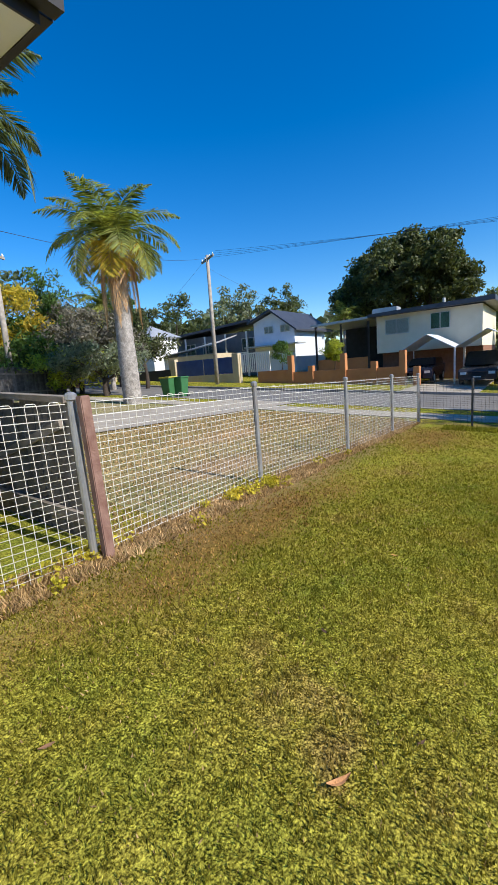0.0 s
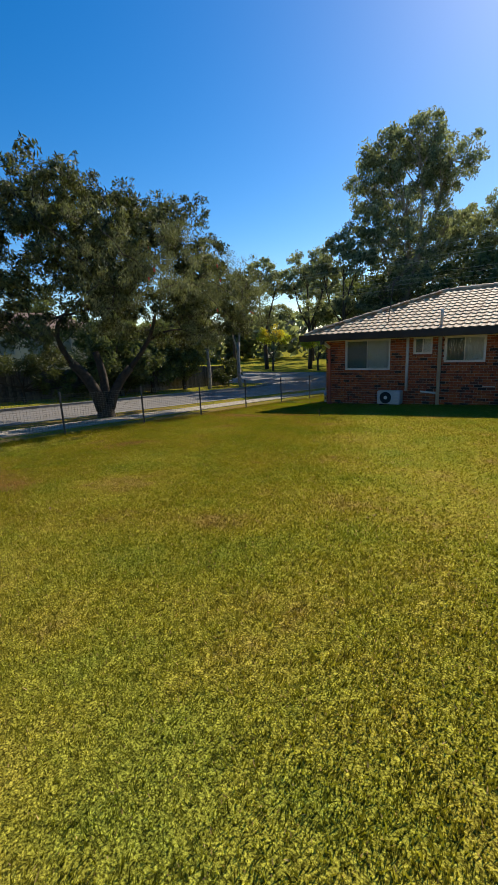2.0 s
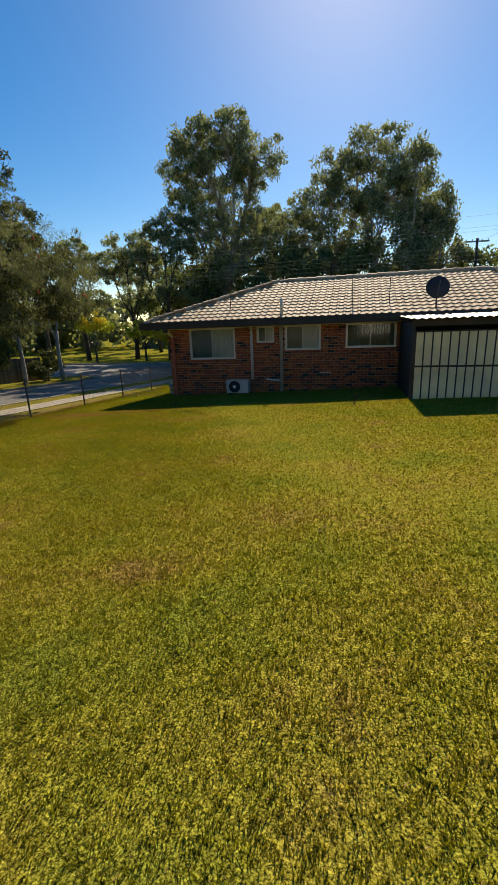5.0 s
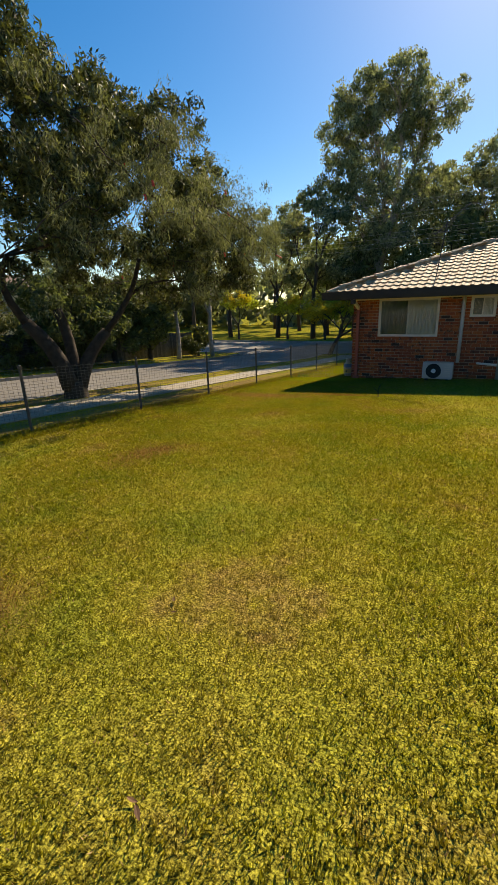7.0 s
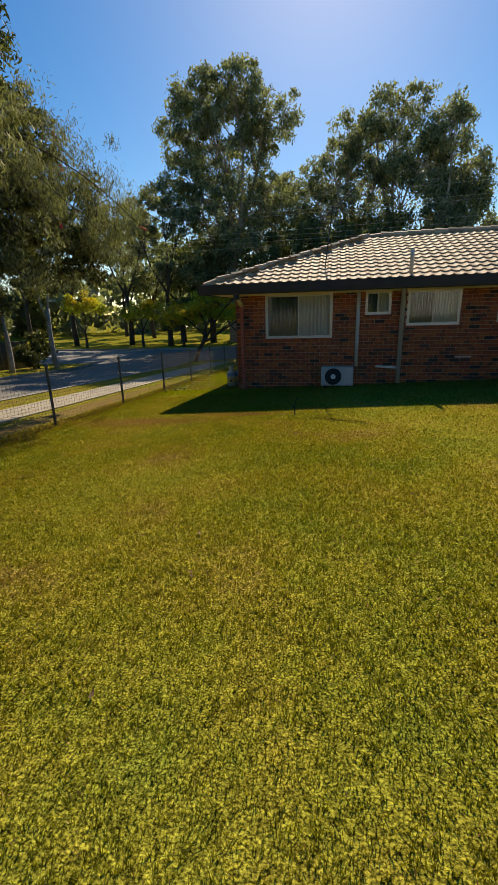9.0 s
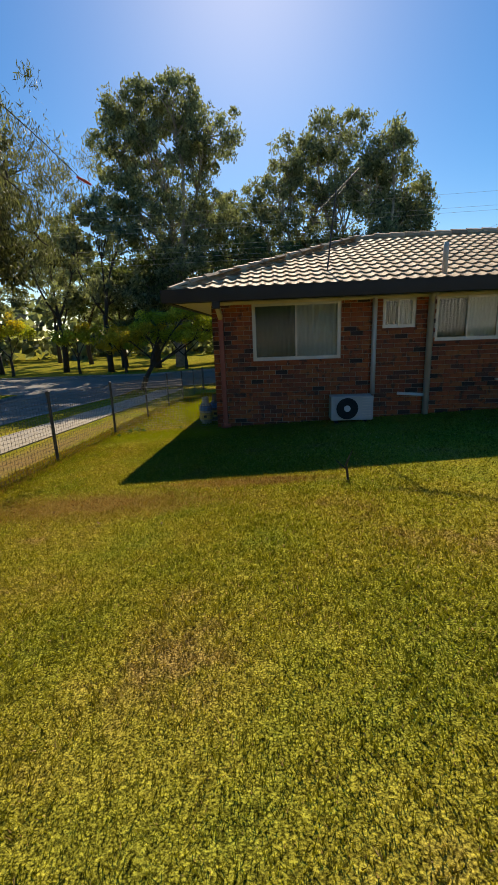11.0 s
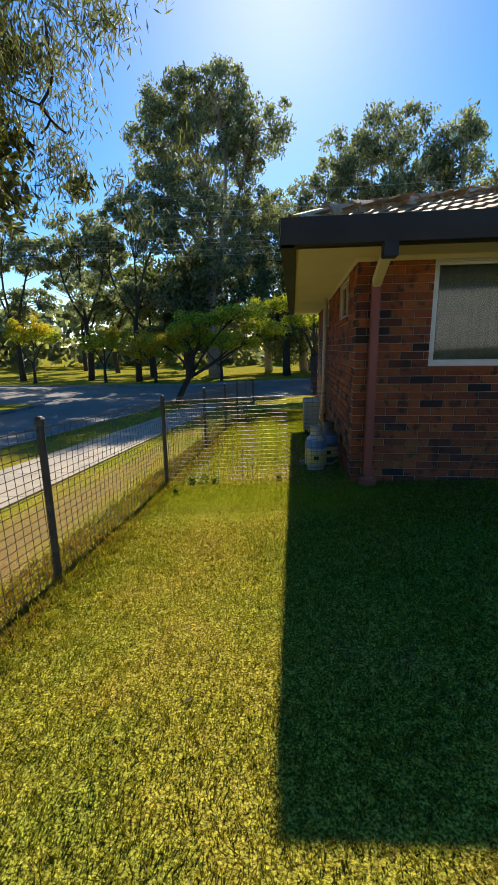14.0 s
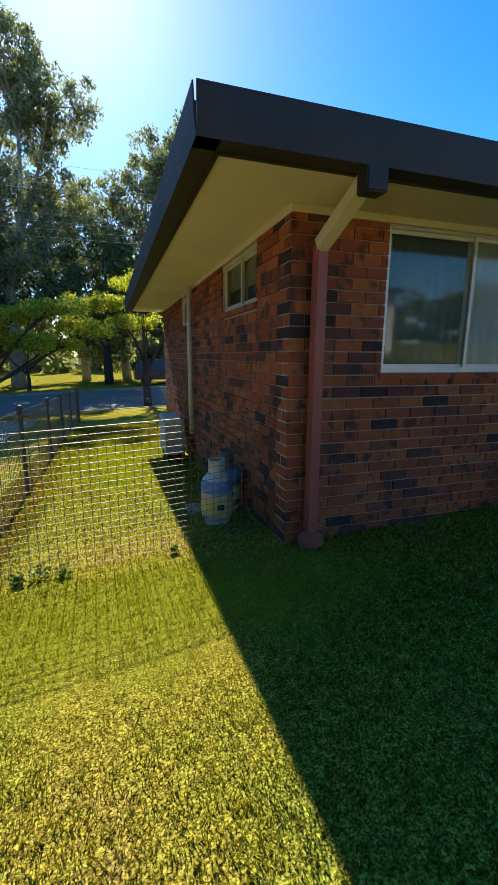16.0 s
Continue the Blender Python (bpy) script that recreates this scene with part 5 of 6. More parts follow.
# pale material paints the sun's glint on these cables
for z in (7.6, 7.0, 6.8, 6.05, 5.8, 5.55, 5.3):
    cable((16.6, 14, z + 0.1), (-24, 14.6, z), 0.12, "overhead power cable along the cross street, sunlit glint put into its pale colour", 0.005, M_GREYPIPE)
cable((16.7, 14, 5.6), (13.9, 1.4, 3.3), 0.5, "white service cable to the roof", 0.018, M_WHITE)
cable((16.7, 14, 5.7), (36, 16, 5.6), 0.5, "pale overhead service cable", 0.02, M_WHITE)
cable((16.7, 14, 8.9), (17, 30, 8.7), 0.6, "thin overhead power cable")


# ---- bins ----
def wheelie_bin(x, y, label, lid):
    z = Gz(x, y)
    b = thing("wheelie_bin", (x, y, z), label, "bin")
    s = Shape().add([(x + i * w, y + j * w * 1.1, zz) for zz, w in ((z + 0.03, 0.2), (z + 0.92, 0.28)) for i, j in ((-1, -1), (1, -1), (1, 1), (-1, 1))], [(3, 2, 1, 0), (4, 5, 6, 7), (0, 1, 5, 4), (1, 2, 6, 5), (2, 3, 7, 6), (3, 0, 4, 7)])
    part("bin_body", s, M_BIN, b, "dark green plastic body", bevel=0.02)
    part("lid", Shape().box(x - 0.3, y - 0.34, z + 0.925, x + 0.3, y + 0.34, z + 0.99), lid, b, bevel=0.02)
    part("handle", Shape().tube([(x - 0.32, y - 0.25, z + 0.93), (x - 0.36, y - 0.25, z + 0.95), (x - 0.36, y + 0.25, z + 0.95), (x - 0.32, y + 0.25, z + 0.93)], 0.015, 6), M_BIN, b)
    for sg in (-1, 1):
        part("wheel", Shape().tube([(x - 0.2, y + sg * 0.2, z + 0.1), (x - 0.2, y + sg * 0.26, z + 0.1)], 0.1, 14), M_DARK, b)


M_BIN = surf("green_plastic", (0.04, 0.14, 0.05), (0.05, 0.17, 0.06), 4, 0.5, bump=0.05)
M_LIDY = surf("yellow_lid", (0.45, 0.42, 0.05), (0.5, 0.46, 0.06), 4, 0.5, bump=0.05)
wheelie_bin(*polar(135.1, 21), "green wheelie bin with a yellow-green lid on the verge", M_LIDY)
wheelie_bin(*polar(133.5, 21), "green wheelie bin with a green lid on the verge", M_BIN)

# ---- street side: fences and houses ----
pf = paling_fence(6.3, -18.2, 6.2, -34, 1.12, "weathered dark grey paling fence with a top rail and a brace", True, seed=2, rails=False)
for y0, z0, y1, z1, w, hh in ((-18.15, 1.15, -34, 1.15, 0.09, 0.045), (-18.15, 0.2, -34, 0.2, 0.04, 0.09), (-18.3, 0.95, -20.4, 0.25, 0.03, 0.07)):
    part("rail", Shape().beam((6.34, y0, Gz(6.34, y0) + z0), (6.26, y1, Gz(6.26, y1) + z1), w, hh), M_PALINGS, pf, "grey timber rail")
paling_fence(-17, -16.2, -17, 14, 1.7, "tall brown paling fence along the far side of the street", True, M_PALING, seed=3)
paling_fence(-5, -36, 6, -33, 1.5, "distant low dark paling fence", True, seed=4)

M_ORANGE = surf("orange_render", (0.45, 0.19, 0.07), (0.52, 0.23, 0.09), 2, 0.85, bump=0.3, stain=(0.36, 0.16, 0.08), samount=0.5)
M_BEIGE = surf("beige_render", (0.5, 0.4, 0.25), (0.56, 0.46, 0.3), 2, 0.85, bump=0.3)
M_BLUEP = surf("blue_sheet_fence", (0.03, 0.06, 0.2), (0.04, 0.08, 0.25), 2, 0.5, bump=0.1)
M_CREAMW = surf("cream_board", (0.76, 0.67, 0.48), (0.82, 0.73, 0.54), 2, 0.7, bump=0.1)
M_BLUEW = surf("pale_blue_board", (0.62, 0.68, 0.76), (0.7, 0.75, 0.82), 2, 0.7, bump=0.1)
M_ROOFD = surf("dark_sheet_roof", (0.05, 0.055, 0.07), (0.08, 0.085, 0.1), 2, 0.5, 0.3, bump=0.1)
M_ROOFL = surf("pale_sheet_roof", (0.45, 0.45, 0.45), (0.55, 0.55, 0.55), 2, 0.4, 0.4, bump=0.1)
M_TARP = surf("white_canopy_cloth", (0.7, 0.7, 0.7), (0.78, 0.78, 0.78), 2, 0.7, bump=0.2, trans=0.2)
M_GREENG = glass("green_tinted_glass", (0.2, 0.4, 0.35))
wall = thing("garden_wall", (-17, -26, Gz(-17, -26)), "orange rendered garden wall with stepped pillars", "wall")
for y0, y1, zt in ((-28.9, -25.3, 1.75), (-25.3, -21.9, 1.7)):
    part("wall_bay", Shape().box(-17.1, y0, 0.1, -16.9, y1, zt), M_ORANGE, wall)
for y, zt in ((-28.97, 2.85), (-27.5, 2.1), (-25.3, 2.7), (-23.4, 2.1), (-21.75, 2.6), (-21.0, 1.65)):
    part("pillar", Shape().box(-17.2, y - 0.17, 0.1, -16.8, y + 0.17, zt), M_ORANGE, wall, bevel=0.02)
part("wall_bay", Shape().box(-17.05, -31.6, 0.3, -16.92, -29.2, 1.95), M_ORANGE, wall)
bw = thing("boundary_wall", (-17, -36, Gz(-17, -36)), "low beige rendered wall with wide blue sheet panels", "wall")
WY = [-52.0, -47.6, -46.8, -39.9, -39.4, -33.6, -33.2]
part("wall_bay", Shape().box(-17.1, -52, 0.5, -16.9, -47.75, 1.9), M_BEIGE, bw)
part("panel", Shape().box(-17.03, -52, 1.91, -16.98, -47.75, 3.1), M_BLUEP, bw, "blue sheet panel")
for y in (-47.4, -39.6, -33.4):
    part("pillar", Shape().box(-17.22, y - 0.28, 0.5, -16.8, y + 0.28, 3.35), M_BEIGE, bw, bevel=0.02)
part("wall_bay", Shape().box(-17.1, -39.3, 0.5, -16.9, -33.7, 1.95), M_BEIGE, bw)
for a, b2 in ((-39.3, -36.6), (-36.5, -33.7)):
    part("panel", Shape().box(-17.03, a, 1.96, -16.98, b2, 3.15), M_BLUEP, bw, "blue sheet panel")
part("gate", Shape().box(-17.3, -47.0, 0.6, -17.24, -39.95, 2.6), M_FASCIA, bw, "dark sliding gate")
lat = thing("lattice_screen", (-17, -31.9, 1), "white lattice screen above the low wall", "screen")
part("frame", Shape().box(-17.06, -33.0, 1.96, -17.0, -32.9, 3.3).box(-17.06, -30.7, 1.96, -17.0, -30.6, 3.3).box(-17.06, -32.9, 3.2, -17.0, -30.7, 3.3), M_WHITE, lat)
for k in range(14):
    part("slat", Shape().box(-17.04, -32.9 + k * 0.16, 1.96, -17.02, -32.82 + k * 0.16, 3.2), M_WHITE, lat)


def hut_window(p, x, y0, y1, z0, z1, g, curtained=True):
    w = new("window")
    w.parent, PLACE[w] = p, PLACE[p]
    for q in ((y0, z0, y1, z0 + 0.05), (y0, z1 - 0.05, y1, z1), (y0, z0 + 0.05, y0 + 0.05, z1 - 0.05), (y1 - 0.05, z0 + 0.05, y1, z1 - 0.05), ((y0 + y1) / 2 - 0.025, z0 + 0.05, (y0 + y1) / 2 + 0.025, z1 - 0.05)):
        part("window_frame", Shape().box(x - 0.02, q[0], q[1], x + 0.04, q[2], q[3]), M_ALU, w)
    part("pane", Shape().box(x + 0.003, y0 + 0.05, z0 + 0.05, x + 0.012, y1 - 0.05, z1 - 0.05), g, w, "reflecting glass pane")
    part("blind", Shape().box(x - 0.012, y0 + 0.04, z0 + 0.04, x - 0.002, y1 - 0.04, z1 - 0.04), M_CURTAIN if curtained else M_CURTAIND, w)


# pale blue board darkened: the roof overhang's shade is in the colour
M_SHADEDBOARD = surf("board_with_painted_shade", (0.16, 0.18, 0.22), (0.22, 0.24, 0.28), 2, 0.8, bump=0.1)
# white two-storey house
wh = thing("white_house", (-26, -21, 0.5), "two-storey cream house with a shallow dark-edged roof and lower carport", "house")
part("upper_wall", Shape().box(-31, -24.8, 2.55, -22, -18.3, 5.05), M_CREAMW, wh, "cream weatherboard upper wall")
M_BRICKL = surf("brown_brick_wall", (0.2, 0.09, 0.05), (0.28, 0.13, 0.08), 5, 0.9, bump=0.3)
part("lower_wall", Shape().box(-31, -24.6, 0.2, -22.6, -18.3, 2.54), M_BRICKL, wh, "shaded red-brown lower wall")
part("roof", Shape().add([(-32, -25.2, 5.2), (-32, -17.6, 5.2), (-21.3, -17.6, 5.12), (-21.3, -25.2, 5.0), (-32, -25.2, 5.35), (-32, -17.6, 5.5), (-21.3, -17.6, 5.42), (-21.3, -25.2, 5.2)], [(3, 2, 1, 0), (4, 5, 6, 7), (0, 1, 5, 4), (1, 2, 6, 5), (2, 3, 7, 6), (3, 0, 4, 7)]), M_ROOFD, wh, "shallow sheet roof with a dark edge")
part("veranda_roof", Shape().add([(-31, -29.6, 4.85), (-31, -25.25, 4.95), (-21.5, -25.25, 4.95), (-21.5, -29.6, 4.85), (-31, -29.6, 5.0), (-31, -25.25, 5.12), (-21.5, -25.25, 5.12), (-21.5, -29.6, 5.0)], [(3, 2, 1, 0), (4, 5, 6, 7), (0, 1, 5, 4), (1, 2, 6, 5), (2, 3, 7, 6), (3, 0, 4, 7)]), M_ROOFL, wh, "pale sheet roof over the open veranda")
# veranda shade is painted: back wall in near black
part("veranda_back", Shape().box(-31, -29.4, 0.4, -28, -25.0, 4.84), M_DARK, wh, "veranda wall with deep shade put into its colour")
for y in (-29.3, -27.3, -25.3):
    part("post", Shape().box(-21.8, y - 0.06, 0.5, -21.68, y + 0.06, 4.84), M_FASCIA, wh)
part("veranda_wall", Shape().box(-22, -29.4, 0.4, -21.9, -25.4, 2.4), M_ORANGE, wh)
part("chimney", Shape().tube([(-25, -21, 5.3), (-25, -21, 6.0)], 0.1, 10), M_GREYPIPE, wh)
part("roof_hot_water_unit", Shape().box(-24.5, -25.6, 5.3, -23.5, -23.8, 5.75), M_ROOFL, wh, "long tank on the roof", bevel=0.05)
hut_window(wh, -21.96, -24.2, -22.6, 3.75, 4.75, M_GLASS)
hut_window(wh, -21.96, -21.3, -20.1, 3.8, 4.85, M_GREENG)
# blue-white house
bh = thing("pale_blue_house", (-27, -34, 1), "two-storey pale blue house with a dark gabled roof", "house")
part("wall", Shape().add([(x, y, z) for x in (-30, -24) for y, z in ((-34.6, 1), (-30.6, 1), (-30.6, 5.1), (-32.6, 6.7), (-34.6, 6.0))], [(4, 3, 2, 1, 0), (5, 6, 7, 8, 9), (0, 1, 6, 5), (1, 2, 7, 6), (2, 3, 8, 7), (3, 4, 9, 8), (4, 0, 5, 9)]), M_BLUEW, bh, "pale blue boarded gable wall")
part("roof", Shape().add([(-31, -34.9, 6.1), (-23.4, -34.9, 6.1), (-23.4, -32.6, 6.95), (-31, -32.6, 6.95), (-31, -30.1, 5.1), (-23.4, -30.1, 5.1), (-31, -34.9, 5.95), (-23.4, -34.9, 5.95), (-23.4, -32.6, 6.8), (-31, -32.6, 6.8), (-31, -30.1, 4.95), (-23.4, -30.1, 4.95)], [(0, 1, 2, 3), (3, 2, 5, 4), (9, 8, 7, 6), (10, 11, 8, 9), (0, 6, 7, 1), (4, 5, 11, 10), (1, 7, 8, 2), (2, 8, 11, 5), (0, 3, 9, 6), (3, 4, 10, 9)]), M_ROOFD, bh, "dark sheet roof")
part("long_roof", Shape().add([(-31, -47, 5.9), (-24, -47, 5.7), (-24, -34.9, 6.5), (-31, -34.9, 7.0), (-31, -47, 5.7), (-24, -47, 5.5), (-24, -34.9, 6.3), (-31, -34.9, 6.8)], [(0, 1, 2, 3), (7, 6, 5, 4), (0, 4, 5, 1), (1, 5, 6, 2), (2, 6, 7, 3), (3, 7, 4, 0)]), M_ROOFD, bh, "long dark roof")
part("shaded_wall", Shape().box(-31, -46, 1, -25.5, -34.62, 5.6), M_SHADEDBOARD, bh, "wall under the long roof with overhang shade put into its colour")
for y in (-45.5, -43.0, -40.5, -38.0, -35.6):
    part("post", Shape().box(-24.3, y - 0.06, 1, -24.18, y + 0.06, 5.5), M_WHITE, bh)
part("veranda_rail", Shape().box(-24.28, -45.5, 3.6, -24.2, -35.6, 3.7), M_WHITE, bh)
for y in (-44.2, -41.8, -37.0):
    hut_window(bh, -25.46, y, y + 1.4, 3.9, 5.0, M_GLASS, False)
part("carport_gable", Shape().box(-23.9, -42.8, 1.0, -21.0, -36.7, 3.7), M_BEIGE, bh, "beige carport wall in shade")
part("front_roof", Shape().add([(-24, -43, 4.2), (-20.5, -43, 3.9), (-20.5, -36.5, 4.5), (-24, -36.5, 5.3), (-24, -43, 4.1), (-20.5, -43, 3.8), (-20.5, -36.5, 4.4), (-24, -36.5, 5.2)], [(0, 1, 2, 3), (7, 6, 5, 4), (0, 4, 5, 1), (1, 5, 6, 2), (2, 6, 7, 3), (3, 7, 4, 0)]), M_ROOFL, bh, "pale carport roof")
for y in (-33.5, -31.9):
    hut_window(bh, -23.96, y, y + 0.9, 5.0, 5.6, M_GLASS)
part("awning", Shape().box(-24, -34.8, 3.9, -22.6, -29.6, 4.0), M_ROOFL, bh, "pale sheet awning")
bh.location.y -= 1.7
# third house over the street, far left and behind the bottlebrush
h3 = thing("cream_house", (-25, 0, 0), "cream house with a brown hip roof half hidden by trees", "house")
part("wall", Shape().box(-31, -2.6, 0, -24, 7, 3.9), M_CREAMW, h3)
part("roof", Shape().add([(-31.6, -3.3, 3.9), (-23.3, -3.3, 3.9), (-23.3, 7.6, 3.9), (-31.6, 7.6, 3.9), (-27.5, 0.7, 5.4), (-27.5, 3.6, 5.4)], [(0, 1, 4), (1, 2, 5, 4), (2, 3, 5), (3, 0, 4, 5), (3, 2, 1, 0)]), surf("brown_tile_roof", (0.16, 0.1, 0.07), (0.22, 0.14, 0.1), 5, 0.8, bump=0.3), h3, "brown tiled hip roof")
for y in (-1.8, 0.4, 2.6):
    hut_window(h3, -23.96, y, y + 1.2, 2.2, 3.3, M_GLASS)
h4 = thing("blue_trim_house", (-26, -7, 0), "pale house with a grey roof behind hedges", "house")
part("wall", Shape().box(-30, -9.5, 0, -25, -4, 3.3), M_BLUEW, h4)
part("roof", Shape().add([(-30.5, -10, 3.3), (-24.5, -10, 3.3), (-24.5, -3.6, 3.3), (-30.5, -3.6, 3.3), (-27.5, -8, 4.4), (-27.5, -5.5, 4.4)], [(0, 1, 4), (1, 2, 5, 4), (2, 3, 5), (3, 0, 4, 5), (3, 2, 1, 0)]), M_ROOFL, h4, "grey sheet hip roof")
hut_window(h4, -24.96, -7, -5.6, 1.9, 2.9, M_GLASS)
h5 = thing("white_cottage", (-16, -50, 1.5), "small white gabled house behind garden shrubs", "house")
cx, cy = polar(136.5, 42)
part("wall", Shape().box(cx - 1.6, cy - 1.6, 1.5, cx + 1.6, cy + 1.6, 5.6), M_WHITE, h5)
part("roof", Shape().add([(cx - 2, cy - 2, 5.6), (cx + 2, cy - 2, 5.6), (cx + 2, cy + 2, 5.6), (cx - 2, cy + 2, 5.6), (cx, cy, 6.8)], [(0, 1, 4), (1, 2, 4), (2, 3, 4), (3, 0, 4), (3, 2, 1, 0)]), M_ROOFL, h5)
h6 = thing("cream_cottage", (0, -50, 2), "pale raised house seen through trees", "house")
cx, cy = polar(147.6, 36)
part("wall", Shape().box(cx - 0.5, cy - 2, 3.8, cx + 1.0, cy + 2, 5.6), M_CREAMW, h6)
part("lower_wall", Shape().box(cx - 0.4, cy - 1.8, 1.2, cx + 0.9, cy + 1.8, 3.79), M_BRICKL, h6)
part("roof", Shape().box(cx - 0.8, cy - 2.4, 5.61, cx + 1.3, cy + 2.4, 5.8), M_ROOFD, h6)


# neighbouring house whose eave hangs in from above, and its ground-floor walls
nh = thing("neighbour_house", (9, -27, 1.8), "neighbouring house with a white soffit and dark gutter", "house")
ex, ey, ez = 6.12, -18.2, 4.8
part("soffit", Shape().box(ex, ey - 9, ez, ex + 9, ey, ez + 0.03), M_WHITE, nh, "white soffit sheet")
part("fascia", Shape().box(ex - 0.02, ey - 9, ez - 0.01, ex - 0.001, ey, ez + 0.2).box(ex - 0.02, ey, ez - 0.01, ex + 9, ey + 0.02, ez + 0.2), M_FASCIA, nh, "dark fascia")
part("gutter", gutter((ex - 0.14, ey + 0.021, ez + 0.08), (ex + 9, ey + 0.021, ez + 0.08), (0, 1, 0)), M_FASCIA, nh, "dark gutter")
part("gutter", gutter((ex - 0.021, ey - 9, ez + 0.08), (ex - 0.021, ey, ez + 0.08), (-1, 0, 0)), M_FASCIA, nh, "dark gutter")
part("wall", Shape().box(ex + 0.85, ey - 8, 0.9, ex + 9, ey - 0.8, ez - 0.001), M_WHITE, nh)
part("roof", Shape().add([(ex, ey - 9, ez + 0.2), (ex + 9, ey - 9, ez + 0.2), (ex + 9, ey, ez + 0.2), (ex, ey, ez + 0.2), (ex + 4.5, ey - 4.5, ez + 1.8)], [(0, 1, 4), (1, 2, 4), (2, 3, 4), (3, 0, 4), (3, 2, 1, 0)]), M_ROOFL, nh)


# ---- canopy frames and cars ----
def gazebo(x0, y0, x1, y1, zb, ze, zr, label):
    g = thing("canopy", ((x0 + x1) / 2, (y0 + y1) / 2, zb), label, "canopy")
    for x, y in ((x0, y0), (x1, y0), (x0, y1), (x1, y1)):
        part("leg", Shape().tube([(x, y, zb), (x, y, ze)], 0.03, 8), M_WHITE, g)
    ym = (y0 + y1) / 2
    part("cover", Shape().add([(x0, y0, ze), (x1, y0, ze), (x1, ym, zr), (x0, ym, zr), (x1, y1, ze), (x0, y1, ze), (x0, y0, ze - 0.04), (x1, y0, ze - 0.04), (x1, ym, zr - 0.04), (x0, ym, zr - 0.04), (x1, y1, ze - 0.04), (x0, y1, ze - 0.04)], [(0, 1, 2, 3), (3, 2, 4, 5), (9, 8, 7, 6), (11, 10, 8, 9), (0, 6, 7, 1), (4, 10, 11, 5), (1, 7, 8, 2), (2, 8, 10, 4), (3, 9, 6, 0), (5, 11, 9, 3)]), M_TARP, g, "white cloth cover")


gazebo(-21.4, -22.2, -18.0, -19.25, 0.5, 2.55, 3.4, "white peaked canopy over a dark parked car")
gazebo(-21.4, -19.18, -17.8, -16.1, 0.5, 2.55, 3.4, "second white peaked canopy over a parked car")


def car(x, y, h, w, L, label, paint):
    """A car facing +x: body, cabin, wheels, lamps."""
    z = Gz(x, y)
    c = thing("car", (x, y, z), label, "car")
    b = Shape()
    prof = [(-L / 2, 0.35), (L / 2, 0.35), (L / 2, 0.75), (L / 2 - 0.25, 0.92), (L * 0.16, 1.02), (-L / 2, 1.05)]
    n = len(prof)
    b.add([(x + u, y + sg * w / 2, z + v) for sg in (-1, 1) for u, v in prof], [tuple(range(n)), tuple(reversed(range(n, 2 * n)))] + [(i, n + i, n + (i + 1) % n, (i + 1) % n) for i in range(n)])
    part("body", b, paint, c, bevel=0.05)
    cab = [(-L / 2 + 0.1, 1.03), (L * 0.18, 1.03), (L * 0.02, h), (-L / 2 + 0.35, h)]
    part("cabin", Shape().add([(x + u, y + sg * (w / 2 - 0.08 - 0.1 * (v > 1.1)), z + v) for sg in (-1, 1) for u, v in cab], [(0, 1, 2, 3), (7, 6, 5, 4), (0, 4, 5, 1), (1, 5, 6, 2), (2, 6, 7, 3), (3, 7, 4, 0)]), paint, c, bevel=0.05)
    part("windscreen", Shape().add([(x + L * 0.182, y - w / 2 + 0.16, z + 1.06), (x + L * 0.182, y + w / 2 - 0.16, z + 1.06), (x + L * 0.035, y + w / 2 - 0.26, z + h - 0.06), (x + L * 0.035, y - w / 2 + 0.26, z + h - 0.06), (x + L * 0.19, y - w / 2 + 0.16, z + 1.06), (x + L * 0.19, y + w / 2 - 0.16, z + 1.06), (x + L * 0.043, y + w / 2 - 0.26, z + h - 0.06), (x + L * 0.043, y - w / 2 + 0.26, z + h - 0.06)], [(3, 2, 1, 0), (4, 5, 6, 7), (0, 1, 5, 4), (1, 2, 6, 5), (2, 3, 7, 6), (3, 0, 4, 7)]), M_CARG, c, "dark windscreen")
    for u in (-L * 0.32, L * 0.32):
        for sg in (-1, 1):
            yy = y + sg * (w / 2 - 0.1)
            wl = new("wheel")
            wl.parent, PLACE[wl] = c, PLACE[c]
            part("tyre", Shape().tube([(x + u, yy - 0.1, z + 0.33), (x + u, yy + 0.1, z + 0.33)], 0.33, 18), M_DARK, wl)
            part("rim", Shape().tube([(x + u, yy - 0.11, z + 0.33), (x + u, yy + 0.11, z + 0.33)], 0.2, 14), M_GREYPIPE, wl)
    for sg in (-1, 1):
        part("headlight", Shape().box(x + L / 2 - 0.02, y + sg * w * 0.36 - 0.15, z + 0.62, x + L / 2 + 0.02, y + sg * w * 0.36 + 0.15, z + 0.76), M_WHITE, c, "pale headlight")
    part("grille", Shape().box(x + L / 2 - 0.01, y - w * 0.2, z + 0.5, x + L / 2 + 0.012, y + w * 0.2, z + 0.7), M_DARK, c)
    part("number_plate", Shape().box(x + L / 2 + 0.013, y - 0.18, z + 0.42, x + L / 2 + 0.022, y + 0.18, z + 0.52), M_WHITE, c)
    part("bumper", Shape().box(x + L / 2 - 0.03, y - w / 2 + 0.05, z + 0.34, x + L / 2 + 0.04, y + w / 2 - 0.05, z + 0.48), paint, c, bevel=0.02)


M_CARG = surf("car_glass", (0.02, 0.025, 0.03), (0.03, 0.035, 0.04), 3, 0.08, bump=0)
M_CARB = surf("dark_blue_car_paint", (0.015, 0.02, 0.045), (0.02, 0.025, 0.05), 3, 0.2, 0.3, bump=0)
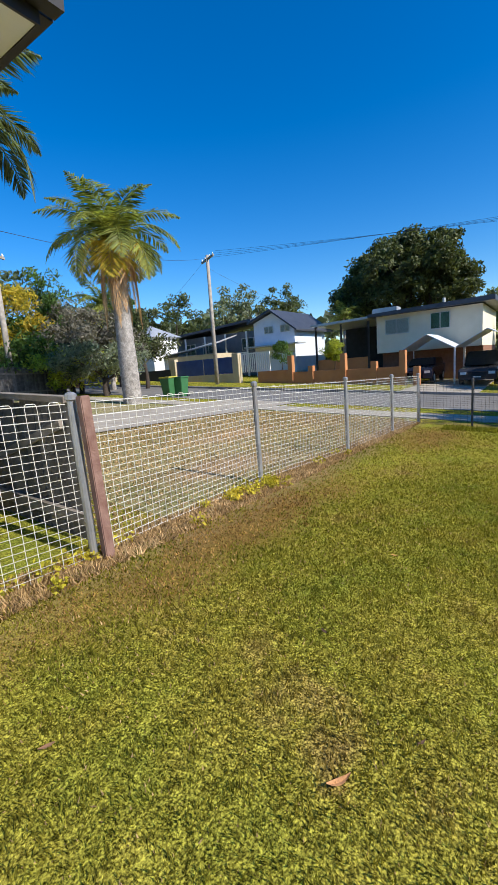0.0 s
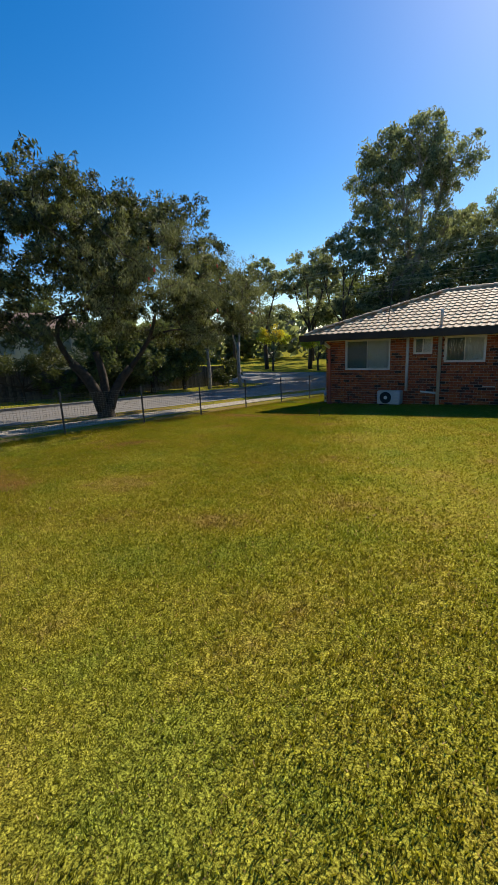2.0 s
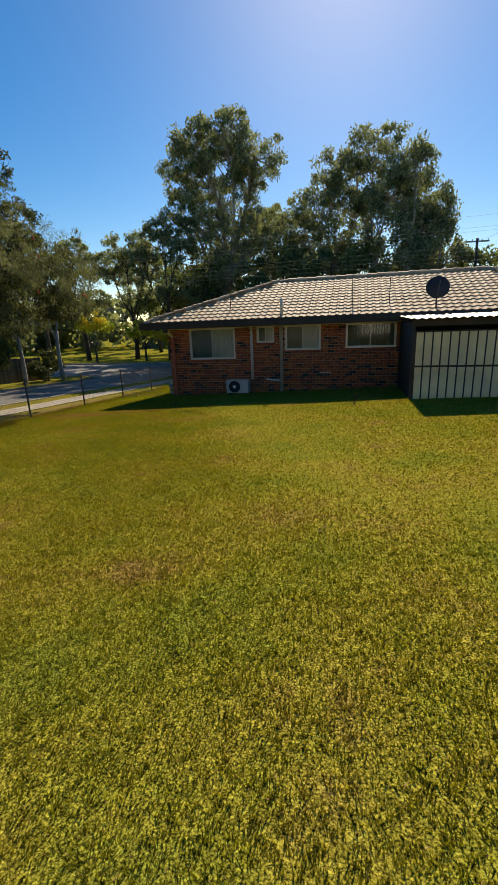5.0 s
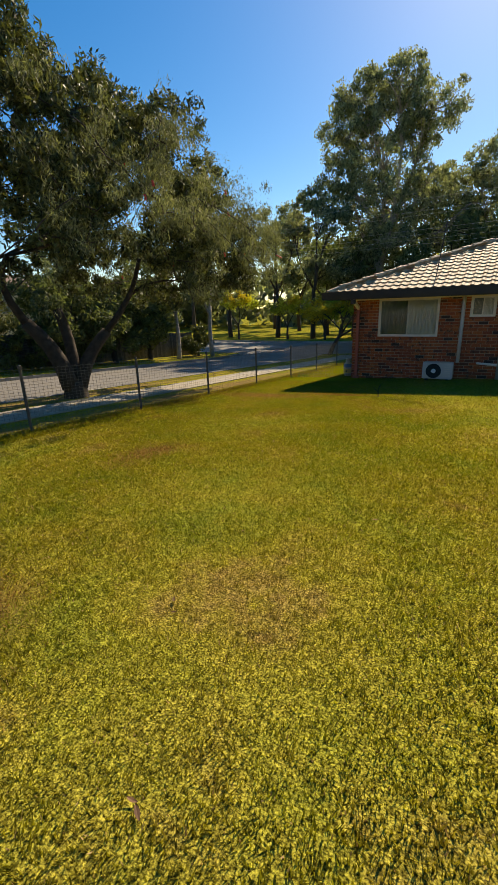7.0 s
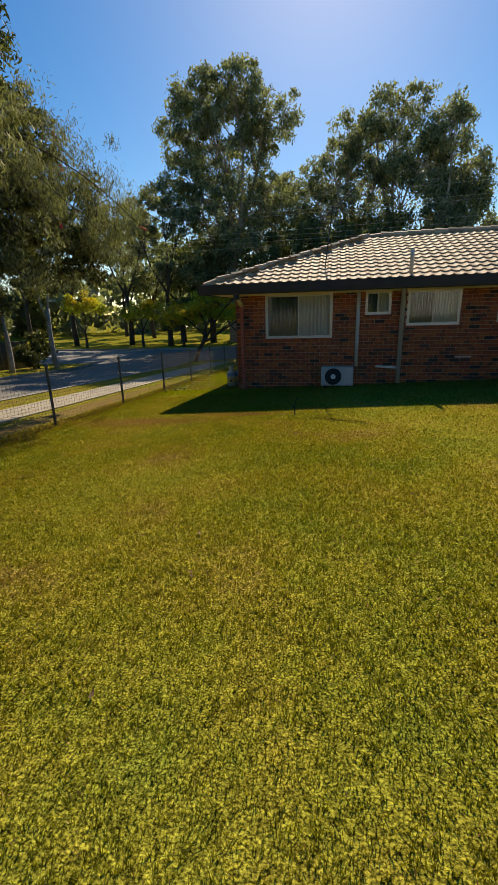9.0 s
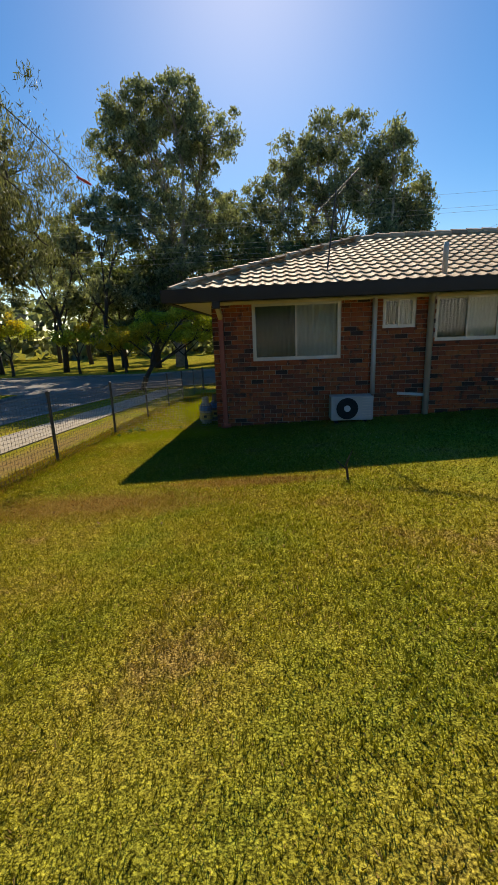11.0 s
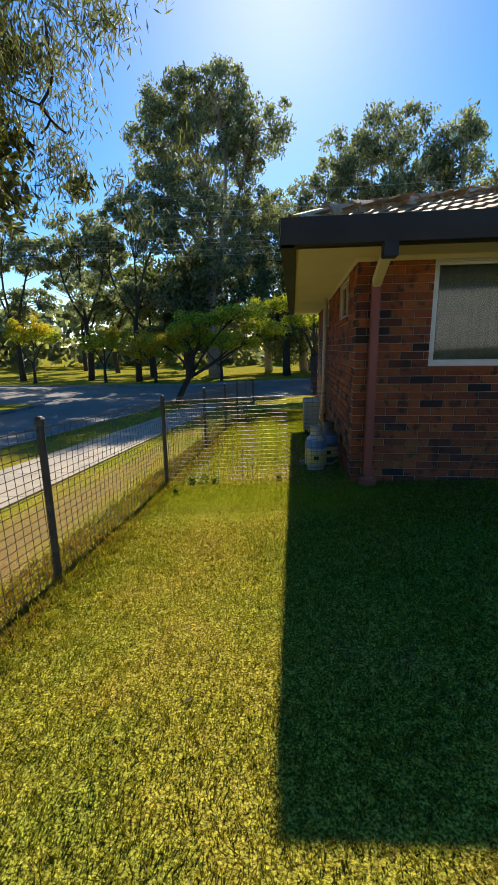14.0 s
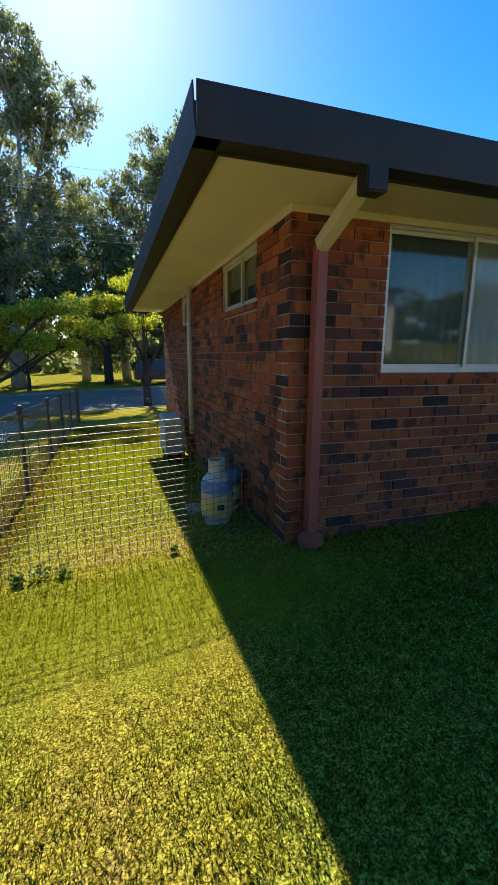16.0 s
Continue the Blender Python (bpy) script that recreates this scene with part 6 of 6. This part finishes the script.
M_CARK = surf("dark_grey_car_paint", (0.03, 0.03, 0.035), (0.05, 0.05, 0.055), 3, 0.25, 0.3, bump=0)
car(3.0, 29.2, 1.75, 1.9, 4.6, "dark four-wheel drive parked across the cross street", M_CARK)
car(-19.6, -21.2, 1.45, 1.75, 4.2, "dark blue parked car under the canopy", M_CARB)
car(-19.4, -18.0, 1.8, 1.85, 4.8, "dark grey four-wheel drive parked beside the canopy", M_CARK)

# small things on the lawn
pp = thing("paper_scrap", (8.2, -13.12, Gz(8.2, -13.12)), "two scraps of white paper on the lawn", "paper")
for dx, dy, a in ((0, 0, 0.3), (0.1, -0.09, 1.2)):
    m = Matrix.Translation((8.2 + dx, -13.12 + dy, Gz(8.2, -13.12) + 0.02)) @ Euler((0.2, 0.1, a)).to_matrix().to_4x4()
    part("paper", Shape().add([m @ Vector(q) for q in ((-0.035, -0.02, 0), (0.03, -0.015, 0.012), (0.005, 0.03, 0.004), (-0.035, -0.02, 0.002), (0.03, -0.015, 0.014), (0.005, 0.03, 0.006))], [(2, 1, 0), (3, 4, 5), (0, 1, 4, 3), (1, 2, 5, 4), (2, 0, 3, 5)]), M_WHITE, pp)

# ---- the yard's far right ----
M_SHADE = surf("grey_shade_cloth", (0.4, 0.4, 0.38), (0.5, 0.5, 0.47), 6, 0.9, bump=0.2, trans=0.35)
enc = thing("tarp_shelter", (17.5, -2, 0.4), "grey cloth shelter with a white tarpaulin roof", "shelter")
ex0, ex1, ey0, ey1, zz0, zz1 = 16.2, 20.2, -5.2, 0.5, 0.7, 2.3
for x, y in ((ex0, ey0), (ex0, ey1), (ex1, ey0), (ex1, ey1), (18.2, ey0), (ex0, -2.4)):
    part("post", Shape().tube([(x, y, 0.4), (x, y, zz1)], 0.03, 8), M_GREYPIPE, enc)
part("side_cloth", Shape().box(ex0 - 0.012, ey0 + 0.04, zz0, ex0, ey1 - 0.04, zz1 - 0.05), M_SHADE, enc, "grey shade cloth")
part("side_cloth", Shape().box(ex0 + 0.04, ey1, zz0, ex1, ey1 + 0.012, zz1 - 0.05), M_SHADE, enc, "grey shade cloth")
part("roof_sheet", Shape().add([(ex0 - 0.1, ey0, zz1), (ex1, ey0, zz1), (ex1, ey1, zz1), (ex0 - 0.1, ey1, zz1), (ex0 + 1.6, ey0 + 0.3, zz1 + 0.35), (ex0 + 1.6, ey1 - 0.3, zz1 + 0.3)], [(0, 1, 4), (1, 2, 5, 4), (2, 3, 5), (3, 0, 4, 5), (3, 2, 1, 0)]), M_TARP, enc, "white tarpaulin roof")
wire_fence([(13.2, -3.4), (14.6, -4.4)], "low wire gate between dark posts near the house", M_POSTD, M_WIRED)
wire_fence([(15.6, -1.2), (15.6, -4.0), (15.7, -6.8), (15.8, -9.6)], "wire mesh side fence beside the shelter", M_POSTD, M_WIRED)
line = thing("clothes_line", (11.95, -9.4, Gz(11.95, -9.4)), "old rotary clothes line with a green pole and steel arms", "clothes line")
lz = Gz(11.95, -9.4)
part("pole", Shape().tube([(11.91, -9.42, lz), (11.96, -9.33, lz + 1.0), (12.08, -9.22, 2.55)], [0.035, 0.035, 0.03], 10), M_POSTD, line, "dark green painted pole")
part("winder", Shape().box(11.9, -9.42, lz + 0.75, 12.02, -9.3, lz + 0.95), M_RUST, line, "rusty winder box", bevel=0.01)
for a in (25, 115, 205, 295):
    e = (12.08 + 1.7 * math.cos(radians(a)), -9.22 + 1.7 * math.sin(radians(a)), 2.1)
    part("arm", Shape().tube([(12.08, -9.22, 2.55), e], 0.018, 6), M_GREYPIPE, line)
    e2 = (12.08 + 1.7 * math.cos(radians(a + 90)), -9.22 + 1.7 * math.sin(radians(a + 90)), 2.1)
    for q in (0.4, 0.7, 1.0):
        part("line_wire", Shape().tube([Vector((12.08, -9.22, 2.55)).lerp(Vector(e), q), Vector((12.08, -9.22, 2.55)).lerp(Vector(e2), q)], 0.003, 3), M_WIRE, line)
st = thing("stool", (12.3, -9.55, Gz(12.3, -9.55)), "black metal step stool standing on the concrete slab", "stool")
sx, sy, sz = 12.3, -9.55, Gz(12.3, -9.55) + 0.02
for i, j in ((-1, -1), (1, -1), (1, 1), (-1, 1)):
    part("leg", Shape().tube([(sx + i * 0.2, sy + j * 0.17, sz), (sx + i * 0.14, sy + j * 0.13, sz + 0.6)], 0.011, 6), M_DARK, st)
part("seat", Shape().box(sx - 0.2, sy - 0.16, sz + 0.6, sx + 0.2, sy + 0.16, sz + 0.68), M_DARK, st, "black padded seat", bevel=0.02)
part("step", Shape().box(sx - 0.18, sy - 0.3, sz + 0.2, sx + 0.18, sy - 0.08, sz + 0.225), M_DARK, st)
part("step", Shape().box(sx - 0.2, sy - 0.2, sz + 0.4, sx + 0.12, sy - 0.02, sz + 0.425), M_DARK, st)
nb = thing("grey_house", (22, -4, 0.5), "pale weatherboard house at the side behind shrubs", "house")
part("wall", Shape().box(20.9, -9, 0.3, 27, 3.5, 4.6), M_CREAMW, nb)
for k in range(28):
    part("weatherboard", Shape().box(20.87, -9, 0.4 + k * 0.15, 20.899, 3.5, 0.53 + k * 0.15), M_CREAMW, nb)
part("roof", Shape().add([(20.3, -9.6, 4.6), (27.6, -9.6, 4.6), (27.6, 4.1, 4.6), (20.3, 4.1, 4.6), (24, -6, 6), (24, 1, 6)], [(0, 1, 4), (1, 2, 5, 4), (2, 3, 5), (3, 0, 4, 5), (3, 2, 1, 0)]), M_ROOFD, nb)
pan = thing("wall_panel", (14.2, -0.1, -0.02), "cream fibre sheet leaning on the house wall below the window", "panel")
part("sheet", Shape().box(13.72, -0.12, -0.02, 14.72, -0.03, 1.12), M_SHEDSLAT, pan)
# hose bib bits on the wall
tp = thing("garden_tap", (5.0, -0.05, 0.4), "small grey wall bracket below the window", "tap")
part("bracket", Shape().box(5.6, -0.06, 0.62, 5.95, -0.003, 0.65), M_GREYPIPE, tp)
# far woods all round
rng = np.random.default_rng(77)
cl = []
for k in range(560):
    a, d = rng.uniform(0, 2 * np.pi), rng.uniform(68, 92)
    x, y = d * np.cos(a), d * np.sin(a) - 5
    for q in range(3):
        cl.append((x + rng.uniform(-3, 3), y + rng.uniform(-3, 3), Gz(x, y) + rng.uniform(0.0, 8.5), rng.uniform(1.8, 3.0)))
woods = thing("far_woods", (0, 0, 0), "distant belt of grey-green trees on the horizon", "trees", kind="stuff")
leaves("crown", cl, 28, 0.85, M_LGUM, woods, 78, ratio=0.7)

# fallen leaves and weeds
FALLEN = [(7.12, -15.73), (5.29, -16.06), (6.4, -16.11), (6.81, -15.54), (7.58, -16.67), (5.51, -17.02), (2.72, -16.48), (2.98, -12.06), (3.54, -12.91), (-0.2, -12.5), (2.06, -7.84), (4.95, -10.95), (6.54, -11.56), (1.84, -8.68), (2.88, -11.18), (3.05, -12.14), (3.58, -12.93), (1.94, -9.17), (3.67, -10.59), (1.44, -8.74), (1.96, -9.21), (1.85, -10.06), (3.36, -7.9), (-0.83, -4.7), (0.36, -5.16), (-0.23, -5.06), (-0.86, -3.36), (6.57, -11.48), (7.16, -10.2), (10.56, -10.24), (6.82, -4.12), (2.08, -4.16)]
M_FALL = surf("dead_leaf", (0.12, 0.06, 0.03), (0.26, 0.14, 0.07), 6, 0.8, rnd="object", spread=0.5, bump=0.2, trans=0.2)
M_FALLO = surf("orange_dead_leaf", (0.5, 0.2, 0.06), (0.6, 0.3, 0.12), 6, 0.7, bump=0.2)


def leaf_mesh(mat, curl):
    s = Shape()
    n = 6
    for k in range(n + 1):
        u = k / n
        w = 0.16 * math.sin(math.pi * min(0.97, u + 0.03)) ** 0.8
        z = 0.5 * curl * (4 * (u - 0.5) ** 2) + 0.02
        s.v += [(u - 0.5, -w, z + 0.03), (u - 0.5, 0, z), (u - 0.5, w, z + 0.04)]
    for k in range(n):
        a = 3 * k
        s.f += [(a, a + 3, a + 4, a + 1), (a + 1, a + 4, a + 5, a + 2)]
    return mesh_of(s, (0, 0, 0), mat)


LM = [leaf_mesh(M_FALL, 0.12), leaf_mesh(M_FALL, 0.25), leaf_mesh(M_FALLO, 0.3)]
rng = random.Random(31)
for k, (x, y) in enumerate(FALLEN):
    ob = new("fallen_leaf", LM[2 if k in (0, 1) else k % 2])
    s = 0.09 if k == 0 else rng.uniform(0.035, 0.06)
    ob.matrix_world = Matrix.Translation((x, y, float(ground_height(np.array(x), np.array(y))) + 0.014)) @ Euler((rng.uniform(-0.12, 0.12), rng.uniform(-0.08, 0.08), rng.uniform(0, 6.28))).to_matrix().to_4x4() @ Matrix.Scale(s, 4)
    tagged(ob, "curled orange dead leaf lying on the lawn" if k in (0, 1) else "small brown dead leaf lying on the lawn", "leaf", "fallen leaves on the lawn")
rng = np.random.default_rng(12)
wd = thing("fence_weeds", (4, FY, Gz(4, FY)), "low yellow-green weeds along the side fence", "weeds", kind="stuff")
cl = []
for k in range(46):
    x = rng.choice([rng.uniform(4.0, 4.9), rng.uniform(1.5, 6.6), rng.uniform(6.4, 8.5)])
    cl.append((x, FY - 0.12 + rng.normal(0, 0.1), Gz(x, FY) + 0.05, rng.uniform(0.05, 0.12)))
fw = thing("cross_fence_weeds", (-1, 0.15, Gz(-1, 0.15)), "low dark green broad-leaved weeds under the cross fence", "weeds", kind="stuff")
leaves("weed_leaves", [(x, y, Gz(x, y) + 0.04, r) for x, y, r in ((-1.68, 0.12, 0.06), (-1.55, 0.16, 0.08), (-1.4, 0.14, 0.06), (-0.62, 0.2, 0.035), (-1.75, -0.35, 0.03))], 70, 0.017, M_LGREEN, fw, 14, ratio=0.5)
leaves("weed_leaves", cl, 60, 0.018, M_WEED, wd, 13, ratio=0.6)
# dark rods added where a roof mast's shadow marks the lawn
tw = thing("shadow_rods", (6.7, -4.1, Gz(6.7, -4.1)), "dark forked rods in place of a roof mast's shadow on the lawn", "branch")
part("stem", Shape().tube([(6.75, -4.15, Gz(6.7, -4.1) - 0.02), (6.8, -4.12, Gz(6.7, -4.1) + 0.2), (6.95, -4.1, Gz(6.7, -4.1) + 0.42)], [0.018, 0.014, 0.008], 6), M_BARK, tw)
part("stem", Shape().tube([(6.79, -4.12, Gz(6.7, -4.1) + 0.15), (6.65, -4.1, Gz(6.7, -4.1) + 0.36)], [0.012, 0.006], 6), M_BARK, tw)
# smaller rods standing in for the television aerial's shadow
tw = thing("shadow_rods", (2.1, -4.15, Gz(2.1, -4.15)), "small dark forked rods in place of the aerial's shadow on the lawn", "branch")
part("stem", Shape().tube([(2.1, -4.15, Gz(2.1, -4.15) - 0.02), (2.08, -4.12, Gz(2.1, -4.15) + 0.16), (2.14, -4.1, Gz(2.1, -4.15) + 0.3)], [0.014, 0.01, 0.005], 6), M_BARK, tw)
part("stem", Shape().tube([(2.09, -4.12, Gz(2.1, -4.15) + 0.1), (1.98, -4.1, Gz(2.1, -4.15) + 0.2)], [0.01, 0.004], 6), M_BARK, tw)
# ---- lawn blades ----
LUMPS = np.random.default_rng(77).random((512, 512))


def tufts(x, y):
    """Uneven height of the turf, in lumps a hand across and in small tufts."""
    out = np.zeros_like(x)
    for cell, gain in ((0.16, 0.75), (0.055, 0.95)):
        u, v = x / cell, y / cell
        i, j = np.floor(u).astype(int), np.floor(v).astype(int)
        a, b = u - i, v - j
        a, b = a * a * (3 - 2 * a), b * b * (3 - 2 * b)
        g = lambda p, q: LUMPS[p % 512, q % 512]
        out += gain * ((g(i, j) * (1 - a) + g(i + 1, j) * a) * (1 - b) + (g(i, j + 1) * (1 - a) + g(i + 1, j + 1) * a) * b)
    return 0.6 + 0.62 * out


def blades(name, x0, x1, y0, y1, n, mat, h, seed, keep=None, label=""):
    rng = np.random.default_rng(seed)
    x, y = rng.uniform(x0, x1, n), rng.uniform(y0, y1, n)
    if keep is not None:
        k = keep(x, y, rng)
        x, y = x[k], y[k]
    n = len(x)
    z = ground_height(x, y)
    a = rng.uniform(0, 2 * np.pi, n)
    hh = h * (0.4 + 0.8 * rng.random(n)) * tufts(x, y)
    w = 0.0014 + 0.0017 * rng.random(n) + 0.0017 * near_d(x, y)
    turn = LUMPS[np.floor(x / 0.07).astype(int) % 512, np.floor(y / 0.07).astype(int) % 512] * 40
    lx, ly = (rng.normal(0, 0.45, n) + 0.5 * np.cos(turn)) * hh, (rng.normal(0, 0.45, n) + 0.5 * np.sin(turn)) * hh
    v = np.stack([np.stack([x - w * np.cos(a), y - w * np.sin(a), z - 0.004], 1), np.stack([x + w * np.cos(a), y + w * np.sin(a), z - 0.004], 1), np.stack([x + lx, y + ly, z + hh], 1)], 1).reshape(-1, 3)
    ob = raw(name, v, np.arange(3 * n).reshape(-1, 3), mat)
    return tagged(ob, label, "grass", kind="stuff")


SPOTS = np.array([(8.1, -15.3), (6.4, -14.6), (4.5, -13.8), (3.2, -12.1), (2.4, -10.6), (0.9, -7.5), (-0.2, -5.4), (-0.7, -4.2), (-1.0, -2.9), (-1.1, -1.0)])


def near_d(x, y):
    """How far from the walk."""
    return np.min(np.hypot(x[:, None] - SPOTS[None, :, 0], y[:, None] - SPOTS[None, :, 1]), axis=1).clip(0, 8)


def near(lo, hi):
    def keep(x, y, rng):
        d = np.min(np.hypot(x[:, None] - SPOTS[None, :, 0], y[:, None] - SPOTS[None, :, 1]), axis=1)
        return rng.random(len(x)) < np.clip((hi - d) / (hi - lo), 0.13, 1.0)
    return keep


def lush(x, y, rng):
    return near(1.3, 4.2)(x, y, rng) & (rng.random(len(x)) > 0.93 * dryness(x, y))


def parched(x, y, rng):
    return near(2.0, 6.0)(x, y, rng) & (rng.random(len(x)) < dryness(x, y))


blades("lawn_grass", -2, 13, -17.8, 0.0, 2000000, M_BLADE, 0.02, 1, lush, "short mown grass of the lawn")
blades("dry_grass", -2, 13, -17.8, 0.0, 90000, M_STRAW, 0.015, 2, near(1.6, 5.0), "dry straw in the lawn")
blades("brown_grass", -2, 9, -17.8, -3.5, 900000, M_BARREN, 0.016, 5, parched, "dead brown grass in worn patches")
blades("far_lawn_grass", -2, 0.15, 0.0, 10.0, 70000, M_BLADE, 0.022, 7, None, "short grass beyond the cross fence")
blades("fence_grass", -2.35, -1.75, -17, 8, 22000, M_BLADE, 0.06, 3, None, "longer grass under the fence")
blades("fence_straw", -2.6, 9, FY - 0.3, FY + 0.12, 42000, M_STRAW, 0.04, 4, None, "dry grass under the side fence")
blades("fence_litter", -2.3, -1.85, -9, 6, 26000, M_BARREN, 0.03, 8, None, "brown leaf litter and dead grass under the street fence")
blades("verge_grass", -3.2, 6.2, -24, -18.1, 60000, M_STRAW, 0.03, 6, None, "sparse dry grass beyond the side fence")

# ---- bricks of the house ----
CH, BL = 0.086, 0.24


def brick_mesh(w, name):
    bm = bmesh.new()
    bmesh.ops.create_cube(bm, size=1)
    bmesh.ops.scale(bm, vec=(w, 0.03, 0.076), verts=bm.verts[:])
    bmesh.ops.bevel(bm, geom=bm.edges[:], offset=0.003, segments=1, affect="EDGES")
    me = bpy.data.meshes.new(name)
    bm.to_mesh(me)
    bm.free()
    me.materials.append(M_BRICK)
    return me


BRM = {0.23: brick_mesh(0.23, "brick"), 0.11: brick_mesh(0.11, "brick_half")}
rng = random.Random(9)


def bricks(length, openings, place, budget, reach):
    joined, made = Shape(), 0
    for c in range(int((EZ - BASE) / CH)):
        z = BASE + 0.005 + c * CH
        off = -BL / 2 if c % 2 else 0.0
        u = off
        while u < length - 0.01:
            a, b = max(u, 0.0), min(u + BL - 0.01, length)
            for o in openings:
                if z + 0.07 > o[2] and z < o[3]:
                    if o[0] < b and o[1] > a:
                        if a < o[0]:
                            b = min(b, o[0] - 0.004)
                        elif b > o[1]:
                            a = max(a, o[1] + 0.004)
                        else:
                            a = b
            w = b - a
            if w > 0.03:
                m = place((a + b) / 2, z + 0.038)
                key = 0.23 if abs(w - 0.23) < 0.002 else (0.11 if abs(w - 0.11) < 0.002 else None)
                if key and made < budget and a < reach:
                    ob = new("brick", BRM[key])
                    ob.parent = house
                    ob.matrix_local = Matrix.Translation(-PLACE[house]) @ m
                    made += 1
                else:
                    joined.box(-w / 2, -0.015, -0.038, w / 2, 0.015, 0.038, m)
            u += BL
    part("bricks", joined, M_BRICKS, house, "red and dark mottled bricks", kind="stuff")


bricks(HX1 - HX0, [(a - HX0, b - HX0, c, d) for a, b, c, d in WINS], lambda u, z: Matrix.Translation((HX0 + u, HY0 + 0.013 + rng.uniform(-0.002, 0.001), z)), 200, 2.6)
bricks(HY1 - HY0, SWINS, lambda u, z: Matrix.Translation((HX0 + 0.013 + rng.uniform(-0.002, 0.001), HY0 + 0.002 + u, z)) @ Matrix.Rotation(radians(90), 4, "Z"), 100, 1.2)

# ---- roof tiles ----
TW, TC = 0.225, 0.32
prof = [(-0.5, 0.0), (-0.3, 0.024), (-0.1, 0.017), (0.05, 0.0), (0.3, -0.006), (0.5, 0.002)]


def tile_shape(s, at, along, up, nrm):
    p = []
    for v, lift in ((0.0, 0.03), (TC + 0.04, 0.0)):
        for u, h in prof:
            p.append(at + along * (u * TW) + up * v + nrm * (h + lift))
    for u, h in prof:
        p.append(at + along * (u * TW) + nrm * (h + 0.012))
    n = len(prof)
    s.add(p, [(i, i + 1, n + i + 1, n + i) for i in range(n - 1)] + [(i + 1, i, 2 * n + i, 2 * n + i + 1) for i in range(n - 1)])


def tile_plane(origin, along, length, inset, budget, pick):
    up0 = Vector((0, 0, 1)).cross(along)
    pitch = radians(19.5)
    up = up0 * math.cos(pitch) + Vector((0, 0, 1)) * math.sin(pitch)
    nrm = Vector((0, 0, 1)) * math.cos(pitch) - up0 * math.sin(pitch)
    slope = HD / math.cos(pitch)
    joined, made = Shape(), 0
    one = Shape()
    tile_shape(one, Vector((0, 0, 0)), Vector((1, 0, 0)), Vector((0, 1, 0)), Vector((0, 0, 1)))
    me = mesh_of(one, (0, 0, 0), M_TILE)
    rot = Matrix((along, up, nrm)).transposed().to_4x4()
    rows = int(slope / TC)
    for j in range(rows):
        v = j * TC - 0.03
        ins = inset * (v * math.cos(pitch))
        u = TW / 2
        while u < length - TW / 4:
            if ins - 0.1 < u < length - ins + 0.1:
                at = origin + along * u + up * v + nrm * 0.012
                if made < budget and pick(at):
                    ob = new("roof_tile", me)
                    ob.parent = house
                    ob.matrix_local = Matrix.Translation(-PLACE[house]) @ Matrix.Translation(at) @ rot
                    made += 1
                else:
                    tile_shape(joined, at, along, up, nrm)
            u += TW
    part("roof_tiles", joined, M_TILES, house, "weathered cream-brown wavy roof tiles", kind="stuff")


tile_plane(Vector((OX0, OY0, RZ0)), Vector((1, 0, 0)), OX1 - OX0, 1.0, 300, lambda p: p.x < 6)
tile_plane(Vector((OX0, OY1, RZ0)), Vector((0, -1, 0)), OY1 - OY0, 1.0, 0, lambda p: False)
tile_plane(Vector((OX1, OY0, RZ0)), Vector((0, 1, 0)), OY1 - OY0, 1.0, 0, lambda p: False)
for a, b in (((OX0, OY0, RZ0), RA), ((OX1, OY0, RZ0), RB), (RA, RB), ((OX0, OY1, RZ0), RA), ((OX1, OY1, RZ0), RB)):
    a, b = Vector(a), Vector(b)
    n = int((b - a).length / 0.38)
    for i in range(n):
        p, q = a.lerp(b, i / n) + Vector((0, 0, 0.03 if i else -0.03)), a.lerp(b, (i + 1.08) / n) + Vector((0, 0, 0.015))
        part("ridge_tile", Shape().tube([p, q], [0.11, 0.095], 8), M_TILE, house)
